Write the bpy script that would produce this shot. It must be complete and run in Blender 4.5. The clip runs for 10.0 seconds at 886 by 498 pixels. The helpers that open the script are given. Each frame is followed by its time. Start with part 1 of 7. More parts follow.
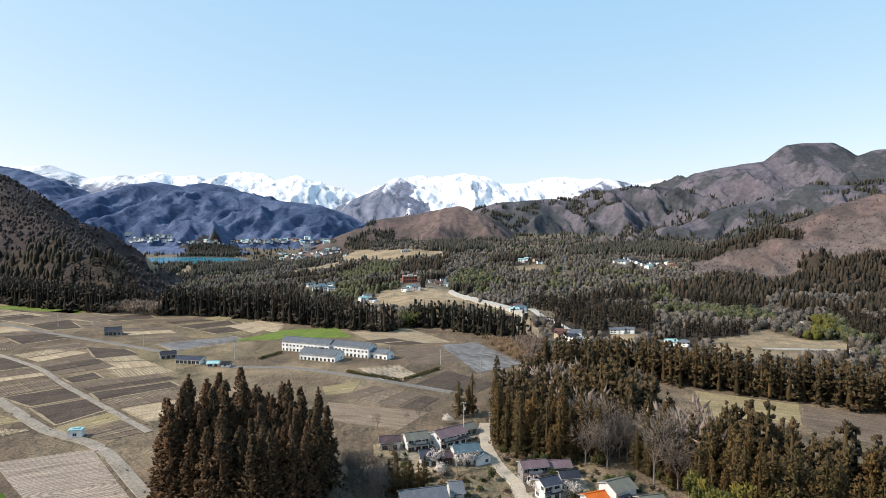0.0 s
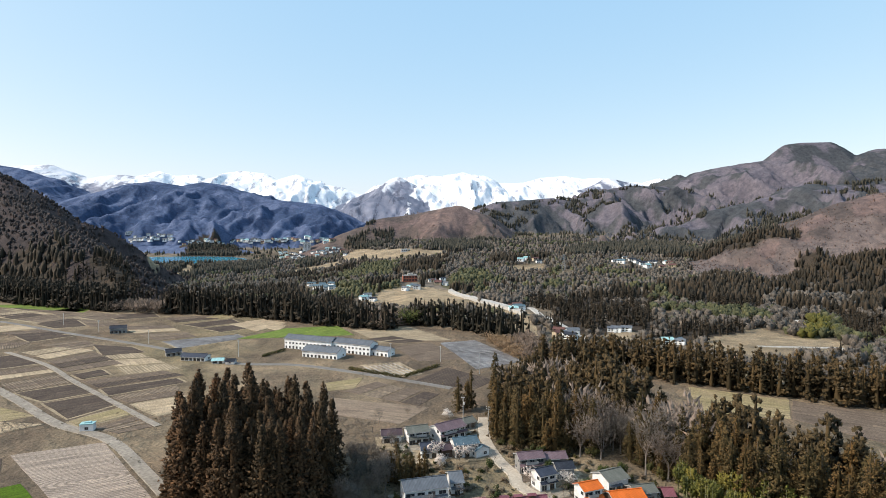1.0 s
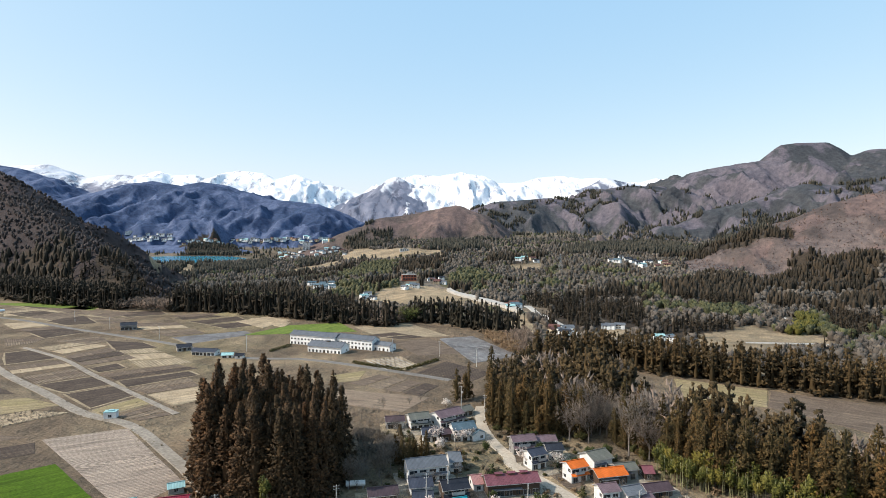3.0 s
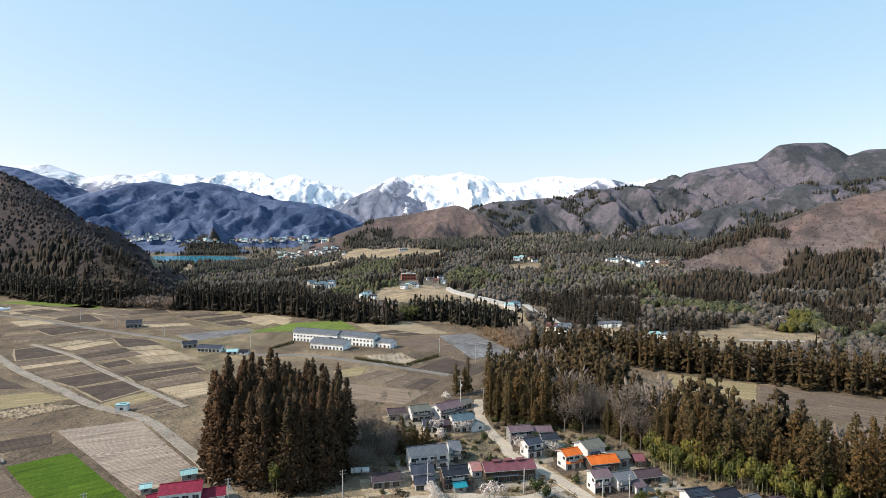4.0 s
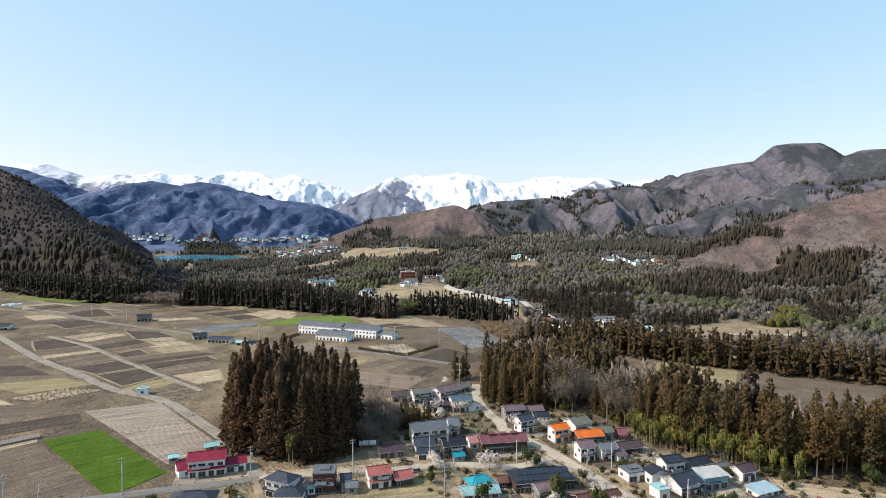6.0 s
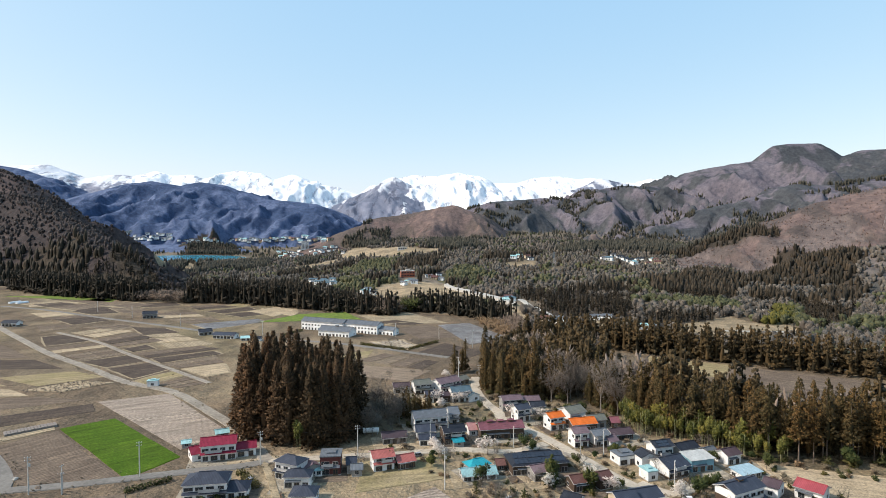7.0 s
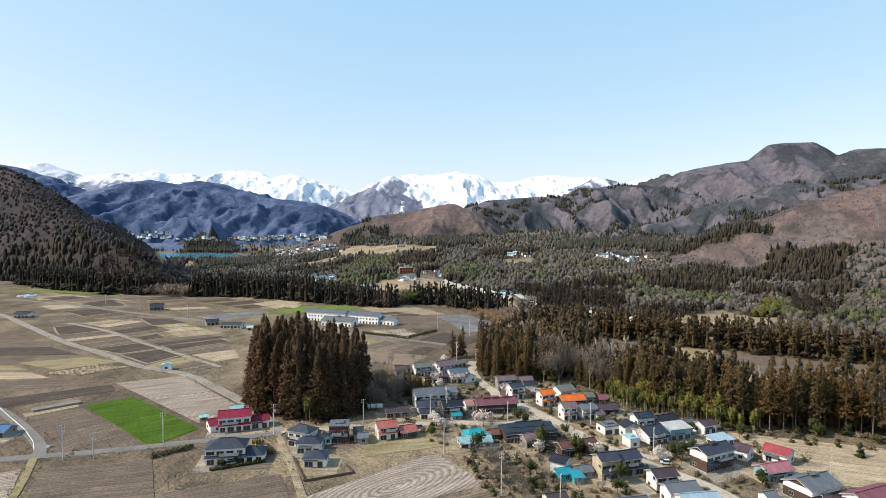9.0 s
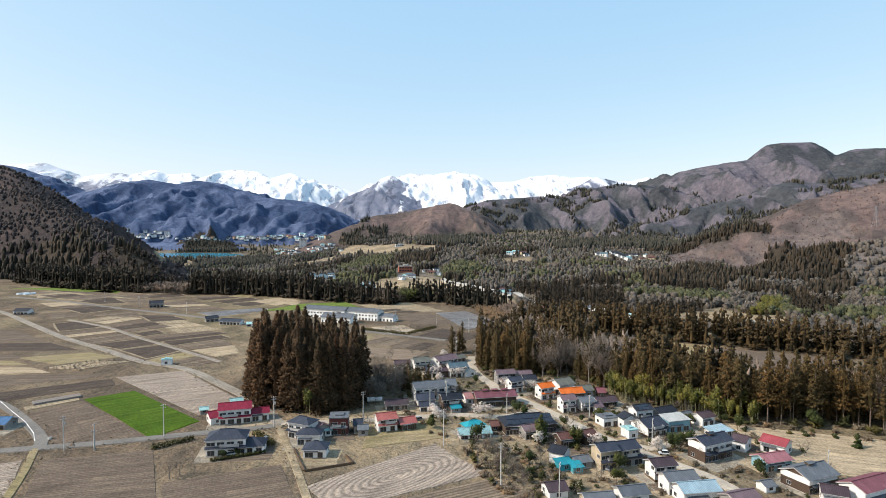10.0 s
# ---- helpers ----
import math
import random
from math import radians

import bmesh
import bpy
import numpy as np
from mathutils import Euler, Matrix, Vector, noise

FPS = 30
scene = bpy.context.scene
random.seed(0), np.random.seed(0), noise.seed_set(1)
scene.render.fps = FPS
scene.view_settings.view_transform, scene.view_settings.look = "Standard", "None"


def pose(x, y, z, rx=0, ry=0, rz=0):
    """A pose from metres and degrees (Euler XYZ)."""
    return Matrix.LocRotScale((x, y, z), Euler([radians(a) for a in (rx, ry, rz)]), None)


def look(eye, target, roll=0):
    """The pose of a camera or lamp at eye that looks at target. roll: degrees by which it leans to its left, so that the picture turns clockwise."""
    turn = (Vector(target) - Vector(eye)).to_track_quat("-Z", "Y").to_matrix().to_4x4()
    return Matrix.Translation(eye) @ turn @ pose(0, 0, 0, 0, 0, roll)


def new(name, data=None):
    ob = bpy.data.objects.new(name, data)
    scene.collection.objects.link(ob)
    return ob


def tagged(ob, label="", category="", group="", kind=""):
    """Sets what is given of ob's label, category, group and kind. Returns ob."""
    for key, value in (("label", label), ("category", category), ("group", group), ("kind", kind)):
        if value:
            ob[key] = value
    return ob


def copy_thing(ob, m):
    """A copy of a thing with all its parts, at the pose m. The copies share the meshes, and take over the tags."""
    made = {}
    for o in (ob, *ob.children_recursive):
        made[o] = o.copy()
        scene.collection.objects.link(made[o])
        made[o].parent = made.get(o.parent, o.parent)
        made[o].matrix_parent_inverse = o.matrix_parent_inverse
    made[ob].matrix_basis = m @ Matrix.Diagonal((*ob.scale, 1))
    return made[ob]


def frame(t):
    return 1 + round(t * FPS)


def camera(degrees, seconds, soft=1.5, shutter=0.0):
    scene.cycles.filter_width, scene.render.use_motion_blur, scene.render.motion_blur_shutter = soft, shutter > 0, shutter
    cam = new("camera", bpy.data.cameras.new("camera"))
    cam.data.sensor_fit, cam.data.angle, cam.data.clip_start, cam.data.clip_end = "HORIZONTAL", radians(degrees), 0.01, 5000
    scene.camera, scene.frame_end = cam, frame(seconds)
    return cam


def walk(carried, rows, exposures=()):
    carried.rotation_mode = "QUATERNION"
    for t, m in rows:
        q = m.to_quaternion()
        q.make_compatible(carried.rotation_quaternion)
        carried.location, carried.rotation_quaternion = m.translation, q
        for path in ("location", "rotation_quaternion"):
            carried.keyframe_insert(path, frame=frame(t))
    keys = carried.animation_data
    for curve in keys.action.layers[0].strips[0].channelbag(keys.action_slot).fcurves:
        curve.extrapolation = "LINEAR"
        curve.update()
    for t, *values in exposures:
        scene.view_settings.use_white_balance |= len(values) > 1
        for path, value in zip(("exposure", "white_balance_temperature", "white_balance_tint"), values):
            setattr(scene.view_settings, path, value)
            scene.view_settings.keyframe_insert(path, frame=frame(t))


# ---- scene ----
cam = camera(74.0, 10.0, soft=0.7)
PATH = [
    (0.0, pose(0.00, 0.00, 86.20, 87.712, 0, 0.375)),
    (0.5, pose(0.04, -3.91, 86.46, 87.691, 0, 0.374)),
    (1.0, pose(-0.08, -7.94, 86.71, 87.642, 0, 0.337)),
    (1.5, pose(-0.22, -12.14, 86.99, 87.622, 0, 0.303)),
    (2.0, pose(-0.36, -16.61, 87.26, 87.616, 0, 0.250)),
    (2.5, pose(-0.43, -21.21, 87.46, 87.607, 0, 0.212)),
    (4.0, pose(-1.03, -35.72, 87.20, 87.595, 0, 0.061)),
    (4.5, pose(-1.29, -40.61, 86.81, 87.584, 0, 0.008)),
    (5.0, pose(-1.42, -45.51, 86.33, 87.592, 0, -0.038)),
    (5.5, pose(-1.56, -50.47, 85.68, 87.593, 0, -0.077)),
    (7.0, pose(-2.09, -65.89, 83.53, 87.637, 0, -0.168)),
    (7.5, pose(-2.27, -71.18, 82.73, 87.591, 0, -0.225)),
    (8.0, pose(-2.36, -76.41, 81.88, 87.567, 0, -0.269)),
    (8.5, pose(-2.50, -80.80, 80.88, 87.546, 0, -0.324)),
    (9.0, pose(-2.73, -83.25, 79.64, 87.545, 0, -0.389)),
    (9.5, pose(-2.96, -84.14, 78.31, 87.561, 0, -0.444)),
    (10.0, pose(-2.95, -84.30, 76.85, 87.569, 0, -0.491)),
]
walk(cam, PATH)

# ---- world, sun ----
SUN_ELEV, SUN_AZ = radians(41), radians(-101)      # azimuth from +y, towards +x
sun_dir = Vector((math.sin(SUN_AZ) * math.cos(SUN_ELEV), math.cos(SUN_AZ) * math.cos(SUN_ELEV), math.sin(SUN_ELEV)))
world = bpy.data.worlds.new("world")
scene.world = world
world.use_nodes = True
wn = world.node_tree.nodes
sky = wn.new("ShaderNodeTexSky")
sky.sky_type, sky.sun_disc = "NISHITA", False
sky.sun_elevation, sky.sun_rotation = SUN_ELEV, SUN_AZ
sky.altitude, sky.air_density, sky.dust_density, sky.ozone_density = 1200, 1.0, 3.0, 1.0
wn["Background"].inputs["Strength"].default_value = 0.122
scene.view_settings.exposure = 0.65
warm = wn.new("ShaderNodeMix")               # thin bright haze evens the sky out
warm.data_type, warm.blend_type = "RGBA", "MULTIPLY"
warm.inputs[0].default_value, warm.inputs[7].default_value = 1.0, (0.84, 0.5, 0.2, 1)
veil = wn.new("ShaderNodeMix")
veil.data_type, veil.blend_type = "RGBA", "ADD"
veil.inputs[0].default_value, veil.inputs[7].default_value = 1.0, (1.08, 2.51, 4.25, 1)
world.node_tree.links.new(sky.outputs[0], warm.inputs[6])
world.node_tree.links.new(warm.outputs[2], veil.inputs[6])
world.node_tree.links.new(veil.outputs[2], wn["Background"].inputs["Color"])
sun = new("sun", bpy.data.lights.new("sun", "SUN"))
sun.data.energy, sun.data.angle, sun.data.color = 3.6, radians(0.5), (1.0, 0.93, 0.83)
sun.matrix_world = look(sun_dir * 100, (0, 0, 0))

# ---- materials ----
MATS = {}


def nodes_of(name, rough=0.8, spec=0.3, metal=0.0):
    m = bpy.data.materials.new(name)
    m.use_nodes = True
    nt = m.node_tree
    b = nt.nodes["Principled BSDF"]
    b.inputs["Roughness"].default_value = rough
    b.inputs["Specular IOR Level"].default_value = spec
    b.inputs["Metallic"].default_value = metal
    MATS[name] = m
    return m, nt, b


def tex_noise(nt, scale, detail=4.0, coord="Object", rough=0.6, stretch=None):
    c = nt.nodes.new("ShaderNodeTexCoord")
    n = nt.nodes.new("ShaderNodeTexNoise")
    n.inputs["Scale"].default_value, n.inputs["Detail"].default_value, n.inputs["Roughness"].default_value = scale, detail, rough
    src = c.outputs[coord]
    if stretch:
        mp = nt.nodes.new("ShaderNodeMapping")
        mp.inputs["Scale"].default_value = stretch
        nt.links.new(src, mp.inputs[0])
        src = mp.outputs[0]
    nt.links.new(src, n.inputs["Vector"])
    return n.outputs["Fac"]


def ramp(nt, fac, stops):
    r = nt.nodes.new("ShaderNodeValToRGB")
    els = r.color_ramp.elements
    while len(els) < len(stops):
        els.new(0.5)
    for e, (p, c) in zip(els, stops):
        e.position, e.color = p, (*c, 1)
    nt.links.new(fac, r.inputs[0])
    return r.outputs[0]


def mixc(nt, fac, a, b, mode="MIX"):
    m = nt.nodes.new("ShaderNodeMix")
    m.data_type, m.blend_type = "RGBA", mode
    for sock, v in ((m.inputs[0], fac), (m.inputs[6], a), (m.inputs[7], b)):
        if isinstance(v, (int, float)):
            sock.default_value = v
        elif isinstance(v, tuple):
            sock.default_value = (*v, 1)
        else:
            nt.links.new(v, sock)
    return m.outputs[2]


def bump(nt, b, fac, strength, dist=0.05):
    n = nt.nodes.new("ShaderNodeBump")
    n.inputs["Strength"].default_value, n.inputs["Distance"].default_value = strength, dist
    nt.links.new(fac, n.inputs["Height"])
    nt.links.new(n.outputs[0], b.inputs["Normal"])


def scaled(c, k):
    return tuple(min(1.0, v * k) for v in c)


def plain(name, c, rough=0.8, grain=3.0, vary=0.35, spec=0.3, metal=0.0, big=0.25, bumpy=0.3):
    """A surface with stains at two scales."""
    m, nt, b = nodes_of(name, rough, spec, metal)
    f1, f2 = tex_noise(nt, grain), tex_noise(nt, big, 3.0)
    a = ramp(nt, f1, [(0.3, scaled(c, 1 - vary)), (0.7, scaled(c, 1 + vary))])
    a2 = ramp(nt, f2, [(0.3, (0.72, 0.72, 0.72)), (0.65, (1.0, 1.0, 1.0))])
    nt.links.new(mixc(nt, 1.0, a, a2, "MULTIPLY"), b.inputs["Base Color"])
    bump(nt, b, f1, bumpy)
    return m


def roofing(name, c, rough=0.45, pitch=2.2, spec=0.4, metal=0.0):
    """Sheet or tile roofing with seams running down the slope, faded in patches."""
    m, nt, b = nodes_of(name, rough, spec, metal)
    co = nt.nodes.new("ShaderNodeTexCoord")
    w = nt.nodes.new("ShaderNodeTexWave")
    w.inputs["Scale"].default_value, w.inputs["Distortion"].default_value = pitch / 3.2, 0.0
    nt.links.new(co.outputs["Object"], w.inputs["Vector"])
    w2 = nt.nodes.new("ShaderNodeTexWave")
    w2.bands_direction = "Y"
    w2.inputs["Scale"].default_value = pitch / 3.2
    nt.links.new(co.outputs["Object"], w2.inputs["Vector"])
    f = tex_noise(nt, 0.7, 6.0, stretch=(1, 0.4, 1))
    a = ramp(nt, f, [(0.25, scaled(c, 0.72)), (0.55, c), (0.8, tuple(min(1, v * 1.25 + 0.02) for v in c))])
    k = ramp(nt, w.outputs["Fac"], [(0.0, (0.55, 0.55, 0.55)), (0.25, (1, 1, 1))])
    oi = nt.nodes.new("ShaderNodeObjectInfo")
    v = ramp(nt, oi.outputs["Random"], [(0.0, (0.8, 0.8, 0.82)), (1.0, (1.12, 1.1, 1.08))])
    col = mixc(nt, 1.0, mixc(nt, 0.7, a, k, "MULTIPLY"), v, "MULTIPLY")
    nt.links.new(col, b.inputs["Base Color"])
    bump(nt, b, w.outputs["Fac"], 0.6, 0.04)
    return m


def soil(name, c, c2, furrow=0.0, contrast=0.5, rough=0.95, swirl=0.6, rings=False):
    """Field earth; furrow: metres between rows along the field's own x."""
    m, nt, b = nodes_of(name, rough, 0.1)
    f1, f2 = tex_noise(nt, 1.3, 6.0, rough=0.7), tex_noise(nt, 0.06, 5.0, rough=0.7)
    f3 = tex_noise(nt, 0.35, 6.0, stretch=(0.1, 1, 1), rough=0.7)
    a = mixc(nt, ramp(nt, f2, [(0.35, (0, 0, 0)), (0.65, (1, 1, 1))]), c, c2)
    a = mixc(nt, 0.75, a, ramp(nt, f1, [(0.32, (0.42, 0.42, 0.42)), (0.5, (0.95, 0.95, 0.93)), (0.68, (1.45, 1.4, 1.32))]), "MULTIPLY")
    a = mixc(nt, 0.9, a, ramp(nt, f3, [(0.3, (0.55, 0.54, 0.54)), (0.5, (0.98, 0.98, 0.97)), (0.66, (1.35, 1.32, 1.25))]), "MULTIPLY")
    if furrow:
        co = nt.nodes.new("ShaderNodeTexCoord")
        w = nt.nodes.new("ShaderNodeTexWave")
        w.bands_direction = "Y"
        w.inputs["Scale"].default_value, w.inputs["Distortion"].default_value = 0.31 / furrow, swirl * 6
        w.inputs["Detail"].default_value, w.inputs["Detail Scale"].default_value = 2.0, 0.35
        if rings:
            w.wave_type, w.rings_direction = "RINGS", "Z"
            mp = nt.nodes.new("ShaderNodeMapping")
            mp.inputs["Scale"].default_value = (0.42, 1, 1)
            nt.links.new(co.outputs["Object"], mp.inputs[0])
            nt.links.new(mp.outputs[0], w.inputs["Vector"])
        else:
            nt.links.new(co.outputs["Object"], w.inputs["Vector"])
        k = ramp(nt, w.outputs["Fac"], [(0.1, (1 - contrast,) * 3), (0.7, (1.1, 1.1, 1.1))])
        a = mixc(nt, 1.0, a, k, "MULTIPLY")
        bump(nt, b, w.outputs["Fac"], 0.6, 0.15)
    else:
        bump(nt, b, f1, 0.6, 0.1)
    nt.links.new(a, b.inputs["Base Color"])
    return m


def leafy(name, dark, light, per="Random Per Island", hue=None):
    """Foliage that varies from tuft to tuft and from tree to tree."""
    m, nt, b = nodes_of(name, 0.75, 0.15)
    g = nt.nodes.new("ShaderNodeNewGeometry")
    oi = nt.nodes.new("ShaderNodeObjectInfo")
    a = ramp(nt, g.outputs["Random Per Island"], [(0.0, dark), (1.0, light)])
    t = ramp(nt, oi.outputs["Random"], [(0.0, (0.75, 0.82, 0.8)), (0.5, (1, 1, 1)), (1.0, hue or (1.3, 1.1, 0.9))])
    f = tex_noise(nt, 0.05, 3.0)
    u = ramp(nt, f, [(0.35, (0.8, 0.79, 0.79)), (0.65, (1.2, 1.1, 1.02))])
    nt.links.new(mixc(nt, 1.0, mixc(nt, 1.0, a, t, "MULTIPLY"), u, "MULTIPLY"), b.inputs["Base Color"])
    return m


ROOFS = dict(crimson=(0.19, 0.016, 0.038), crimson_light=(0.3, 0.06, 0.07), salmon=(0.3, 0.095, 0.085), wine=(0.185, 0.07, 0.085),
             rose=(0.33, 0.17, 0.16), rose_light=(0.38, 0.16, 0.175), plum=(0.155, 0.108, 0.12), plum_dark=(0.07, 0.048, 0.055),
             slate_blue=(0.036, 0.043, 0.062), slate_dark=(0.022, 0.025, 0.034), slate_grey=(0.115, 0.128, 0.145), slate_green=(0.125, 0.13, 0.112),
             steel_blue=(0.27, 0.38, 0.44), steel_dark=(0.09, 0.14, 0.17), teal=(0.018, 0.25, 0.31), teal_pale=(0.28, 0.47, 0.48),
             rust=(0.115, 0.055, 0.045), orange=(0.62, 0.14, 0.02), silver=(0.4, 0.41, 0.4), blue=(0.05, 0.13, 0.26))
for key, c in ROOFS.items():
    roofing("roof_" + key, c, 0.55, spec=0.2)
for key, c in dict(white=(0.72, 0.71, 0.69), beige=(0.45, 0.37, 0.26), grey=(0.26, 0.25, 0.235), brown=(0.075, 0.05, 0.036), brick=(0.1, 0.03, 0.027),
                   teal=(0.05, 0.35, 0.42), blue_wall=(0.2, 0.36, 0.42)).items():
    plain("wall_" + key, c, 0.85, 2.0, 0.12, big=0.3)
plain("wall_bright", (0.82, 0.82, 0.8), 0.8, 2.0, 0.06)
plain("wall_rust", (0.4, 0.12, 0.07), 0.8, 2.0, 0.12)
MATS["wall_brown_white"] = MATS["wall_brown"]
plain("trim", (0.42, 0.41, 0.4), 0.6, 3.0, 0.1)
plain("timber", (0.13, 0.085, 0.05), 0.8, 4.0, 0.3)
plain("concrete", (0.39, 0.37, 0.335), 0.9, 1.5, 0.2)
plain("asphalt", (0.17, 0.157, 0.141), 0.9, 1.0, 0.2, big=0.08)
plain("pale_road", (0.4, 0.345, 0.275), 0.9, 1.2, 0.2, big=0.1)
plain("dirt_track", (0.25, 0.218, 0.178), 0.95, 0.8, 0.3, big=0.1)
plain("white_line", (0.8, 0.8, 0.78), 0.7)
plain("pole_grey", (0.5, 0.49, 0.46), 0.8)
plain("steel", (0.35, 0.36, 0.37), 0.45, metal=0.6)
plain("rubber", (0.02, 0.02, 0.02), 0.8)
plain("car_white", (0.75, 0.75, 0.75), 0.25, 3.0, 0.03, spec=0.5)
plain("car_silver", (0.3, 0.31, 0.33), 0.25, 3.0, 0.03, spec=0.5)
plain("bark", (0.17, 0.13, 0.1), 0.9, 2.0, 0.4)
plain("bark_pale", (0.21, 0.185, 0.165), 0.9, 2.0, 0.3)
plain("bamboo_culm", (0.3, 0.29, 0.15), 0.6, 2.0, 0.3)
plain("vinyl", (0.62, 0.66, 0.68), 0.35, 2.0, 0.2)
m, nt, b = nodes_of("glass", 0.08, 0.6)
b.inputs["Base Color"].default_value = (0.025, 0.03, 0.035, 1)
m, nt, b = nodes_of("solar", 0.15, 0.6)
nt.links.new(ramp(nt, tex_noise(nt, 1.0), [(0.3, (0.012, 0.014, 0.022)), (0.7, (0.03, 0.033, 0.045))]), b.inputs["Base Color"])
m, nt, b = nodes_of("lake_water", 0.12, 0.5)
nt.links.new(ramp(nt, tex_noise(nt, 0.004), [(0.3, (0.03, 0.22, 0.33)), (0.7, (0.05, 0.3, 0.42))]), b.inputs["Base Color"])
bump(nt, b, tex_noise(nt, 0.2), 0.15, 0.3)

soil("field_brown", (0.108, 0.083, 0.066), (0.15, 0.116, 0.09), 1.3, 0.12, swirl=0.5)
soil("field_dark", (0.062, 0.048, 0.041), (0.095, 0.074, 0.06), 1.4, 0.3, swirl=0.3)
soil("field_pink", (0.25, 0.205, 0.172), (0.305, 0.252, 0.21), 1.25, 0.28, swirl=0.12, rings=True)
soil("field_tan", (0.27, 0.213, 0.145), (0.38, 0.305, 0.215), 0)
soil("field_straw", (0.33, 0.268, 0.186), (0.24, 0.192, 0.135), 1.8, 0.25, swirl=0.5)
soil("field_green", (0.042, 0.084, 0.006), (0.064, 0.108, 0.01), 0)
soil("field_lawn", (0.1, 0.15, 0.03), (0.14, 0.18, 0.045), 0)
soil("field_moss", (0.21, 0.176, 0.092), (0.26, 0.208, 0.132), 0)
soil("field_film", (0.25, 0.245, 0.25), (0.11, 0.095, 0.088), 3.0, 0.6, 0.5, swirl=2.4)
soil("field_clay", (0.18, 0.138, 0.106), (0.215, 0.168, 0.128), 0)
soil("field_rows", (0.15, 0.117, 0.09), (0.2, 0.157, 0.118), 1.5, 0.35, swirl=0.08)
soil("bank_grass", (0.32, 0.262, 0.182), (0.215, 0.172, 0.118), 0)
soil("gravel", (0.31, 0.28, 0.235), (0.24, 0.21, 0.17), 0)
leafy("twig_tan", (0.088, 0.078, 0.069), (0.205, 0.18, 0.158), hue=(1.08, 1.0, 0.94))

leafy("cedar_leaf", (0.019, 0.019, 0.008), (0.116, 0.08, 0.034), hue=(1.2, 1.03, 0.85))
leafy("cedar_row", (0.018, 0.016, 0.009), (0.09, 0.065, 0.031), hue=(1.05, 1.0, 0.95))
leafy("grove_leaf", (0.015, 0.012, 0.007), (0.1, 0.062, 0.032), hue=(1.2, 1.0, 0.85))
leafy("evergreen_far", (0.042, 0.047, 0.025), (0.112, 0.113, 0.06))
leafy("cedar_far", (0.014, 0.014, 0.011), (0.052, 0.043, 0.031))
# greyer, less red leaf colour for cedars beyond 1700 m
leafy("cedar_distant", (0.026, 0.03, 0.026), (0.06, 0.06, 0.05))
leafy("pine_leaf", (0.018, 0.032, 0.011), (0.058, 0.07, 0.022))
leafy("bamboo_leaf", (0.034, 0.042, 0.01), (0.15, 0.145, 0.034))
leafy("bamboo_far", (0.036, 0.046, 0.014), (0.09, 0.098, 0.03))
leafy("shrub_leaf", (0.028, 0.036, 0.014), (0.085, 0.082, 0.03))
leafy("dry_shrub", (0.09, 0.074, 0.054), (0.2, 0.163, 0.118))
leafy("blossom", (0.42, 0.36, 0.33), (0.72, 0.68, 0.64), hue=(1.0, 0.98, 0.95))
leafy("twig_far", (0.06, 0.053, 0.048), (0.16, 0.138, 0.122))
# darker copy of twig_far: the near hill's shaded side put into the colour
leafy("twig_shaded", (0.036, 0.03, 0.031), (0.08, 0.064, 0.064))
leafy("twig_red", (0.08, 0.062, 0.058), (0.145, 0.112, 0.104))

# the ground's cover comes from a colour laid on its vertices
m, nt, b = nodes_of("ground_cover", 0.95, 0.1)
att = nt.nodes.new("ShaderNodeAttribute")
att.attribute_name = "cover"
f1, f2, f3 = tex_noise(nt, 0.9, 6.0, rough=0.7), tex_noise(nt, 0.05, 6.0, rough=0.65), tex_noise(nt, 0.008, 8.0, rough=0.7)
k1 = ramp(nt, f1, [(0.32, (0.48, 0.48, 0.46)), (0.5, (0.95, 0.95, 0.93)), (0.66, (1.4, 1.36, 1.3))])
k2 = ramp(nt, f2, [(0.36, (0.58, 0.57, 0.58)), (0.5, (0.95, 0.95, 0.92)), (0.64, (1.3, 1.22, 1.15))])
k3 = ramp(nt, f3, [(0.35, (0.78, 0.77, 0.8)), (0.65, (1.14, 1.1, 1.08))])
col = mixc(nt, 1.0, mixc(nt, 0.7, mixc(nt, 0.9, att.outputs["Color"], k1, "MULTIPLY"), k2, "MULTIPLY"), k3, "MULTIPLY")
nt.links.new(col, b.inputs["Base Color"])
bump(nt, b, f2, 0.9, 7.0)
m, nt, b = nodes_of("snow", 0.7, 0.3)
att = nt.nodes.new("ShaderNodeAttribute")
att.attribute_name = "cover"
f1 = tex_noise(nt, 0.03, 6.0, rough=0.7)
nt.links.new(mixc(nt, 0.5, att.outputs["Color"], ramp(nt, f1, [(0.35, (0.75, 0.77, 0.82)), (0.6, (1.05, 1.05, 1.05))]), "MULTIPLY"), b.inputs["Base Color"])
f2 = tex_noise(nt, 0.012, 8.0, rough=0.72, stretch=(1.6, 0.5, 0.5))
k2 = ramp(nt, f2, [(0.4, (0.3, 0.32, 0.38)), (0.47, (1.0, 1.0, 1.0))])
nt.links.new(mixc(nt, 0.75, b.inputs["Base Color"].links[0].from_socket, k2, "MULTIPLY"), b.inputs["Base Color"])
bump(nt, b, f1, 0.5, 8.0)


# ---- building helpers ----
def part(name, bm, material, parent=None, label=""):
    me = bpy.data.meshes.new(name)
    bm.to_mesh(me)
    bm.free()
    me.materials.append(MATS[material])
    ob = new(name, me)
    ob.parent = parent
    return tagged(ob, label) if label else ob


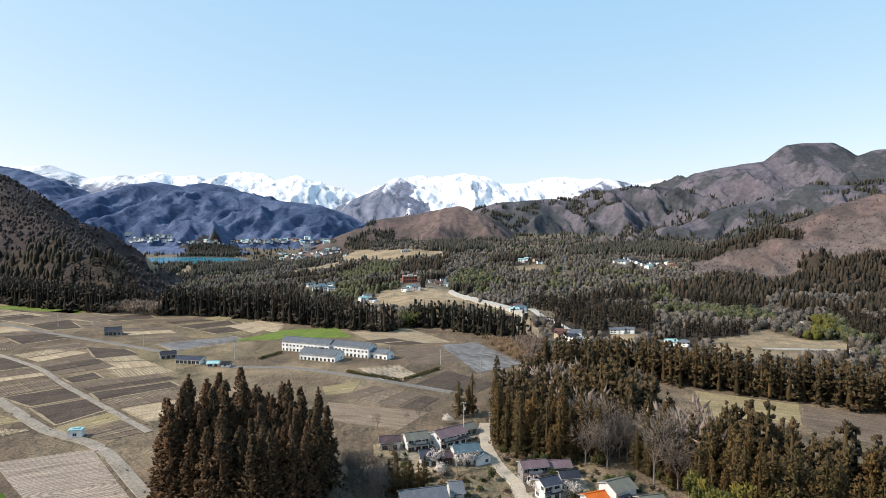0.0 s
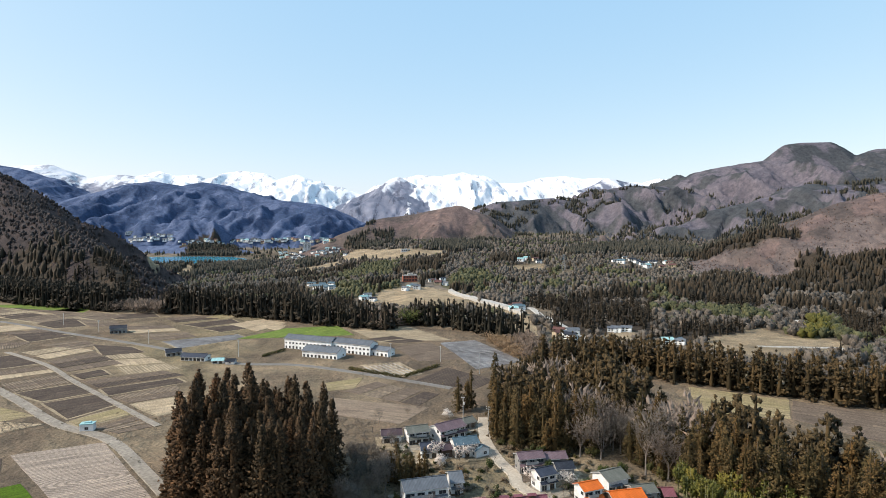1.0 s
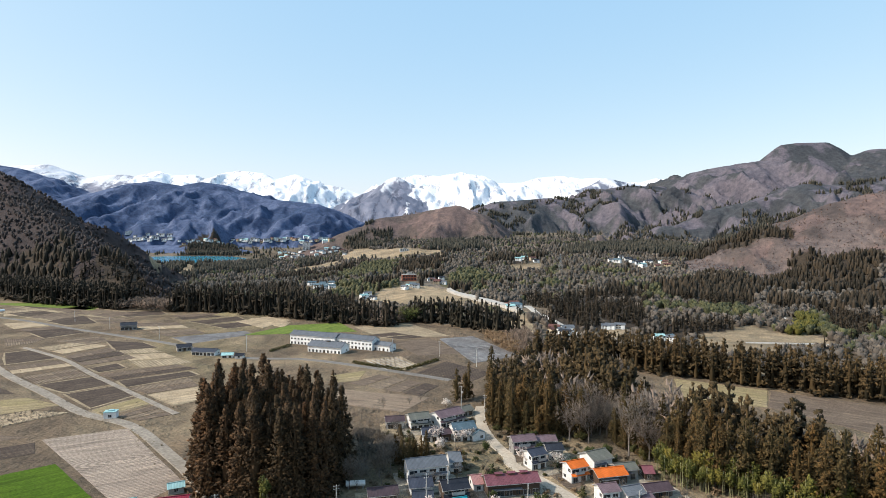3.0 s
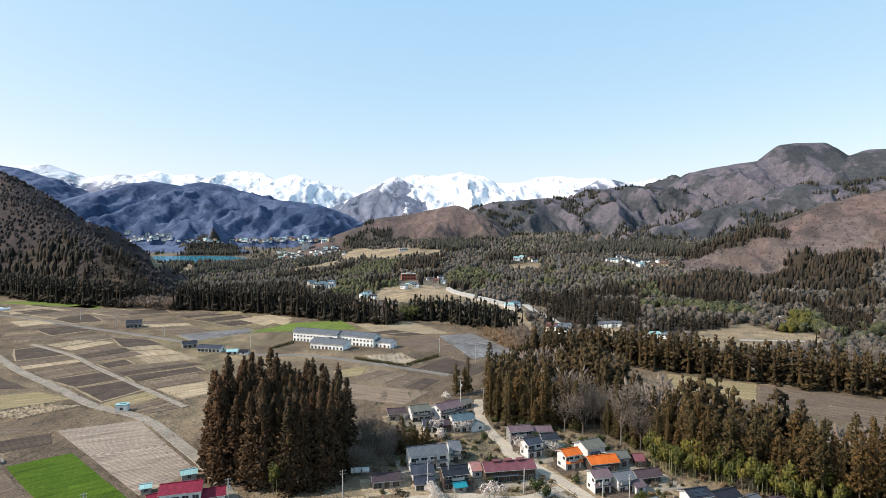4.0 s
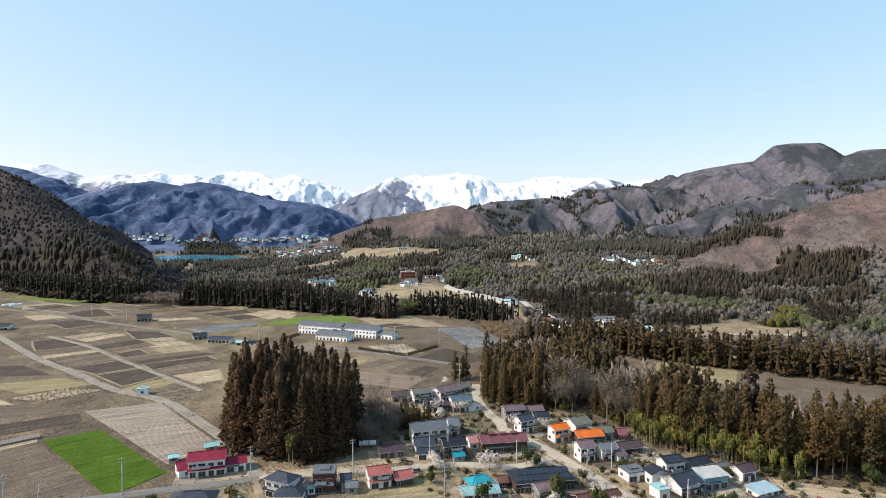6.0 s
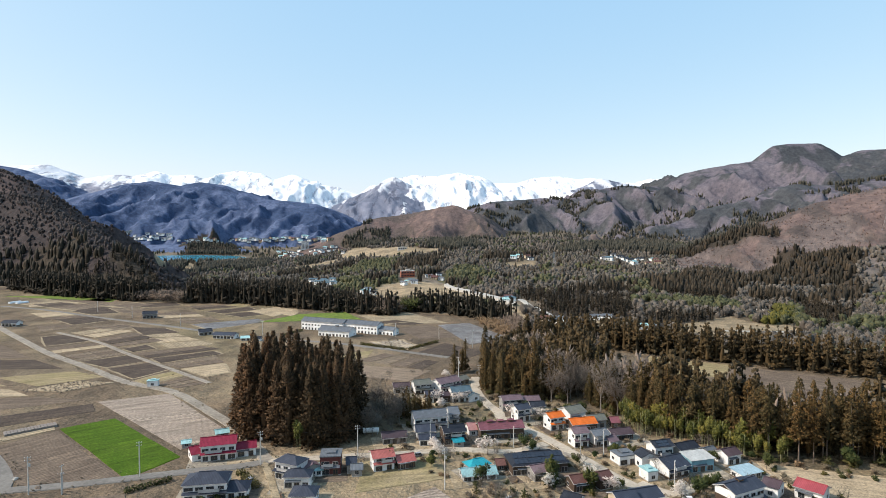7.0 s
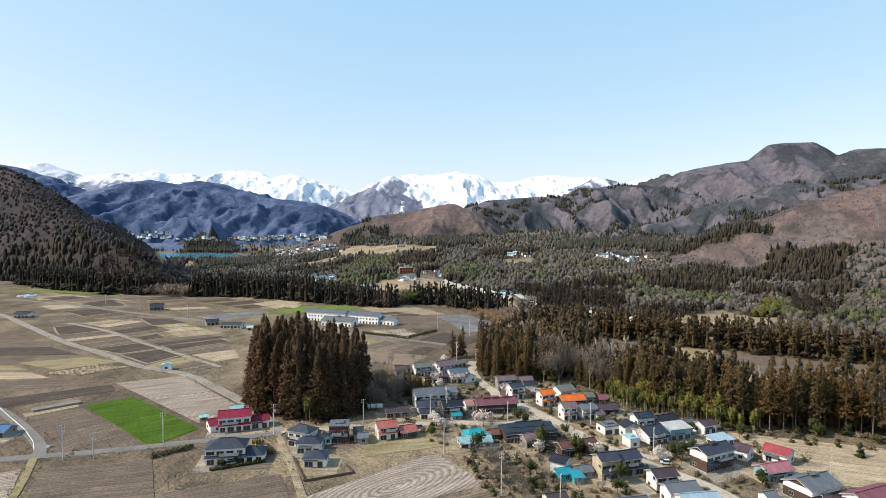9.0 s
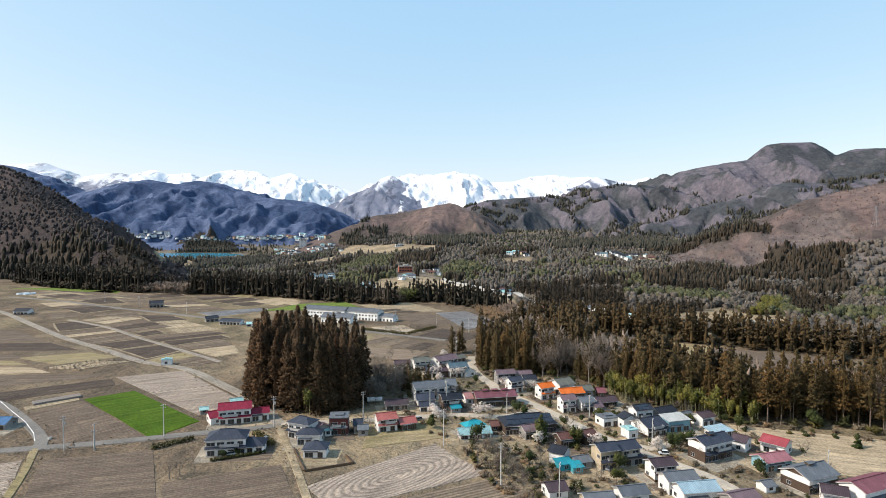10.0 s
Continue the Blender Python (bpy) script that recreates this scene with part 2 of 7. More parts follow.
def raw(name, verts, faces, material, parent=None, label="", smooth=False):
    me = bpy.data.meshes.new(name)
    v = np.asarray(verts, np.float32)
    if isinstance(faces, np.ndarray):
        n, k = faces.shape
        me.vertices.add(len(v))
        me.vertices.foreach_set("co", v.ravel())
        me.loops.add(n * k)
        me.loops.foreach_set("vertex_index", faces.astype(np.int32).ravel())
        me.polygons.add(n)
        me.polygons.foreach_set("loop_start", np.arange(0, n * k, k, dtype=np.int32))
        me.update(calc_edges=True)
    else:
        me.from_pydata(v.tolist(), [], faces)
    me.validate()
    if smooth:
        me.polygons.foreach_set("use_smooth", [True] * len(me.polygons))
    me.materials.append(MATS[material])
    ob = new(name, me)
    ob.parent = parent
    return tagged(ob, label) if label else ob


def box(bm, x0, x1, y0, y1, z0, z1):
    g = bmesh.ops.create_cube(bm, size=1.0, matrix=Matrix.LocRotScale(((x0 + x1) / 2, (y0 + y1) / 2, (z0 + z1) / 2), None, (x1 - x0, y1 - y0, z1 - z0)))
    return g["verts"]


def boxed(*dims):
    bm = bmesh.new()
    for d in dims:
        box(bm, *d)
    return bm


def tube(bm, a, b, r0, r1, n=6):
    a, b = Vector(a), Vector(b)
    q = (b - a).to_track_quat("Z", "Y").to_matrix().to_4x4()
    bmesh.ops.create_cone(bm, cap_ends=True, segments=n, radius1=r0, radius2=r1, depth=(b - a).length,
                          matrix=Matrix.Translation((a + b) / 2) @ q)


def empty(name, x, y, z=0.0, rot=0.0):
    e = new(name)
    e.matrix_basis = pose(x, y, z, 0, 0, rot)
    e.empty_display_size = 0.5
    return e


# ---- land ----
def hash2(ix, iy, seed):
    n = (ix.astype(np.int64) * 374761393 + iy.astype(np.int64) * 668265263 + seed * 1442695041) & 0x7FFFFFFF
    n = ((n ^ (n >> 13)) * 1274126177) & 0x7FFFFFFF
    return ((n ^ (n >> 16)) & 0xFFFF) / 65535.0


def vnoise(x, y, seed=0):
    ix, iy = np.floor(x), np.floor(y)
    u, v = x - ix, y - iy
    u, v = u * u * (3 - 2 * u), v * v * (3 - 2 * v)
    a, b_, c, d = hash2(ix, iy, seed), hash2(ix + 1, iy, seed), hash2(ix, iy + 1, seed), hash2(ix + 1, iy + 1, seed)
    return a + (b_ - a) * u + (c - a) * v + (a - b_ - c + d) * u * v


def fbm(x, y, size, octaves=4, seed=0, sharp=False):
    """Noise of about -1 to 1; sharp: with ridges and gullies."""
    out, amp, total = 0.0, 1.0, 0.0
    for o in range(octaves):
        n = vnoise(x / size + o * 17.3, y / size - o * 9.1, seed + o) * 2 - 1
        out = out + amp * ((1 - 2 * np.abs(n)) if sharp else n)
        total += amp
        amp, size = amp * (0.58 if sharp else 0.5), size * 0.47
    return out / total


def step(a, b_, x):
    t = np.clip((x - a) / (b_ - a), 0, 1)
    return t * t * (3 - 2 * t)


RIDGES = []


def ridge(cover, slope, rough, size, *pts):
    RIDGES.append((pts, slope, rough, size, cover))


def spurs(along, down, size, seed):
    """Spurs and gullies that run down from a crest, forking as they go, about -1 to 1."""
    along = along + 0.35 * size * fbm(along, down, size * 1.3, 3, seed + 5)
    out, amp, total, w, stretch = 0.0, 1.0, 0.0, size, 3.2
    for o in range(4):
        n = vnoise(along / w + o * 7.7, down / (w * stretch) + o * 3.1, seed + o) * 2 - 1
        out, total = out + amp * (1 - 2.2 * np.abs(n)), total + amp
        amp, w, stretch = amp * 0.52, w * 0.46, 2.0
    return out / total


# near hill, wooded; its dark cover puts the slope's shade into the colour
ridge("dark", 0.8, 42, 130, (-1332, 1416, 268), (-997, 1266, 205), (-934, 1216, 189), (-837, 1116, 137), (-721, 1016, 107), (-570, 866, 67), (-486, 786, 46), (-402, 716, 18), (-365, 686, 8))
# wooded mountain; its blue cover has distance haze put into the colour
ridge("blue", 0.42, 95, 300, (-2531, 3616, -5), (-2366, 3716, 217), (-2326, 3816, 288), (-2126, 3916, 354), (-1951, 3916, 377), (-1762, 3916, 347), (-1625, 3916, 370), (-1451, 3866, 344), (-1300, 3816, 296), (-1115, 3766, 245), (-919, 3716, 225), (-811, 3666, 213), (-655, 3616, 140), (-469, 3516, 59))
# far ridge, coloured blue to stand for the haze before it
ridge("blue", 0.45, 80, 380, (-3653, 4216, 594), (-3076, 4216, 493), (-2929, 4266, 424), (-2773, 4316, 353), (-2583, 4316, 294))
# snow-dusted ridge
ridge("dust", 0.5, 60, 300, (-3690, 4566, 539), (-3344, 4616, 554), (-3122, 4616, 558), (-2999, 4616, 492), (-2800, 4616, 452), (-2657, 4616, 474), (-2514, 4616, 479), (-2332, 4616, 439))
# snow range west
ridge("snow", 0.5, 75, 230, (-2591, 4766, 455), (-2493, 4766, 487), (-2322, 4766, 519), (-2199, 4766, 483), (-2051, 4766, 492), (-1951, 4766, 455), (-1779, 4766, 497), (-1673, 4766, 524), (-1489, 4766, 506), (-1360, 4766, 455), (-1212, 4766, 492), (-1023, 4766, 414), (-856, 4766, 391), (-630, 4766, 317))
# snow range east
ridge("snow", 0.5, 75, 230, (-630, 4766, 317), (-328, 4766, 465), (-226, 4766, 493), (-36, 4766, 479), (136, 4766, 507), (285, 4766, 480), (410, 4766, 424), (620, 4766, 424), (768, 4766, 466), (959, 4766, 480), (1108, 4766, 457), (1229, 4766, 466), (1449, 4766, 430), (1575, 4766, 425), (1710, 4766, 462), (1827, 4766, 444), (2071, 4766, 388))
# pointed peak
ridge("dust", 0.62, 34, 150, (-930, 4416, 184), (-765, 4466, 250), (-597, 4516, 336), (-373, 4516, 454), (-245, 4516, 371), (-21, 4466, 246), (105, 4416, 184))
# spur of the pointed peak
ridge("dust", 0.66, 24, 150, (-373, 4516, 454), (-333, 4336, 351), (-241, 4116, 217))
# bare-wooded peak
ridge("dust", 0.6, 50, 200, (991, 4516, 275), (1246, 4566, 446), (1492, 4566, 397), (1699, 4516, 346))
# rounded brown hill
ridge("red", 0.5, 60, 240, (-367, 2566, 76), (-257, 2616, 118), (-138, 2616, 136), (2, 2616, 164), (51, 2616, 172), (121, 2616, 141), (184, 2516, 94))
# long hill; mauve is its woods' brown shifted towards distance haze
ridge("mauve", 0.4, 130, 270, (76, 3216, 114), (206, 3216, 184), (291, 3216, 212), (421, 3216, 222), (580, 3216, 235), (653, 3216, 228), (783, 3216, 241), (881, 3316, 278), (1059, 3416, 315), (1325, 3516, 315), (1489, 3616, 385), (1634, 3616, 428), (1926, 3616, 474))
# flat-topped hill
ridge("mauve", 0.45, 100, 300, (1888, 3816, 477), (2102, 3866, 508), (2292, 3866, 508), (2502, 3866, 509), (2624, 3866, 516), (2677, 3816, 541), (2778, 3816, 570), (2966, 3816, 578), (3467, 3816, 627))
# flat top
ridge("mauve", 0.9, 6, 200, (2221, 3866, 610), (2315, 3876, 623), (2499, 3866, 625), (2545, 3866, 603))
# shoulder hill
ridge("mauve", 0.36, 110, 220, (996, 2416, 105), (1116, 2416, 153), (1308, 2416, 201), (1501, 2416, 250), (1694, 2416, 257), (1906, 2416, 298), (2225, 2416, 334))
# near spur
ridge("red", 0.5, 40, 200, (719, 1416, 6), (774, 1366, 44), (883, 1366, 89), (958, 1416, 142), (1044, 1416, 162), (1142, 1416, 181), (1318, 1366, 212))
# wooded spur
ridge("brown", 0.42, 30, 170, (582, 1066, -38), (652, 1016, -1), (747, 1016, 31), (803, 966, 43), (912, 916, 74))

# wooded bluff on the lake's far shore, in the haze-tinted blue cover
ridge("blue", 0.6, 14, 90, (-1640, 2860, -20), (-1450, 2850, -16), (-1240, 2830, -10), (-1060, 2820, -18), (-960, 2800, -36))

EDGE_X = (-1200, -600, -450, -330, -220, -100, -30, 30, 60, 100, 200, 320, 600)
EDGE_Y = (900, 730, 640, 585, 572, 520, 525, 480, 420, 372, 312, 240, 120)


LAKE = (-1140, 2350, 320, 300)


def land(x, y):
    """Height of the ground and the index of the ridge that makes it (-1: the plain and the valley)."""
    x, y = np.asarray(x, float), np.asarray(y, float)
    dist = y + 85
    side = step(-0.02, -0.28, x / np.maximum(dist, 50))
    left = np.interp(dist, (500, 800, 1500, 2250, 2700, 2950, 3500, 5000), (-16, -36, -54, -56, -56, -44, -22, 10))
    right = np.interp(dist, (450, 700, 1000, 1450, 1800, 2500, 5000), (-22, -26, -22, -4, 8, 30, 120))
    low = left * side + right * (1 - side)
    shore = np.hypot((x - LAKE[0]) / LAKE[2], (y - LAKE[1]) / LAKE[3])
    low = low + fbm(x, y, 160, 4, 3) * 9 * step(520, 900, dist) * step(1.05, 1.6, shore) * (1 - 0.75 * side * step(1200, 1700, dist))
    low = np.where(shore < 1.15, np.minimum(low, -63 + 10 * step(0.96, 1.04, shore)), low)
    off = y - np.interp(x, EDGE_X, EDGE_Y)
    h = low * step(0, 115, off)
    which = np.full(h.shape, -1)
    if np.all(off <= 0):
        return h, which
    for i, (pts, slope, rough, size, *_) in enumerate(RIDGES):
        best, crest = np.full(h.shape, -1e9), np.zeros(h.shape)
        for (ax, ay, az), (bx, by, bz) in zip(pts[:-1], pts[1:]):
            ex, ey = bx - ax, by - ay
            t = np.clip(((x - ax) * ex + (y - ay) * ey) / (ex * ex + ey * ey), 0, 1)
            d = np.hypot(x - ax - t * ex, y - ay - t * ey)
            here = az + t * (bz - az) - slope * (d - 25 * (1 - np.exp(-d / 25)))
            crest = np.where(here > best, az + t * (bz - az), crest)
            best = np.maximum(best, here)
        ex, ey = pts[-1][0] - pts[0][0], pts[-1][1] - pts[0][1]
        span = math.hypot(ex, ey)
        along, down = ((x - pts[0][0]) * ex + (y - pts[0][1]) * ey) / span, ((x - pts[0][0]) * ey - (y - pts[0][1]) * ex) / span
        ease = np.clip((crest - best) / 150, 0.0, 1.0) * 0.95 + 0.05
        best = best + rough * ease * (1.25 * (spurs(along, down, size, 11 + 20 * i) - 0.25) + 0.3 * fbm(x, y, size, 5, 11 + i, True))
        win = best > h
        which = np.where(win & (off > 60), i, which)
        h = np.where(off > 0, np.maximum(h, np.where(off < 140, h + (best - h) * step(0, 140, off), best)), h)
    return h, which


OPEN_LAND = []


def clearing(x, y, rx, ry):
    OPEN_LAND.append((x, y, rx, ry))


clearing(48, 128, 52, 66)       # trodden earth round the village
clearing(-20, 120, 55, 28)


ZONES = []


def zone(cover, *pts):
    """A patch of the valley's land with one cover: cedar, ever, bamboo, scrub or open."""
    ZONES.append((cover, pts))


zone("cedar", (-486, 615), (-653, 835), (-597, 815), (-524, 767), (-462, 739), (-412, 743), (-377, 719), (-399, 699), (-408, 683))
zone("cedar", (-591, 819), (-579, 839), (-560, 855), (-523, 803), (-547, 795), (-547, 783))
zone("cedar", (-466, 759), (-488, 831), (-434, 799), (-394, 743), (-407, 727))
zone("cedar", (-887, 1863), (-785, 1815), (-814, 1927), (-731, 2039), (-690, 2303), (-548, 1823), (-590, 1687), (-676, 1695), (-637, 1359))
zone("cedar", (-459, 1575), (-399, 1647), (-361, 1519), (-406, 1439))
zone("cedar", (-545, 2127), (-458, 2063), (-399, 1879), (-469, 1863))
zone("cedar", (-98, 1127), (-27, 1183), (2, 1279), (-5, 1503), (-88, 1431), (-113, 1311))
zone("cedar", (-61, 1895), (-53, 2095), (124, 2055), (131, 1823), (18, 1591))
zone("cedar", (100, 1423), (135, 1511), (189, 1467), (278, 1663), (250, 1475), (155, 1359))
zone("cedar", (363, 1759), (542, 2055), (744, 2119), (786, 1967), (635, 1583), (495, 1631), (317, 1535))
zone("cedar", (972, 2079), (755, 1487), (816, 1371), (811, 1339), (727, 1303), (676, 1327), (636, 1383))
zone("cedar", (566, 1607), (736, 1839), (684, 1371), (663, 1327), (572, 1423))
zone("cedar", (347, 947), (420, 1039), (555, 1107), (553, 1011), (440, 807), (375, 739), (333, 819))
zone("cedar", (114, 687), (165, 787), (203, 767), (169, 619), (151, 599), (107, 623))
zone("cedar", (164, 639), (222, 755), (270, 775), (232, 643), (212, 587), (194, 623))
zone("cedar", (214, 555), (249, 627), (327, 655), (305, 595), (262, 555), (215, 519))
zone("cedar", (450, 795), (537, 891), (627, 963), (701, 915), (424, 543), (412, 575), (480, 699), (505, 771), (443, 755))
zone("cedar", (536, 979), (722, 1207), (662, 1035), (554, 935), (498, 891))
zone("cedar", (707, 1191), (773, 1195), (907, 1191), (698, 911), (639, 939), (601, 967))
zone("cedar", (-438, 2399), (-347, 2415), (-231, 2431), (-212, 2223), (-307, 2135))
zone("cedar", (179, 855), (264, 919), (314, 879), (283, 791), (212, 787), (165, 787))
zone("cedar", (-696, 1283), (-983, 2751), (-1107, 3103), (-1308, 2943), (-697, 1287))
zone("ever", (-184, 939), (-214, 1159), (-162, 1111), (-133, 943), (-170, 911))
zone("ever", (-169, 1019), (-90, 1035), (-80, 971), (-140, 955))
zone("ever", (-268, 1379), (-226, 1559), (-128, 1487), (-101, 1167), (-197, 1191))
zone("ever", (2, 1039), (14, 1179), (73, 1207), (95, 1055), (50, 975), (11, 971))
zone("ever", (210, 1215), (258, 1307), (254, 1223), (206, 1155))
zone("ever", (46, 699), (66, 739), (69, 711), (55, 675))
zone("bamboo", (355, 579), (421, 659), (450, 659), (411, 591), (370, 567))
zone("open", (-369, 2015), (-375, 2295), (-14, 1711), (3, 1559), (-167, 1583), (-319, 1839))
zone("open", (-126, 859), (-120, 947), (-28, 1015), (11, 935), (72, 715), (30, 735), (-35, 735), (-85, 787))
zone("open", (11, 983), (98, 699), (88, 559), (41, 447), (77, 691))
zone("open", (120, 1267), (200, 1391), (239, 1359), (205, 1243))
zone("open", (207, 487), (257, 567), (345, 639), (356, 587), (385, 555), (360, 503), (286, 463), (236, 455))
zone("open", (140, 555), (169, 623), (196, 619), (182, 555))
zone("scrub", (472, 2191), (567, 2151), (837, 2607), (713, 2151), (561, 2127))
zone("open", (-510, 1815), (-414, 1863), (-347, 1895), (-310, 1687), (-423, 1615))
zone("scrub", (650, 1275), (756, 1267), (873, 1315), (985, 1299), (930, 1223), (763, 1199), (682, 1167), (564, 1031))
zone("open", (-655, 1279), (-1007, 2335), (-796, 1871), (-645, 1347), (-648, 1279))
zone("scrub", (481, 1179), (594, 1411), (655, 1311), (594, 1163))


def zone_at(x, y):
    """The index of the last zone that holds each place, or -1."""
    out = np.full(np.shape(x), -1)
    for k, (_, pts) in enumerate(ZONES):
        held = np.zeros(np.shape(x), bool)
        for (x0, y0), (x1, y1) in zip(pts, pts[1:] + pts[:1]):
            if y0 != y1:
                held ^= ((y0 > y) != (y1 > y)) & (x < (x1 - x0) * (y - y0) / (y1 - y0) + x0)
        out = np.where(held, k, out)
    return out


def cover_at(x, y):
    """The names of the zones' covers, with frayed borders; "" outside them."""
    w = 9 + 0.012 * np.hypot(x, y)
    k = zone_at(x + w * fbm(x, y, 60, 2, 201), y + 2 * w * fbm(x, y, 60, 2, 207))
    return np.array([c for c, _ in ZONES] + [""])[k]


def build_ground():
    rs = [0.0, 0.002, 2.5] + list(np.geomspace(6, 420, 36)) + list(np.linspace(430, 1500, 95)) + list(np.linspace(1514, 3600, 140)) + list(np.linspace(3612, 5950, 180)) + [6300]
    front = np.linspace(radians(-41), radians(41), 540)
    back = np.linspace(radians(46), radians(314), 45)
    ang = np.concatenate([front, back])
    rr, aa = np.meshgrid(rs[1:], ang, indexing="ij")
    x, y = rr * np.sin(aa) - 3, rr * np.cos(aa) - 85
    z, which = land(x, y)
    nr, na = rr.shape
    verts = np.stack([x.ravel(), y.ravel(), z.ravel()], 1)
    verts = np.vstack([verts, [[-3, -85, 0]]])
    i, j = np.meshgrid(np.arange(nr - 1), np.arange(na), indexing="ij")
    j2 = (j + 1) % na
    quads = np.stack([i * na + j, (i + 1) * na + j, (i + 1) * na + j2, i * na + j2], -1).reshape(-1, 4)[:, ::-1]
    last = len(verts) - 1
    quads = np.vstack([quads, np.stack([np.full(na, last), np.full(na, last), np.arange(na), (np.arange(na) + 1) % na], -1)])
    ground = raw("ground", verts, quads, "ground_cover", smooth=True)
    # cover
    n1, n2 = fbm(x, y, 90, 4, 40), fbm(x, y, 420, 5, 50)
    dist = y + 85
    col = np.empty((nr, na, 3))
    col[:] = (0.142, 0.112, 0.081)
    grass = step(-0.1, 0.5, n1)[..., None]
    col = col * (1 - 0.45 * grass) + np.array((0.19, 0.172, 0.1)) * 0.45 * grass
    straw = step(0.12, 0.4, fbm(x, y, 38, 4, 44))[..., None]
    col = col * (1 - 0.5 * straw) + np.array((0.27, 0.22, 0.15)) * 0.5 * straw
    off = y - np.interp(x, EDGE_X, EDGE_Y)
    valley = (np.array((0.15, 0.128, 0.1)) + 0.06 * n1[..., None])
    col = np.where((off > 20)[..., None], valley, col)
    for cx, cy, rx, ry in OPEN_LAND:
        w = (1 - step(0.7, 1.15, np.hypot((x - cx) / rx, (y - cy) / ry) + 0.25 * n1))[..., None]
        col = col * (1 - w) + np.array((0.26, 0.21, 0.14)) * w
    # dark: brown woods darkened to paint the near hill's shaded side
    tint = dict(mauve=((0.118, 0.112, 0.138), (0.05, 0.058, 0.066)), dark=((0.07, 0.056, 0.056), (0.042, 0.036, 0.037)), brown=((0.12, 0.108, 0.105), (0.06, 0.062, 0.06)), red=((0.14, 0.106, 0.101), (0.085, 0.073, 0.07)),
                # bluish cast of the far covers (blue, mauve, dust) stands in for distance haze
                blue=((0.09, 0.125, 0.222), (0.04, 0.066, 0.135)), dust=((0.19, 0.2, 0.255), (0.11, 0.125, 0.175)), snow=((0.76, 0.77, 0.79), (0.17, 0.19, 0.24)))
    slope_n = fbm(x, y, 130, 5, 70, True)
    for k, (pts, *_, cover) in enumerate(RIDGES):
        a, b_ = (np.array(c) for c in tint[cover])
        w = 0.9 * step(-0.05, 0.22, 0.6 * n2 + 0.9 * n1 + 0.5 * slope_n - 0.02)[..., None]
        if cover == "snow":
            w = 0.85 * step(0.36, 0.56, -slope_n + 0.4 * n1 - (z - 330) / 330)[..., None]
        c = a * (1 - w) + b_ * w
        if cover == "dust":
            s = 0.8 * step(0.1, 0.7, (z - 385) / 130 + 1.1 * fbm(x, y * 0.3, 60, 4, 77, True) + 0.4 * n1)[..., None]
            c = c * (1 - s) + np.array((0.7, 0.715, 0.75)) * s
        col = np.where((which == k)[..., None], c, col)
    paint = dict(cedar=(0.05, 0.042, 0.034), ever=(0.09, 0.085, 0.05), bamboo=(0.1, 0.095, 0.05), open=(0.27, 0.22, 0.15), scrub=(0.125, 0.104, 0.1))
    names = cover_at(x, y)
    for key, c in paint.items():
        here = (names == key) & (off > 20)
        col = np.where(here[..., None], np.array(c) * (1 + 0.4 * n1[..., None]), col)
    rgba = np.ones((nr * na + 1, 4), np.float32)
    rgba[:-1, :3] = np.clip(col, 0.01, 0.9).reshape(-1, 3)
    rgba[-1, :3] = (0.28, 0.23, 0.15)
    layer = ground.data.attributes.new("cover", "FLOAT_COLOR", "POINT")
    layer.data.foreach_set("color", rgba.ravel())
    high = np.isin(np.array([r[4] for r in RIDGES] + [""])[which], ("snow", "dust")).ravel()
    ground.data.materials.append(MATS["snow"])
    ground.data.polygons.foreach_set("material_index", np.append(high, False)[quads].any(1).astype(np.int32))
    return tagged(ground, "dry winter valley floor rising to wooded hills and snowy mountains", "ground", kind="structure")


build_ground()
bm = bmesh.new()
bmesh.ops.create_circle(bm, cap_ends=True, segments=64, radius=1.0, matrix=Matrix.Translation((LAKE[0], LAKE[1], -57)) @ Matrix.Diagonal((LAKE[2], LAKE[3], 1, 1)))
tagged(part("lake", bm, "lake_water"), "still turquoise reservoir below wooded mountains", "lake", kind="structure")


# ---- fields and roads ----
FIELDS_LAID = []


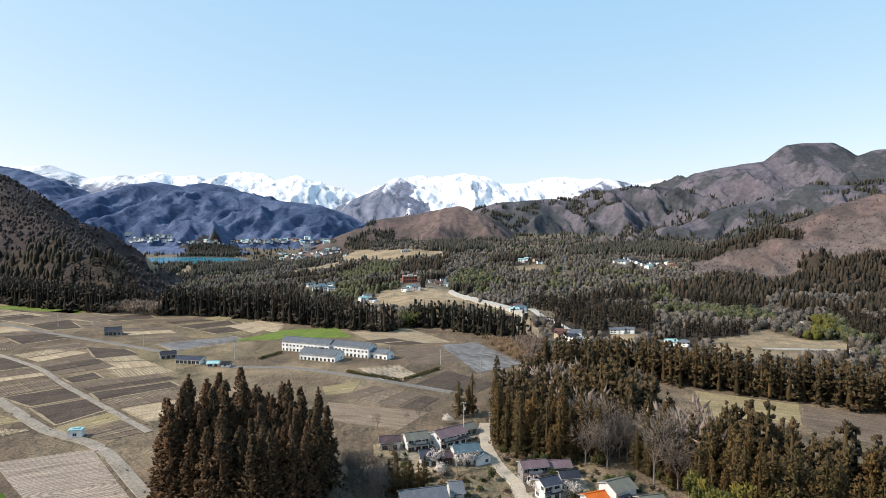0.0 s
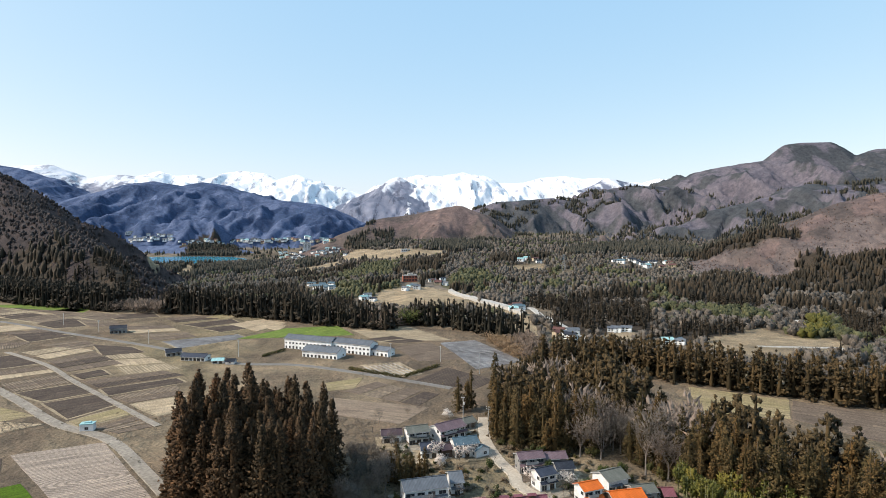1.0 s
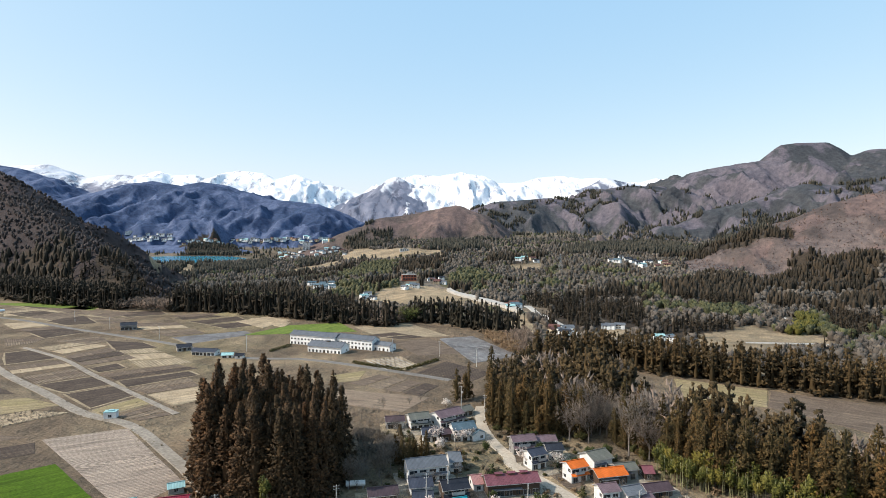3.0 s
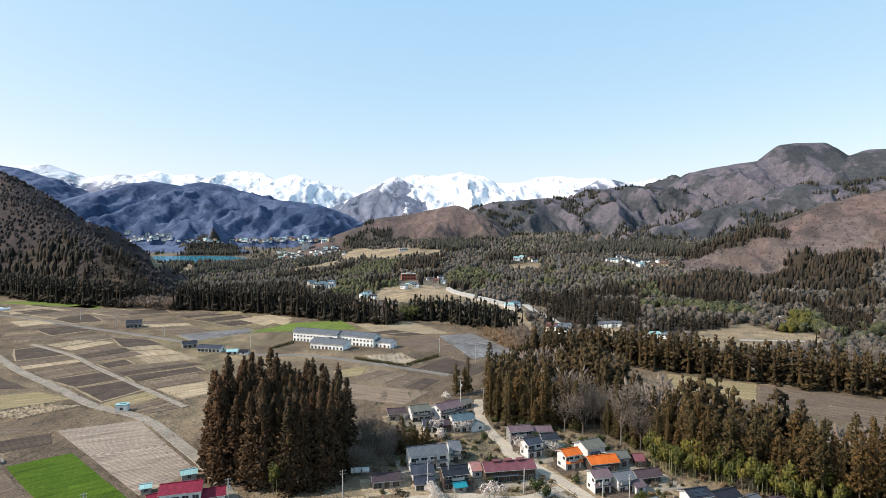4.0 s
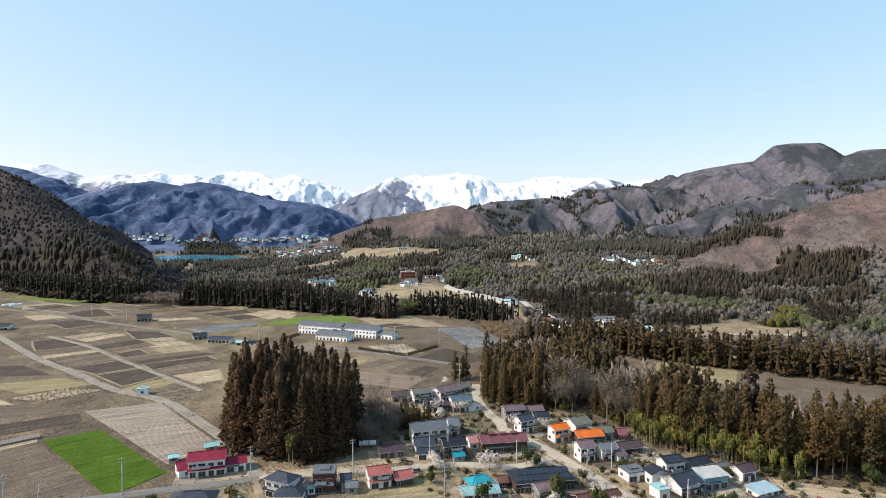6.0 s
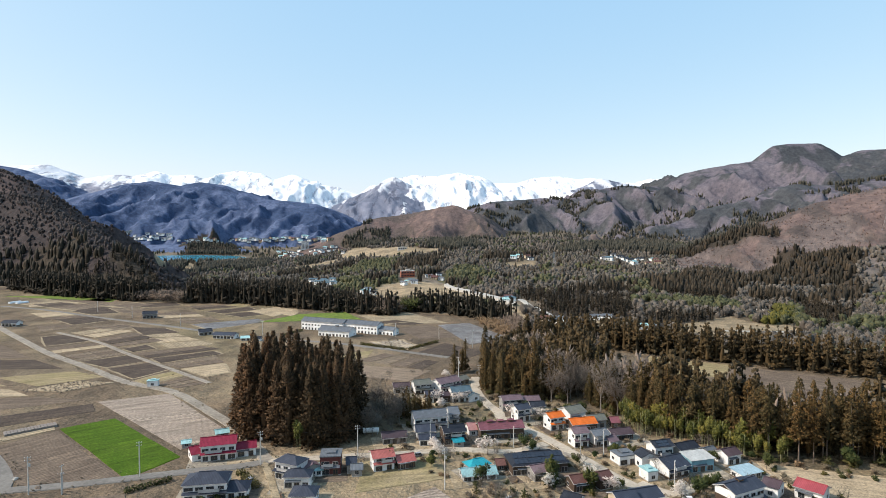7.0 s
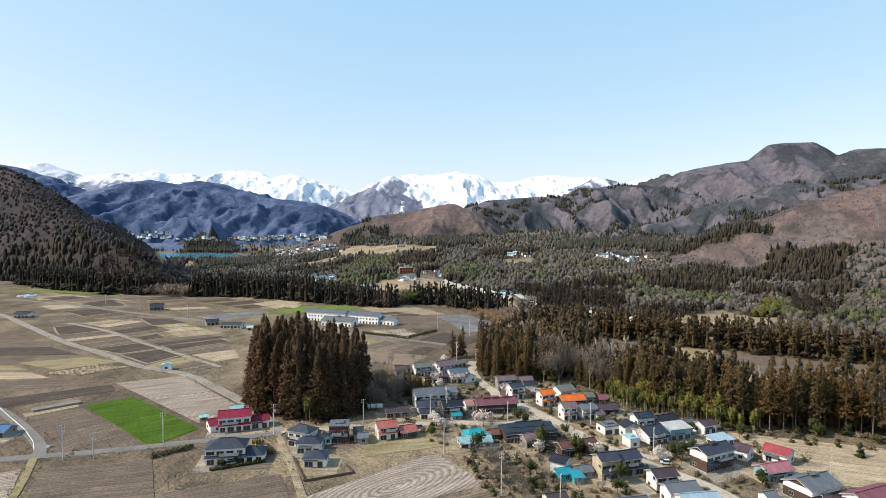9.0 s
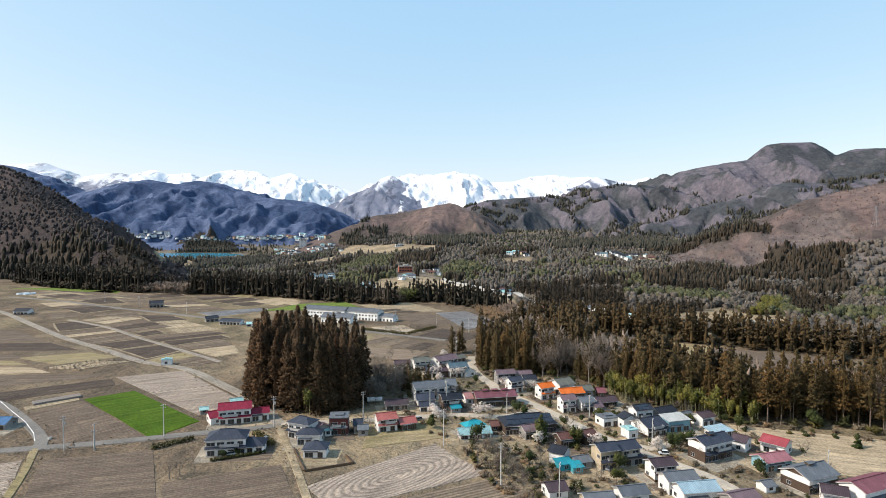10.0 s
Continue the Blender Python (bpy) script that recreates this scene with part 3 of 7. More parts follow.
def field(mat, label, *c, levee=0.0):
    """A field bed with sloped edges, between four corners."""
    FIELDS_LAID.append(1)
    z = 0.06 + 0.009 * (len(FIELDS_LAID) % 19)
    c = [Vector((*p, 0)) for p in c]
    mid = sum(c, Vector()) / 4
    rot = math.atan2(c[1].y - c[0].y, c[1].x - c[0].x)
    turn = Matrix.Rotation(-rot, 4, "Z")
    loc = [turn @ (p - mid) for p in c]
    if sum(loc[i].x * loc[(i + 1) % 4].y - loc[i].y * loc[(i + 1) % 4].x for i in range(4)) < 0:
        loc.reverse()
    n = 14
    ring = []
    for i in range(4):
        a, b_ = loc[i], loc[(i + 1) % 4]
        for s in range(n):
            p = a.lerp(b_, s / n)
            wob = 0.25 + 0.35 * noise.noise(Vector((p.x * 0.13, p.y * 0.13, mid.x)))
            ring.append(p * (1 - wob / max(4, p.length)))
    low = [(p.x * 1.01, p.y * 1.01, -0.1) for p in ring]
    top = [(p.x * 0.995, p.y * 0.995, z) for p in ring]
    k = len(ring)
    faces = [[i, (i + 1) % k, k + (i + 1) % k, k + i] for i in range(k)] + [list(range(k, 2 * k))]
    ob = raw("field", low + top, faces, mat)
    ob.matrix_basis = pose(mid.x, mid.y, 0, 0, 0, math.degrees(rot))
    tagged(ob, label, "field", "fields of the plain", "structure")
    if levee:
        rim = [p * (1 + levee / max(4, p.length)) for p in ring]
        low = [(p.x * 1.01, p.y * 1.01, -0.1) for p in rim]
        top = [(p.x, p.y, 0.03 + 0.0011 * (len(FIELDS_LAID) % 23)) for p in rim]
        bank = raw("field_bank", low + top, faces, "bank_grass")
        bank.matrix_basis = ob.matrix_basis.copy()
        tagged(bank, "pale dead-grass bank round a tilled plot", "field bank", "field banks", "structure")
    return ob


def strips(n, mats, a, b_, c, d, gap=0.12):
    """n narrow fields side by side between the edges a-b and d-c, with grassy banks between them."""
    a, b_, c, d = (Vector(p) for p in (a, b_, c, d))
    for i in range(n):
        t0, t1 = (i + gap) / n, (i + 1) / n
        mat = mats[i % len(mats)]
        field(mat, FIELD_LABELS[mat], a.lerp(b_, t0), a.lerp(b_, t1), d.lerp(c, t1), d.lerp(c, t0))


FIELD_LABELS = dict(field_brown="bare brown tilled field in winter", field_dark="dark freshly tilled field strip", field_pink="pale ploughed field with curving furrows",
                    field_tan="tan field of dead winter grass", field_straw="straw-coloured stubble field", field_green="bright green field of young wheat",
                    field_lawn="green grass field on the plain", field_moss="mossy yellow-green fallow field", field_film="field covered with grey plastic film rows",
                    field_clay="smooth tan clay field",
                    field_rows="earth field with straight planting rows", gravel="pale gravel yard")


ROADS = []


def road(name, label, mat, width, pts, z=0.27):
    """A road bed along points, smoothed, with a camber and shoulders."""
    pts = [Vector((*p, 0)) for p in pts]
    fine = []
    for i in range(len(pts) - 1):
        p0, p1, p2, p3 = pts[max(i - 1, 0)], pts[i], pts[i + 1], pts[min(i + 2, len(pts) - 1)]
        for s in range(8):
            t = s / 8
            fine.append(0.5 * ((2 * p1) + (p2 - p0) * t + (2 * p0 - 5 * p1 + 4 * p2 - p3) * t * t + (3 * p1 - p0 - 3 * p2 + p3) * t ** 3))
    fine.append(pts[-1])
    ROADS.extend((p.x, p.y, width / 2) for p in fine)
    verts, faces = [], []
    for i, p in enumerate(fine):
        t = (fine[min(i + 1, len(fine) - 1)] - fine[max(i - 1, 0)]).normalized()
        s = Vector((t.y, -t.x, 0))
        for o, h in ((-0.56, -0.08), (-0.5, z), (0, z + 0.04), (0.5, z), (0.56, -0.08)):
            q = p + s * o * width
            verts.append((q.x, q.y, h))
        if i:
            k = i * 5
            faces += [[k - 5 + j, k - 4 + j, k + 1 + j, k + j] for j in range(4)]
    ob = raw(name, verts, faces, mat)
    return tagged(ob, label, "road", kind="structure")


def lattice(x0, y0, ang, u0, u1, v0, v1, mean, seed, bound=None):
    """A run of tilled strips of uneven width, side by side along ang, each from v0 to v1 across."""
    rr = random.Random(seed)
    ux, uy = math.cos(radians(ang)), math.sin(radians(ang))
    u = u0
    while u < u1:
        w = mean * rr.uniform(0.4, 1.0)
        a, b_ = u + rr.uniform(0.9, 1.6), u + w
        s0, s1 = v0 + rr.uniform(0, 2.5), v1 - rr.uniform(0, 2.5)
        at = lambda p, q: (x0 + ux * p - uy * q, y0 + uy * p + ux * q)
        cx, cy = at((a + b_) / 2, (s0 + s1) / 2)
        u += w
        if (bound and not bound(cx, cy)) or cy > np.interp(cx, EDGE_X, EDGE_Y) - 22 or b_ - a < 3:
            continue
        mat = rr.choice(("field_dark",) * 5 + ("field_brown",) * 5 + ("field_straw", "field_rows", "field_rows"))
        field(mat, FIELD_LABELS[mat], at(a, s0), at(b_, s0), at(b_, s1), at(a, s1))
        # grassy bank round the strip
        bank = field("bank_grass", "pale dead-grass bank round a tilled strip", at(u - w - 0.4, v0 - 1.6), at(u + 0.6, v0 - 1.6), at(u + 0.6, v1 + 1.6), at(u - w - 0.4, v1 + 1.6))
        bank.name, bank.scale = "field_bank", (1, 1, 0.2)


field("field_dark", FIELD_LABELS["field_dark"], (-299.6, 369.5), (-288.1, 380.1), (-254.4, 354.8), (-274.7, 336.6), levee=1.5)
strips(2, ["field_brown", "field_tan"], (-270.4, 330.9), (-253.4, 313.7), (-230.4, 333.9), (-248.4, 348.6))
strips(3, ["field_rows", "field_brown"], (-243.6, 307.5), (-224.3, 292.5), (-206.8, 311.4), (-224.7, 328.3))
field("field_dark", FIELD_LABELS["field_dark"], (-222.5, 290.3), (-203.0, 307.7), (-182.5, 291.5), (-198.6, 275.8), levee=1.5)
field("field_dark", FIELD_LABELS["field_dark"], (-195.8, 272.8), (-178.8, 288.3), (-158.6, 272.9), (-169.4, 250.3), levee=1.5)
field("field_moss", FIELD_LABELS["field_moss"], (-166.8, 247.0), (-154.4, 267.2), (-143.6, 258.1), (-156.9, 239.2), levee=1.5)
strips(3, ["field_brown", "field_rows"], (-151.4, 238.4), (-136.7, 231.8), (-124.2, 241.6), (-140.7, 255.5))
strips(2, ["field_straw", "field_tan"], (-290.2, 387.5), (-257.9, 366.3), (-242.7, 393.4), (-275.3, 409.3))
strips(3, ["field_brown", "field_dark"], (-253.9, 361.3), (-224.1, 333.9), (-202.1, 355.0), (-239.4, 387.7))
field("field_dark", FIELD_LABELS["field_dark"], (-216.4, 327.0), (-206.7, 339.7), (-194.8, 328.4), (-204.8, 317.7), levee=1.5)
strips(3, ["field_straw", "field_tan"], (-236.7, 385.8), (-186.0, 328.5), (-160.6, 342.9), (-210.0, 387.8))
strips(2, ["field_brown", "field_dark"], (-202.5, 313.9), (-185.8, 300.6), (-150.4, 327.2), (-169.2, 338.4))
field("field_dark", FIELD_LABELS["field_dark"], (-183.2, 298.3), (-152.5, 320.5), (-143.7, 311.6), (-171.6, 286.2), levee=1.5)
strips(2, ["field_rows", "field_brown"], (-169.8, 284.0), (-154.5, 273.9), (-133.9, 288.4), (-146.4, 306.7))
field("field_tan", FIELD_LABELS["field_tan"], (-152.3, 272.0), (-133.0, 286.3), (-122.3, 264.5), (-132.0, 255.6), levee=1.5)
strips(2, ["field_brown", "field_rows"], (-337.7, 419.7), (-316.1, 391.2), (-303.6, 403.0), (-306.7, 422.0))
field("field_dark", FIELD_LABELS["field_dark"], (-333.4, 442.6), (-329.1, 460.1), (-290.5, 447.6), (-308.4, 422.0), levee=1.5)
strips(2, ["field_brown", "field_dark"], (-356.1, 457.4), (-332.5, 442.6), (-299.7, 455.1), (-335.0, 479.0))
strips(3, ["field_rows", "field_brown"], (-295.5, 411.3), (-259.5, 397.2), (-251.4, 411.4), (-271.1, 428.8))
field("field_dark", FIELD_LABELS["field_dark"], (-254.8, 411.4), (-223.9, 405.3), (-205.2, 387.8), (-227.6, 376.8), levee=1.5)
field("field_tan", FIELD_LABELS["field_tan"], (-389.0, 487.3), (-365.6, 496.2), (-340.8, 481.8), (-360.9, 462.6), levee=1.5)
field("field_dark", FIELD_LABELS["field_dark"], (-362.2, 502.3), (-335.8, 521.4), (-307.9, 490.5), (-328.2, 479.0), levee=1.5)
field("field_dark", FIELD_LABELS["field_dark"], (-330.6, 549.1), (-290.1, 568.0), (-270.9, 542.1), (-300.8, 524.9), levee=1.5)
strips(2, ["field_rows", "field_brown"], (-337.8, 524.7), (-302.7, 487.6), (-277.1, 490.6), (-301.6, 521.6))
strips(3, ["field_brown", "field_rows"], (-392.5, 534.7), (-373.4, 514.8), (-352.7, 549.0), (-371.1, 567.7))
strips(2, ["field_brown", "field_tan"], (-279.6, 490.6), (-250.2, 457.8), (-217.7, 468.4), (-240.2, 496.7))
field("field_dark", FIELD_LABELS["field_dark"], (-230.4, 499.7), (-197.3, 528.6), (-183.1, 509.1), (-208.3, 485.1), levee=1.5)
strips(2, ["field_rows", "field_brown"], (-243.9, 452.8), (-217.8, 429.0), (-193.0, 443.1), (-210.6, 463.2))
field("field_dark", FIELD_LABELS["field_dark"], (-204.1, 479.4), (-177.0, 503.0), (-161.2, 485.3), (-182.5, 463.3), levee=1.5)
strips(2, ["field_brown", "field_dark"], (-263.2, 535.2), (-240.6, 508.9), (-199.8, 538.9), (-217.4, 556.9))
field("field_film", FIELD_LABELS["field_film"], (-211.3, 424.5), (-164.9, 453.1), (-152.7, 438.5), (-187.3, 399.4), levee=1.5)
field("field_moss", FIELD_LABELS["field_moss"], (-224.5, 535.3), (-220.2, 564.4), (-200.8, 549.6), (-201.5, 528.6), levee=1.5)
field("field_tan", FIELD_LABELS["field_tan"], (-182.2, 518.7), (-139.8, 497.1), (-137.0, 468.7), (-167.4, 496.9), levee=1.5)
strips(2, ["field_straw", "field_tan"], (-444.0, 559.8), (-419.7, 527.8), (-387.7, 560.0), (-428.5, 579.3))
lattice(-244, 432, -29, -260, -130, 8, 38, 34, 5)
lattice(-244, 432, -29, -260, -130, 42, 74, 38, 6)
lattice(-244, 432, -29, -250, -130, 78, 108, 30, 7)
lattice(-330, 310, -42, -60, 75, -40, -8, 30, 9)
lattice(-330, 310, -42, -60, 60, -75, -44, 22, 10)
field("field_green", FIELD_LABELS["field_green"], (-158.5, 172.0), (-142.9, 185.0), (-95.7, 142.6), (-105.6, 124.0))
field("field_brown", FIELD_LABELS["field_brown"], (-169.8, 152.9), (-157.5, 169.5), (-106.8, 124.0), (-137.6, 118.9))
field("field_pink", FIELD_LABELS["field_pink"], (-164.7, 209.2), (-136.6, 222.7), (-88.2, 169.0), (-98.9, 149.4))
field("field_brown", FIELD_LABELS["field_brown"], (-358.2, 348.1), (-303.9, 338.5), (-261.0, 301.3), (-317.4, 298.1))
field("field_dark", FIELD_LABELS["field_dark"], (-313.0, 292.6), (-253.7, 295.7), (-221.9, 273.2), (-292.5, 267.5))
field("field_brown", FIELD_LABELS["field_brown"], (-288.7, 262.9), (-255.3, 262.6), (-236.2, 249.4), (-275.7, 246.9))
field("field_moss", FIELD_LABELS["field_moss"], (-244.6, 252.3), (-211.2, 266.8), (-186.2, 254.6), (-211.4, 235.7))
field("field_moss", FIELD_LABELS["field_moss"], (-273.5, 244.2), (-242.8, 245.3), (-226.8, 235.8), (-264.8, 233.6))
field("field_tan", FIELD_LABELS["field_tan"], (-261.7, 229.8), (-221.8, 230.7), (-203.2, 218.5), (-249.2, 214.4))
field("field_brown", FIELD_LABELS["field_brown"], (-246.4, 211.0), (-195.9, 216.2), (-171.6, 211.5), (-224.3, 183.9))
field("field_dark", FIELD_LABELS["field_dark"], (-209.8, 178.4), (-164.9, 206.0), (-156.7, 194.7), (-198.2, 163.5))
field("field_straw", FIELD_LABELS["field_straw"], (-177.4, 161.0), (-162.0, 174.6), (-159.2, 171.2), (-172.5, 155.8))
field("field_brown", FIELD_LABELS["field_brown"], (-131.8, 105.1), (-99.9, 113.9), (-80.5, 75.5), (-116.9, 72.6))
field("field_pink", FIELD_LABELS["field_pink"], (-151.3, 98.6), (-138.2, 105.2), (-120.2, 72.6), (-135.2, 72.8))
field("field_brown", FIELD_LABELS["field_brown"], (-85.2, 87.6), (-53.1, 101.3), (-40.4, 72.0), (-75.9, 67.6))
field("field_pink", FIELD_LABELS["field_pink"], (-41.9, 85.0), (-4.0, 118.3), (12.8, 93.1), (-31.0, 70.3))
field("field_rows", FIELD_LABELS["field_rows"], (-23.6, 71.8), (13.6, 90.6), (26.5, 78.0), (-13.2, 54.8))
field("field_tan", FIELD_LABELS["field_tan"], (-212.5, 228.2), (-196.0, 246.2), (-174.8, 243.3), (-192.2, 224.3))
field("field_tan", FIELD_LABELS["field_tan"], (-188.8, 498.4), (-169.3, 528.3), (-140.4, 507.3), (-154.3, 466.9))
field("field_lawn", FIELD_LABELS["field_lawn"], (-511.2, 618.9), (-445.3, 628.2), (-375.4, 619.8), (-358.6, 567.9))
field("field_lawn", FIELD_LABELS["field_lawn"], (-159.7, 434.6), (-135.2, 479.7), (-93.5, 493.4), (-72.4, 450.8))
field("field_straw", FIELD_LABELS["field_straw"], (-78.1, 472.4), (-33.8, 493.8), (3.9, 431.4), (-48.7, 422.8))
strips(2, ['field_dark', 'field_dark'], (-63.6, 435.3), (-34.8, 418.9), (-14.8, 427.2), (-43.8, 448.7))
field("field_brown", FIELD_LABELS["field_brown"], (-37.8, 407.3), (-12.6, 423.1), (14.1, 370.0), (-17.8, 362.2))
field("field_film", FIELD_LABELS["field_film"], (-5.2, 421.1), (21.4, 431.6), (49.6, 362.7), (18.0, 341.4))
field("field_dark", FIELD_LABELS["field_dark"], (-19.2, 314.3), (0.4, 346.7), (27.4, 316.9), (14.9, 298.5))
field("field_clay", FIELD_LABELS["field_clay"], (-58.2, 283.6), (-8.0, 268.2), (-20.4, 244.2), (-54.8, 258.4))
strips(4, ['field_brown', 'field_rows', 'field_brown', 'field_dark'], (-54.7, 295.1), (-13.3, 269.9), (-3.6, 289.5), (-39.9, 314.2))
field("field_moss", FIELD_LABELS["field_moss"], (-66.7, 310.7), (-47.2, 322.2), (-48.4, 300.2), (-61.9, 295.0))
field("field_tan", FIELD_LABELS["field_tan"], (-54.2, 351.9), (-30.0, 360.7), (-13.7, 330.9), (-23.7, 322.4))
field("field_moss", FIELD_LABELS["field_moss"], (129.5, 304.4), (169.6, 280.5), (154.0, 252.3), (116.3, 261.1))
field("field_brown", FIELD_LABELS["field_brown"], (170.4, 279.6), (226.4, 243.8), (187.8, 201.7), (154.0, 252.3))
field("field_moss", FIELD_LABELS["field_moss"], (-30.1, 138.2), (-3.0, 144.5), (0.1, 124.2), (-29.1, 113.8))
field("field_tan", FIELD_LABELS["field_tan"], (108.5, 137.0), (156.2, 120.1), (140.7, 84.2), (106.2, 96.4))
field("field_moss", FIELD_LABELS["field_moss"], (11.3, 111.0), (29.9, 97.1), (28.4, 88.9), (15.0, 91.0))
field("field_tan", FIELD_LABELS["field_tan"], (-63.7, 143.0), (-24.6, 149.5), (-24.0, 142.7), (-60.8, 136.0))
road("road", "grey asphalt farm road along the fields", "asphalt", 4.4, [(-168.8, 106.8), (-151.2, 112.9), (-136.3, 116.3), (-117.5, 120.8), (-91.1, 129.0), (-73.9, 133.6), (-63.2, 138.5)])
road("road", "worn farm road running diagonally over the plain", "dirt_track", 4.6, [(-436.5, 456.8), (-387.2, 432.0), (-321.4, 372.5), (-258.5, 314.8), (-209.9, 276.4), (-169.1, 243.3), (-136.1, 225.1), (-103.1, 191.3), (-82.3, 167.3), (-63.2, 138.5)])
road("track", "dry grass track between tilled strips", "dirt_track", 3.0, [(-298.8, 386.8), (-247.3, 350.8), (-207.4, 314.1), (-158.4, 271.2), (-124.1, 241.1)])
road("road", "narrow asphalt road across the far plain", "asphalt", 4.2, [(-453.7, 536.1), (-390.8, 508.6), (-309.5, 461.0), (-244.3, 425.6), (-198.0, 398.9), (-135.6, 357.1), (-92.5, 351.6), (-48.4, 330.7), (2.7, 300.5)])
road("lane", "worn grassy lane between field and house plots", "bank_grass", 2.3, [(-64.7, 138.5), (-57.2, 122.0), (-47.4, 97.7), (-34.0, 62.9)])
road("lane", "grassy field lane", "field_moss", 2.4, [(-140.7, 114.8), (-130.6, 94.3), (-121.5, 72.6)])
road("road", "grey asphalt side road", "asphalt", 4.0, [(-203.9, 174.1), (-185.1, 161.9), (-160.9, 140.6), (-146.0, 125.5), (-139.9, 115.8)])
road("village_road", "pale concrete road winding through the village", "pale_road", 4.4, [(16.6, 252.9), (15.7, 226.7), (19.0, 206.3), (23.4, 192.6), (24.4, 183.6), (35.9, 165.5), (45.5, 146.8), (55.4, 125.4), (64.7, 110.5), (73.4, 98.9), (79.7, 89.3), (84.5, 75.8)])
road("village_lane", "pale village lane", "pale_road", 4.0, [(37.8, 154.7), (22.9, 147.0), (2.7, 149.3), (-19.7, 144.6), (-37.2, 142.8), (-63.2, 138.5)])
road("village_lane", "earth lane between gardens", "dirt_track", 3.2, [(46.7, 142.1), (36.8, 149.0), (35.4, 154.7)])
road("village_lane", "pale village lane", "pale_road", 3.6, [(62.2, 120.9), (71.4, 113.0), (88.7, 126.3)])


# ---- houses ----
def roof_slab(bm, p, q, r, s, t):
    """A slab t thick under the four-cornered plane p q r s (or three-cornered when s is None)."""
    top = [Vector(v) for v in (p, q, r, s) if v is not None]
    n = (top[1] - top[0]).cross(top[2] - top[0]).normalized()
    if n.z < 0:
        n = -n
        top.reverse()
    a = [bm.verts.new(v) for v in top]
    b_ = [bm.verts.new(v - n * t) for v in top]
    k = len(a)
    bm.faces.new(a)
    bm.faces.new(b_[::-1])
    for i in range(k):
        bm.faces.new((a[i], b_[i], b_[(i + 1) % k], a[(i + 1) % k]))


def window(parent, x, y, z, w, h, face):
    """A sash window on the wall's outside; face: 0 -y, 1 +x, 2 -x, 3 +y."""
    bm = bmesh.new()
    t = 0.07
    for d in ((-w / 2 - t, w / 2 + t, -0.06, 0.0, h / 2, h / 2 + t), (-w / 2 - t, w / 2 + t, -0.1, 0.0, -h / 2 - t, -h / 2),
              (-w / 2 - t, -w / 2, -0.06, 0.0, -h / 2, h / 2), (w / 2, w / 2 + t, -0.06, 0.0, -h / 2, h / 2), (-0.03, 0.03, -0.055, 0.0, -h / 2, h / 2)):
        box(bm, *d)
    ob = part("window", bm, "trim", parent)
    ob.matrix_basis = pose(x, y, z, 0, 0, (0, 90, -90, 180)[face])
    part("pane", boxed((-w / 2, w / 2, -0.03, 0.0, -h / 2, h / 2)), "glass", ob)


COLOUR_WORDS = dict(crimson="crimson", crimson_light="bright red", salmon="faded salmon-red", wine="wine-red", rose="faded rose", rose_light="pinkish red",
                    plum="brownish purple", plum_dark="dark purple-brown", slate_blue="dark blue-grey tiled", slate_dark="blackish tiled", slate_grey="grey tiled",
                    slate_green="greenish grey", steel_blue="pale blue sheet-metal", steel_dark="steel-blue", teal="bright turquoise", teal_pale="pale turquoise",
                    rust="rusty brown sheet-metal", orange="vivid orange", silver="silvery sheet-metal", blue="blue sheet-metal")
WALL_WORDS = dict(bright="bright white", white="white plaster", beige="beige plaster", grey="weathered grey boarded", brown="dark brown timber", brick="dark red clad", teal="turquoise sheet",
                  blue_wall="pale blue sheet", brown_white="dark timber")
rnd = random.Random(4)


FOOT = []


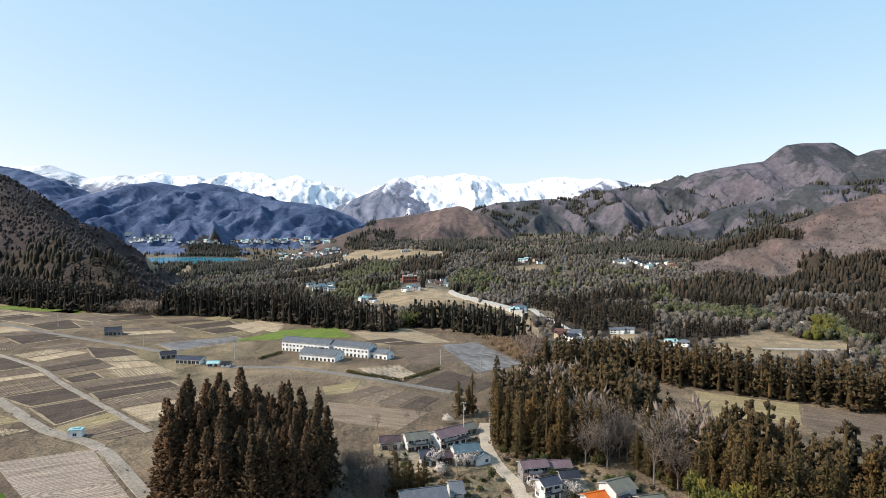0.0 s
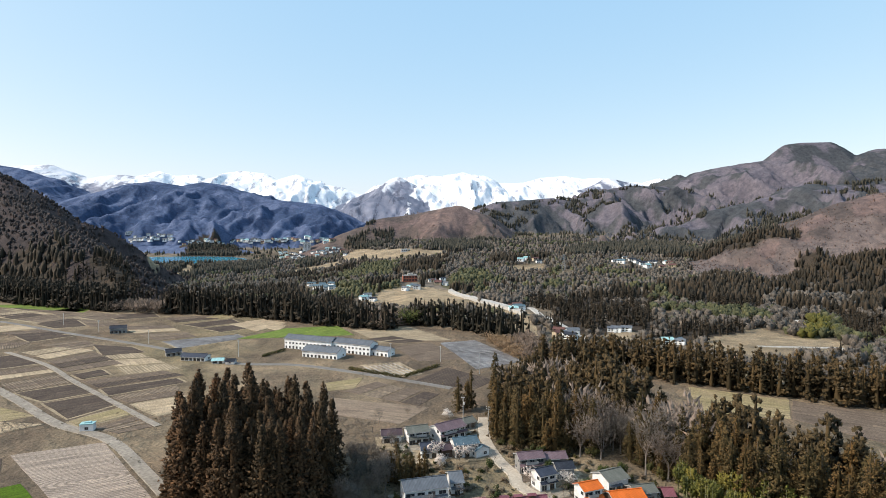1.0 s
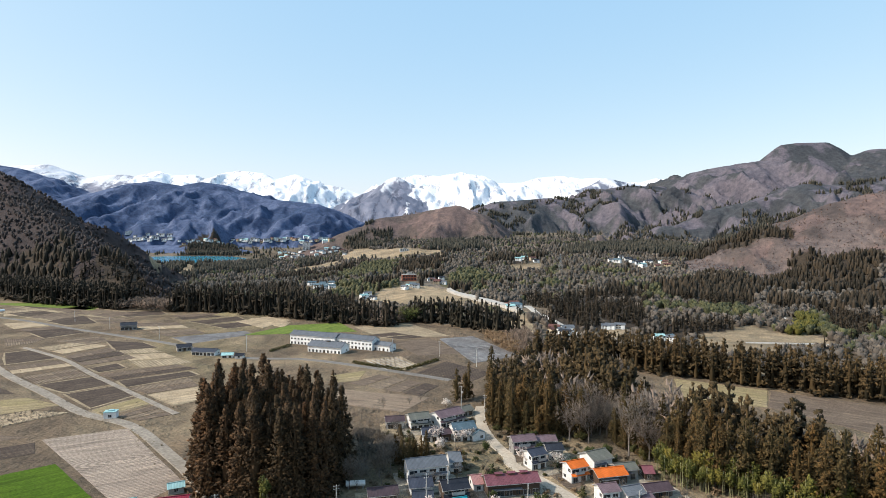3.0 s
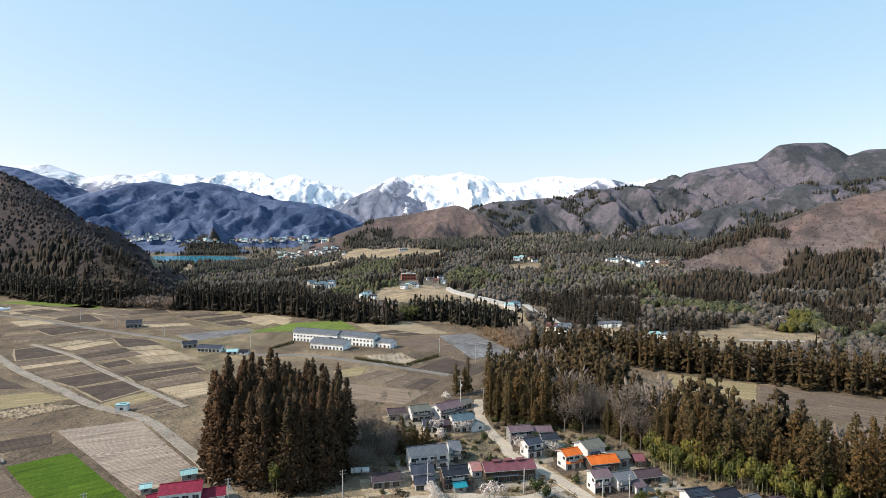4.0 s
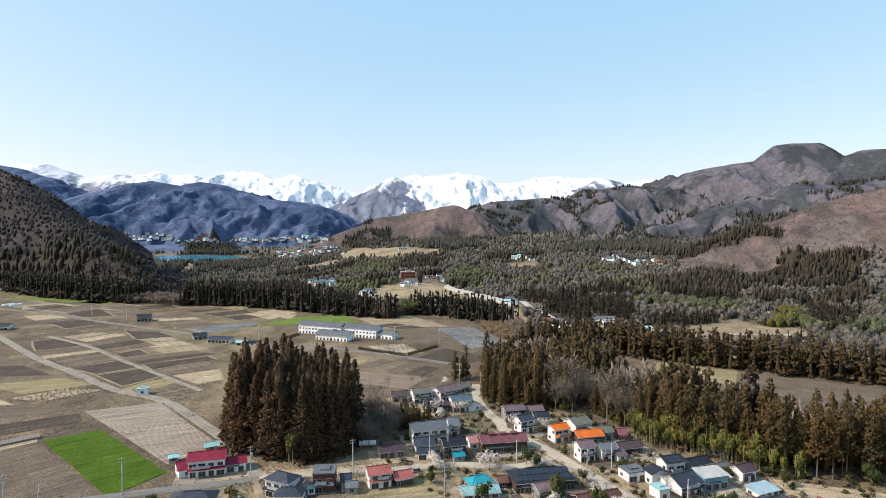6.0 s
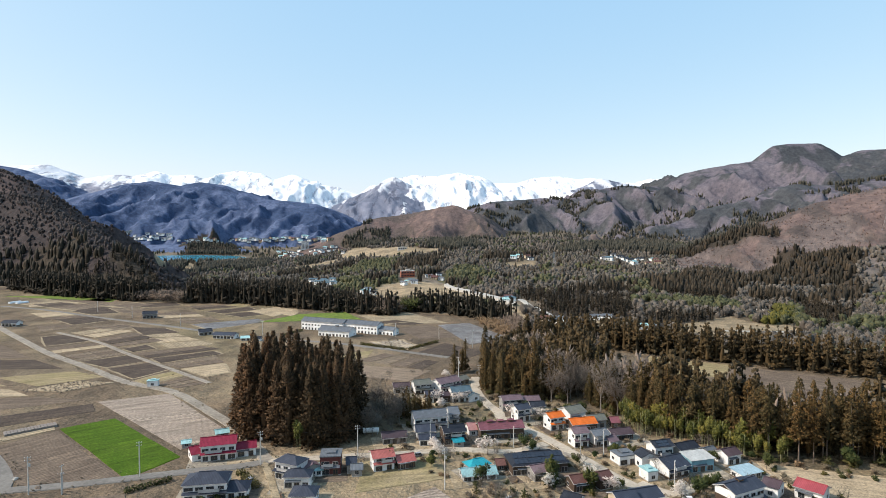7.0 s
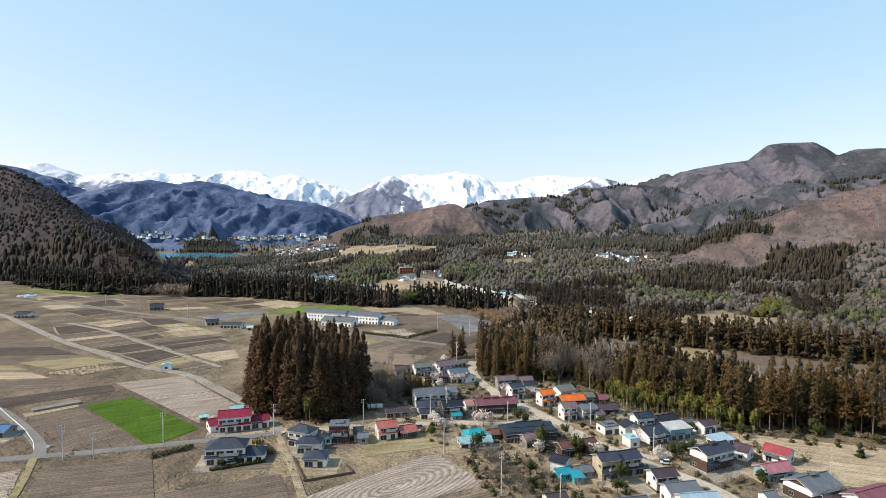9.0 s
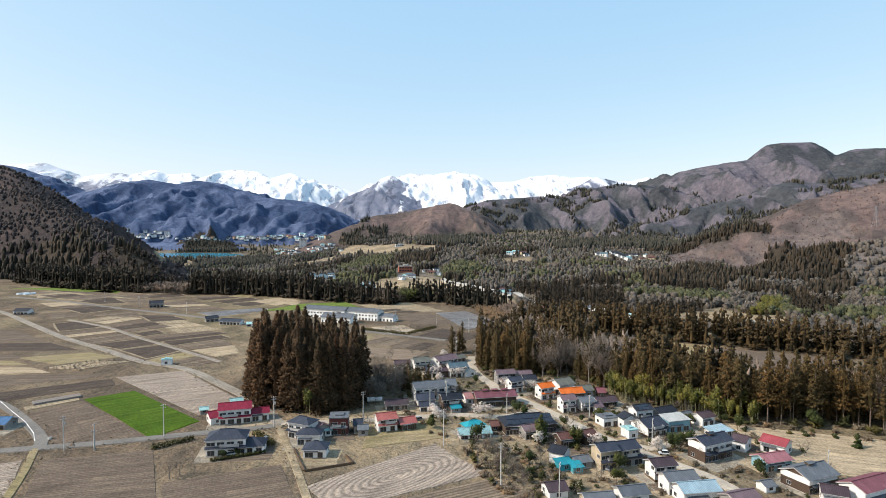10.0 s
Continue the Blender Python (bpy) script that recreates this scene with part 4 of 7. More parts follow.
def house(x, y, rot, length, span, top, roof, roof_mat, wall_mat, storeys=1, solar=False, vents=0, z=0.0, name="", windows=True):
    big = length > 6.5 or storeys == 2
    kind = name.split("_")[0] if name else "house" if big else "shed"
    FOOT.append((x, y, radians(rot), length / 2, span / 2))
    ob = empty(name or kind, x, y, z, rot)
    tagged(ob, f"{'tall ' if storeys == 2 else 'low '}{WALL_WORDS[wall_mat]} {kind} with {COLOUR_WORDS[roof_mat]} {roof if roof in ('hip', 'flat') else 'pitched'} roof",
           kind, "village houses" if big else "village sheds")
    L, W = length / 2, span / 2
    rise = {"gable": 0.21, "hip": 0.24, "shed": 0.12, "flat": 0.0}[roof] * span
    eave = top - rise
    over = 0.55 if big else 0.35
    # walls: a shell with gable ends
    lw = L - (0.45 if roof != "flat" else 0)
    ww = W - 0.6 if roof != "flat" else W
    bm = bmesh.new()
    lip = eave + (0.0 if roof == "flat" else (W - ww) / W * rise if roof != "shed" else 0.1) - 0.06
    a = [bm.verts.new(p) for p in ((-lw, -ww, -0.2), (lw, -ww, -0.2), (lw, ww, -0.2), (-lw, ww, -0.2))]
    b_ = [bm.verts.new(p) for p in ((-lw, -ww, lip), (lw, -ww, lip), (lw, ww, lip), (-lw, ww, lip))]
    bm.faces.new(a[::-1])
    if roof == "gable":
        g = [bm.verts.new((-lw, 0, top - 0.16)), bm.verts.new((lw, 0, top - 0.16))]
        bm.faces.new((a[0], a[1], b_[1], b_[0]))
        bm.faces.new((a[2], a[3], b_[3], b_[2]))
        bm.faces.new((a[1], a[2], b_[2], g[1], b_[1]))
        bm.faces.new((a[3], a[0], b_[0], g[0], b_[3]))
        bm.faces.new((b_[0], b_[1], g[1], g[0]))
        bm.faces.new((b_[2], b_[3], g[0], g[1]))
    else:
        for i in range(4):
            bm.faces.new((a[i], a[(i + 1) % 4], b_[(i + 1) % 4], b_[i]))
        bm.faces.new(b_)
    part("wall", bm, "wall_" + wall_mat, ob)
    if wall_mat == "brown_white":
        part("upper_wall", boxed((-lw - 0.03, lw + 0.03, -ww - 0.03, ww + 0.03, lip * 0.62, lip)), "wall_white", ob, "white plaster upper wall band")
    # roof
    bm = bmesh.new()
    k = rise / W if W else 0
    e = eave - 0.0
    if roof == "gable":
        for s in (-1, 1):
            roof_slab(bm, (-L, 0, top), (L, 0, top), (L, s * W, e), (-L, s * W, e), 0.14)
    elif roof == "hip":
        r = max(0.3, L - W * 0.95)
        for s in (-1, 1):
            roof_slab(bm, (-r, 0, top), (r, 0, top), (L, s * W, e), (-L, s * W, e), 0.14)
            roof_slab(bm, (s * r, 0, top), (s * L, W, e), (s * L, -W, e), None, 0.14)
    elif roof == "shed":
        roof_slab(bm, (-L, W, top), (L, W, top), (L, -W, top - rise), (-L, -W, top - rise), 0.1)
    else:
        box(bm, -L - 0.15, L + 0.15, -W - 0.15, W + 0.15, top - 0.02, top + 0.3)
        box(bm, -L * 0.4, L * 0.5, -W * 0.4, W * 0.6, top + 0.3, top + 0.75)
    rf = part("roof", bm, "roof_" + roof_mat, ob, COLOUR_WORDS[roof_mat] + " roof")
    if roof in ("gable", "hip"):
        r = L if roof == "gable" else max(0.3, L - W * 0.95)
        part("ridge_cap", boxed((-r - 0.05, r + 0.05, -0.16, 0.16, top - 0.05, top + 0.16)), "roof_" + roof_mat, rf)
        if big:
            part("gutter", boxed((-L, L, -W - 0.1, -W + 0.02, e - 0.2, e - 0.08)), "trim", rf)
        if roof == "gable" and big:
            for sx in (-1, 1):
                bm = bmesh.new()
                for s in (-1, 1):
                    roof_slab(bm, (sx * L - 0.04, 0, top - 0.12), (sx * L + 0.04, 0, top - 0.12), (sx * L + 0.04, s * W, e - 0.12), (sx * L - 0.04, s * W, e - 0.12), 0.22)
                part("bargeboard", bm, "trim", rf)
    for v in range(vents):
        xv = (v - (vents - 1) / 2) * length / max(vents, 1) * 0.7
        vb = part("ridge_vent", boxed((xv - 1.1, xv + 1.1, -0.6, 0.6, top - 0.3, top + 0.45)), "timber", rf)
        bm = bmesh.new()
        for s in (-1, 1):
            roof_slab(bm, (xv - 1.4, 0, top + 0.8), (xv + 1.4, 0, top + 0.8), (xv + 1.4, s * 0.95, top + 0.4), (xv - 1.4, s * 0.95, top + 0.4), 0.08)
        part("vent_roof", bm, "roof_" + roof_mat, vb)
    if solar:
        nx = max(2, int(length / 1.7) - 1)
        for row in range(2):
            for c in range(nx):
                bm = bmesh.new()
                y0, y1 = -W * (0.12 + 0.4 * row), -W * (0.46 + 0.4 * row)
                x0 = (c - nx / 2) * 1.6
                roof_slab(bm, (x0, y0, top - k * -y0 + 0.12), (x0 + 1.5, y0, top - k * -y0 + 0.12), (x0 + 1.5, y1, top - k * -y1 + 0.12), (x0, y1, top - k * -y1 + 0.12), 0.05)
                part("solar_panel", bm, "solar", rf)
    # openings, storey by storey
    for s in range(storeys if windows else 0):
        z0 = 1.35 + s * 2.75
        if z0 + 0.75 > lip:
            break
        n = max(1, int(length / 2.9)) if big else 1
        for i in range(n):
            xx = (i - (n - 1) / 2) * (2 * lw / n)
            wide = 1.3 if name else rnd.choice((1.7, 2.2, 2.6)) if big else 1.2
            if s == 0 and i == n // 2 and big:
                dr = part("door", boxed((xx - 0.85, xx + 0.85, -ww - 0.06, -ww + 0.02, -0.1, 2.05)), "timber", ob, "brown sliding front door")
                part("pane", boxed((xx - 0.7, xx - 0.06, -ww - 0.08, -ww - 0.05, 0.5, 1.9), (xx + 0.06, xx + 0.7, -ww - 0.08, -ww - 0.05, 0.5, 1.9)), "glass", dr)
            else:
                window(ob, xx, -ww, z0 - (0.25 if s == 0 and big else 0), min(wide, 2 * lw / n - 0.5), 1.7 if s == 0 and big else 1.1, 0)
        for face, sx in ((2, -1), (1, 1)):
            if span > 5:
                window(ob, sx * lw, (-0.22 if s else 0.18) * span, z0 + 0.1, 1.3, 1.0, face)
    if storeys == 2 and not name:
        # lean-to roof over the ground floor and a balcony
        z1 = 2.95
        bm = bmesh.new()
        roof_slab(bm, (-L + 0.2, -ww + 0.02, z1 + 0.45), (L - 0.2, -ww + 0.02, z1 + 0.45), (L - 0.2, -ww - 1.3, z1), (-L + 0.2, -ww - 1.3, z1), 0.1)
        part("lean_to_roof", bm, "roof_" + roof_mat, ob)
        bx = rnd.uniform(-0.3, 0.3) * L
        bal = part("balcony", boxed((bx - L * 0.45, bx + L * 0.45, -ww - 1.1, -ww - 1.0, z1 + 0.3, z1 + 1.25), (bx - L * 0.45, bx - L * 0.45 + 0.1, -ww - 1.0, -ww, z1 + 0.3, z1 + 1.25),
                                    (bx + L * 0.45 - 0.1, bx + L * 0.45, -ww - 1.0, -ww, z1 + 0.3, z1 + 1.25), (bx - L * 0.45, bx + L * 0.45, -ww - 1.1, -ww, z1 + 0.3, z1 + 0.42)), "trim", ob)
        part("rail", boxed((bx - L * 0.46, bx + L * 0.46, -ww - 1.13, -ww - 0.97, z1 + 1.25, z1 + 1.33)), "steel", bal)
    elif big and roof != "flat" and not name:
        bm = bmesh.new()
        roof_slab(bm, (-L * 0.8, -ww + 0.02, 2.75), (L * 0.3, -ww + 0.02, 2.75), (L * 0.3, -ww - 1.0, 2.45), (-L * 0.8, -ww - 1.0, 2.45), 0.07)
        if 2.8 < lip:
            part("awning", bm, "roof_slate_grey", ob)
        else:
            bm.free()
    if big and wall_mat == "white" and int(x * 7) % 3 == 0:
        part("lower_wall", boxed((-lw - 0.03, lw + 0.03, -ww - 0.03, ww + 0.03, 0.28, 1.0)), "timber", ob, "dark boarded lower wall")
    part("foundation", boxed((-lw - 0.05, lw + 0.05, -ww - 0.05, ww + 0.05, -0.4, 0.28)), "concrete", ob)
    return ob


house(-82.0, 142.8, 16, 12.5, 8.5, 7.6, "gable", "crimson", "white", 2)
house(-89.3, 141.8, 34, 6.1, 8, 4.6, "gable", "crimson", "white", 1)
house(-73.5, 145.6, 21, 7.7, 7, 4.6, "gable", "crimson", "white", 1)
house(-88.5, 162.8, 26, 5.5, 5, 3.2, "gable", "teal_pale", "grey", 1)
house(-97.9, 152.2, 22, 3.8, 4, 2.8, "gable", "teal_pale", "grey", 1)
house(-74.0, 112.1, 9, 13.4, 9, 7.8, "hip", "slate_blue", "white", 2)
house(-66.3, 113.1, 7, 9.8, 8, 4.6, "hip", "slate_blue", "white", 1)
house(-51.7, 125.7, -24, 9.8, 7, 7.6, "hip", "slate_blue", "white", 2)
house(-47.9, 119.8, -0, 9.0, 6.4, 5.4, "hip", "slate_blue", "white", 1)
house(-43.5, 109.0, -0, 8.3, 7.4, 4.8, "hip", "slate_blue", "white", 1)
house(-45.7, 126.9, -53, 4.6, 6, 4.8, "gable", "plum", "grey", 1)
house(-39.4, 130.5, 5, 6.8, 7, 6.2, "flat", "slate_grey", "brick", 2)
house(-43.3, 128.2, 14, 3.2, 6, 3.6, "gable", "teal_pale", "white", 1)
house(-32.7, 131.4, 9, 3.9, 7, 4.6, "gable", "slate_blue", "grey", 1)
house(-30.4, 128.1, 8, 4.3, 5.5, 3.6, "gable", "slate_grey", "grey", 1)
house(-22.5, 133.3, 19, 8.0, 7.5, 6.4, "gable", "salmon", "white", 2)
house(-14.9, 134.7, 22, 6.8, 7, 4.2, "gable", "salmon", "brown", 1)
house(-20.4, 158.0, 13, 10.0, 7, 4.0, "gable", "plum_dark", "grey", 1)
house(-7.2, 173.2, 15, 14.4, 9, 7.6, "gable", "slate_grey", "white", 2)
house(2.7, 180.2, 11, 4.7, 9, 6.6, "gable", "slate_grey", "white", 2)
house(-8.6, 162.3, 11, 8.0, 8, 5.2, "gable", "slate_blue", "white", 1)
house(2.3, 157.8, 15, 9.1, 8, 6.6, "gable", "slate_dark", "brown", 2)
house(-7.5, 155.4, 6, 6.8, 6, 3.8, "gable", "slate_blue", "white", 1)
house(21.1, 163.5, 10, 18.2, 8.4, 6.0, "gable", "wine", "brown", 1, vents=3)
house(9.9, 166.2, 12, 4.0, 8, 4.4, "gable", "rose", "white", 1)
house(4.1, 152.9, 18, 4.7, 4.2, 3.0, "gable", "teal", "grey", 1)
house(30.4, 132.5, 10, 20.4, 10.9, 6.2, "hip", "slate_dark", "brown", 1, solar=True)
house(30.1, 125.0, 20, 6.9, 6.7, 4.6, "gable", "plum", "grey", 1)
house(10.0, 130.4, 26, 8.6, 6, 4.4, "hip", "teal", "grey", 1)
house(10.1, 125.6, 11, 12.2, 7, 3.4, "gable", "teal_pale", "white", 1)
house(17.9, 132.6, 10, 3.5, 6, 3.4, "gable", "rust", "brown", 1)
house(42.0, 117.4, 16, 8.1, 6.7, 4.6, "gable", "rust", "brown", 1)
house(49.2, 119.0, 23, 5.8, 6.7, 4.8, "gable", "rust", "brown", 1)
house(36.5, 103.0, -36, 5.9, 6.7, 5.2, "gable", "slate_dark", "white", 1)
house(36.5, 96.7, 18, 5.6, 4.5, 3.0, "shed", "teal", "teal", 1)
house(39.8, 95.0, 12, 4.1, 5, 2.8, "shed", "teal", "teal", 1)
house(42.3, 99.3, 17, 6.1, 6, 3.4, "gable", "slate_grey", "grey", 1)
house(49.9, 98.7, 15, 7.1, 7.1, 7.8, "gable", "slate_blue", "beige", 2)
house(57.5, 102.5, 18, 7.8, 7.6, 7.0, "gable", "slate_blue", "beige", 2)
house(57.2, 100.1, 14, 11.3, 4, 3.2, "shed", "plum_dark", "grey", 1)
house(64.3, 89.9, 12, 8.0, 6.7, 6.4, "gable", "plum_dark", "white", 2)
house(29.3, 197.2, 13, 9.8, 6.7, 6.6, "gable", "plum", "grey", 2)
house(38.8, 200.2, 8, 8.0, 6.7, 5.4, "gable", "plum", "grey", 1)
house(32.0, 183.2, 25, 7.0, 6.7, 6.8, "gable", "slate_blue", "white", 2)
house(40.1, 191.6, 8, 6.9, 6.7, 5.4, "gable", "slate_dark", "grey", 1)
house(54.1, 183.6, 26, 9.0, 9.2, 6.0, "gable", "slate_green", "white", 1)
house(44.1, 172.5, 22, 7.3, 6.7, 6.8, "gable", "orange", "white", 2)
house(55.1, 170.7, 13, 11.3, 7.6, 5.0, "gable", "orange", "brown", 1)
house(61.6, 174.7, 12, 8.2, 6.7, 5.0, "gable", "slate_green", "grey", 1)
house(69.4, 174.6, -0, 4.0, 7, 4.0, "gable", "wine", "brown", 1)
house(49.9, 154.0, 14, 6.6, 6.7, 7.0, "gable", "plum", "white", 2)
house(57.5, 154.6, 19, 7.0, 6.7, 6.0, "gable", "slate_grey", "white", 2)
house(61.8, 153.8, 20, 4.4, 7, 4.0, "gable", "plum", "white", 1)
house(67.6, 161.2, 14, 9.6, 7, 4.0, "gable", "plum_dark", "brown", 1)
house(62.0, 138.0, 17, 6.7, 6, 3.2, "flat", "slate_grey", "white", 1)
house(75.3, 139.2, 15, 8.0, 6.7, 7.4, "gable", "slate_dark", "white", 2, solar=True)
house(68.7, 134.3, -77, 5.5, 7, 5.6, "gable", "slate_dark", "white", 1)
house(85.2, 142.1, 22, 9.1, 6.7, 5.6, "gable", "slate_dark", "grey", 1)
house(85.6, 132.1, 15, 9.8, 6.7, 5.2, "shed", "silver", "blue_wall", 1)
house(74.6, 128.5, 23, 9.6, 10.1, 6.0, "gable", "slate_blue", "white", 2)
house(98.9, 137.9, 23, 7.0, 6.7, 5.0, "gable", "plum_dark", "white", 1)
house(94.6, 143.3, 25, 4.9, 5, 3.4, "gable", "slate_grey", "grey", 1)
house(66.2, 124.5, 17, 3.8, 5, 3.2, "flat", "teal_pale", "white", 1)
house(86.9, 106.2, 25, 13.4, 8.0, 7.6, "gable", "slate_blue", "brown_white", 2, vents=1)
house(100.7, 112.7, -46, 5.3, 7, 5.0, "gable", "plum_dark", "white", 1)
house(98.6, 124.9, 22, 9.3, 6, 3.2, "shed", "steel_blue", "white", 1)
house(111.2, 110.3, -49, 8.4, 7.6, 5.2, "gable", "crimson_light", "white", 1)
house(102.4, 97.6, 16, 10.4, 7.4, 4.8, "gable", "rose_light", "blue_wall", 1)
house(105.9, 84.4, 22, 12.8, 10.1, 6.6, "gable", "slate_grey", "brown_white", 1, vents=1)
house(106.1, 73.8, -25, 6.8, 6.7, 5.0, "gable", "plum_dark", "white", 1)
house(118.3, 76.6, 22, 16.7, 8.4, 6.2, "gable", "wine", "white", 1)
house(66.3, 81.7, 11, 10.1, 6.7, 5.8, "gable", "slate_grey", "white", 1)
house(68.9, 75.9, 8, 11.6, 7.6, 5.4, "gable", "steel_blue", "white", 1)
house(91.8, 81.8, 15, 4.2, 5, 3.0, "gable", "slate_grey", "white", 1)
house(78.8, 70.7, 19, 9.2, 7.6, 5.0, "gable", "plum", "grey", 1)
house(30.1, 79.2, 13, 6.4, 7, 4.0, "gable", "plum_dark", "white", 1)
house(50.3, 74.4, 11, 8.5, 6.7, 5.0, "gable", "slate_grey", "white", 1)
house(40.5, 72.4, 8, 8.9, 7, 4.0, "gable", "slate_grey", "beige", 1)
house(-167.3, 136.6, -0, 6.8, 8, 4.0, "gable", "blue", "grey", 1)
house(-22.2, 224.9, 9, 8.5, 7, 4.8, "gable", "plum_dark", "white", 1)
house(-12.0, 224.0, 20, 9.3, 8, 6.6, "gable", "slate_green", "white", 2)
house(0.4, 228.9, 36, 13.3, 9, 6.6, "gable", "plum", "white", 2)
house(-6.7, 210.1, 9, 7.0, 8, 5.0, "gable", "slate_blue", "white", 1)
house(-0.6, 209.3, 21, 4.6, 6, 4.6, "gable", "plum_dark", "brown", 1)
house(6.7, 211.2, 17, 10.0, 8, 6.8, "gable", "steel_dark", "white", 2)
house(8.3, 241.8, 36, 7.2, 7, 4.0, "gable", "slate_green", "grey", 1)
house(12.5, 209.9, -59, 4.3, 7, 4.4, "gable", "steel_dark", "white", 1)
house(-264.0, 460.5, 25, 12.5, 9, 6.0, "gable", "slate_dark", "grey", 1)
house(-182.0, 379.4, 31, 10.1, 8, 4.4, "gable", "slate_dark", "grey", 1)
house(-161.0, 365.4, -10, 17.6, 8, 4.4, "gable", "slate_blue", "white", 1)
house(-143.4, 357.5, 11, 7.9, 6, 3.2, "gable", "teal_pale", "white", 1)
house(-134.6, 355.3, 0, 6.2, 6, 3.2, "gable", "slate_dark", "white", 1)
house(-356.6, 417.7, -0, 13.0, 9, 5.0, "gable", "slate_dark", "white", 1)


# ---- the school on the plain ----
house(-94.5, 399.7, -21, 38.7, 11, 9.4, "gable", "slate_grey", "bright", 2, name="school_building")
house(-62.2, 388.2, -25, 30.6, 11, 9.2, "gable", "slate_grey", "bright", 2, name="school_building")
house(-80.7, 376.1, -19, 26.6, 13, 7.0, "gable", "slate_grey", "bright", 1, name="school_hall", vents=1)
house(-42.3, 380.1, -29, 14.3, 9, 6.0, "gable", "slate_grey", "bright", 1, name="school_annexe")

# ---- far houses of the valley ----
SITES = []
FAR_KINDS = (("bright", "slate_grey"), ("bright", "steel_dark"), ("bright", "slate_dark"), ("beige", "rust"), ("bright", "teal_pale"))
FAR_HOUSES = [None] * 5


def cottage(kind, x, y, rot, s):
    """A small far house; each kind is built once and copied."""
    z = float(land(x, y)[0])
    SITES.append((x, y, s))
    m = pose(x, y, z, 0, 0, rot)
    if FAR_HOUSES[kind]:
        ob = copy_thing(FAR_HOUSES[kind], m)
    else:
        wall, roof = FAR_KINDS[kind]
        ob = FAR_HOUSES[kind] = empty("house", 0, 0)
        tagged(ob, f"distant {WALL_WORDS[wall]} house with {COLOUR_WORDS[roof]} roof", "house", "valley houses")
        bm = bmesh.new()
        box(bm, -5.2, 5.2, -3.4, 3.4, -1.5, 4.6)
        box(bm, 1.5, 4.6, -5.2, -3.4, -1.5, 2.6)
        part("wall", bm, "wall_" + wall, ob)
        bm = bmesh.new()
        for k in (-1, 1):
            roof_slab(bm, (-5.8, 0, 6.4), (5.8, 0, 6.4), (5.8, k * 4.2, 4.4), (-5.8, k * 4.2, 4.4), 0.2)
        part("roof", bm, "roof_" + roof, ob)
        for xx in (-3.3, 0.2):
            for zz in (1.5, 3.6):
                part("window", boxed((xx - 0.9, xx + 0.9, -3.46, -3.38, zz - 0.6, zz + 0.6)), "glass", ob)
        ob.matrix_basis = m
    ob.scale = (s, s, s)


cottage(0, -1716, 3151, 20, 2.3)
cottage(0, -1673, 3095, 14, 1.9)
cottage(0, -1651, 3071, -23, 1.9)
cottage(0, -1642, 3087, -13, 1.6)
cottage(0, -1614, 3039, -2, 2.2)
cottage(0, -1594, 3023, 28, 2.0)
cottage(0, -1581, 3023, -37, 2.3)
cottage(0, -1564, 3015, -20, 2.1)
cottage(0, -1580, 3063, 33, 2.0)
cottage(0, -1550, 3023, 33, 1.7)
cottage(0, -1586, 3111, 21, 1.9)
cottage(0, -1489, 2935, -21, 1.9)
cottage(0, -1490, 2959, -25, 1.9)
cottage(0, -1484, 2967, 35, 1.6)
cottage(0, -1471, 2967, 24, 2.4)
cottage(0, -1477, 2999, -27, 1.5)
cottage(0, -1462, 2999, 12, 1.7)
cottage(0, -1455, 2999, 3, 2.1)
cottage(0, -1437, 2983, 8, 2.3)
cottage(0, -1429, 2991, 36, 1.9)
cottage(0, -1422, 3007, 24, 2.4)
cottage(0, -1390, 2951, -2, 2.1)
cottage(2, -1326, 2903, -39, 1.5)
cottage(3, -1271, 2831, 38, 1.5)
cottage(2, -1309, 2951, 19, 1.7)
cottage(2, -1299, 2959, 22, 1.7)
cottage(2, -1295, 2983, -8, 1.8)
cottage(1, -1264, 2983, 6, 1.7)
cottage(2, -1248, 2967, -2, 1.9)
cottage(4, -1212, 2951, -24, 1.9)
cottage(1, -1202, 2951, 1, 1.9)
cottage(0, -1195, 2975, 36, 1.8)
cottage(3, -1183, 2999, -19, 1.9)
cottage(4, -1172, 3007, 17, 1.4)
cottage(1, -1174, 3071, 0, 1.3)
cottage(2, -1160, 3111, 3, 1.4)
cottage(2, -1148, 3135, 35, 1.9)
cottage(2, -1144, 3143, 19, 1.9)
cottage(3, -1108, 3119, -36, 1.9)
cottage(4, -1092, 3119, 25, 1.5)
cottage(1, -1088, 3119, -36, 2.3)
cottage(4, -1072, 3111, -4, 2.1)
cottage(4, -1063, 3111, -4, 2.3)
cottage(4, -1061, 3119, -15, 1.6)
cottage(0, -1038, 3103, 21, 2.0)
cottage(0, -1031, 3111, 27, 1.8)
cottage(0, -1026, 3119, 3, 2.3)
cottage(0, -1020, 3119, 5, 2.0)
cottage(0, -1009, 3119, -19, 2.3)
cottage(1, -1001, 3127, -40, 2.3)
cottage(2, -988, 3127, -9, 1.9)
cottage(3, -976, 3111, 1, 1.9)
cottage(1, -957, 3103, -35, 1.6)
cottage(0, -939, 3055, 25, 2.4)
cottage(2, -929, 3063, 9, 1.8)
cottage(1, -918, 3063, 2, 1.8)
cottage(3, -916, 3087, -30, 1.5)
cottage(4, -907, 3095, 8, 1.9)
cottage(0, -899, 3103, 7, 2.3)
cottage(3, -890, 3103, 18, 1.8)
cottage(4, -892, 3127, -31, 1.8)
cottage(0, -863, 3087, 1, 1.6)
cottage(2, -859, 3095, -25, 2.2)
cottage(4, -853, 3111, 8, 2.2)
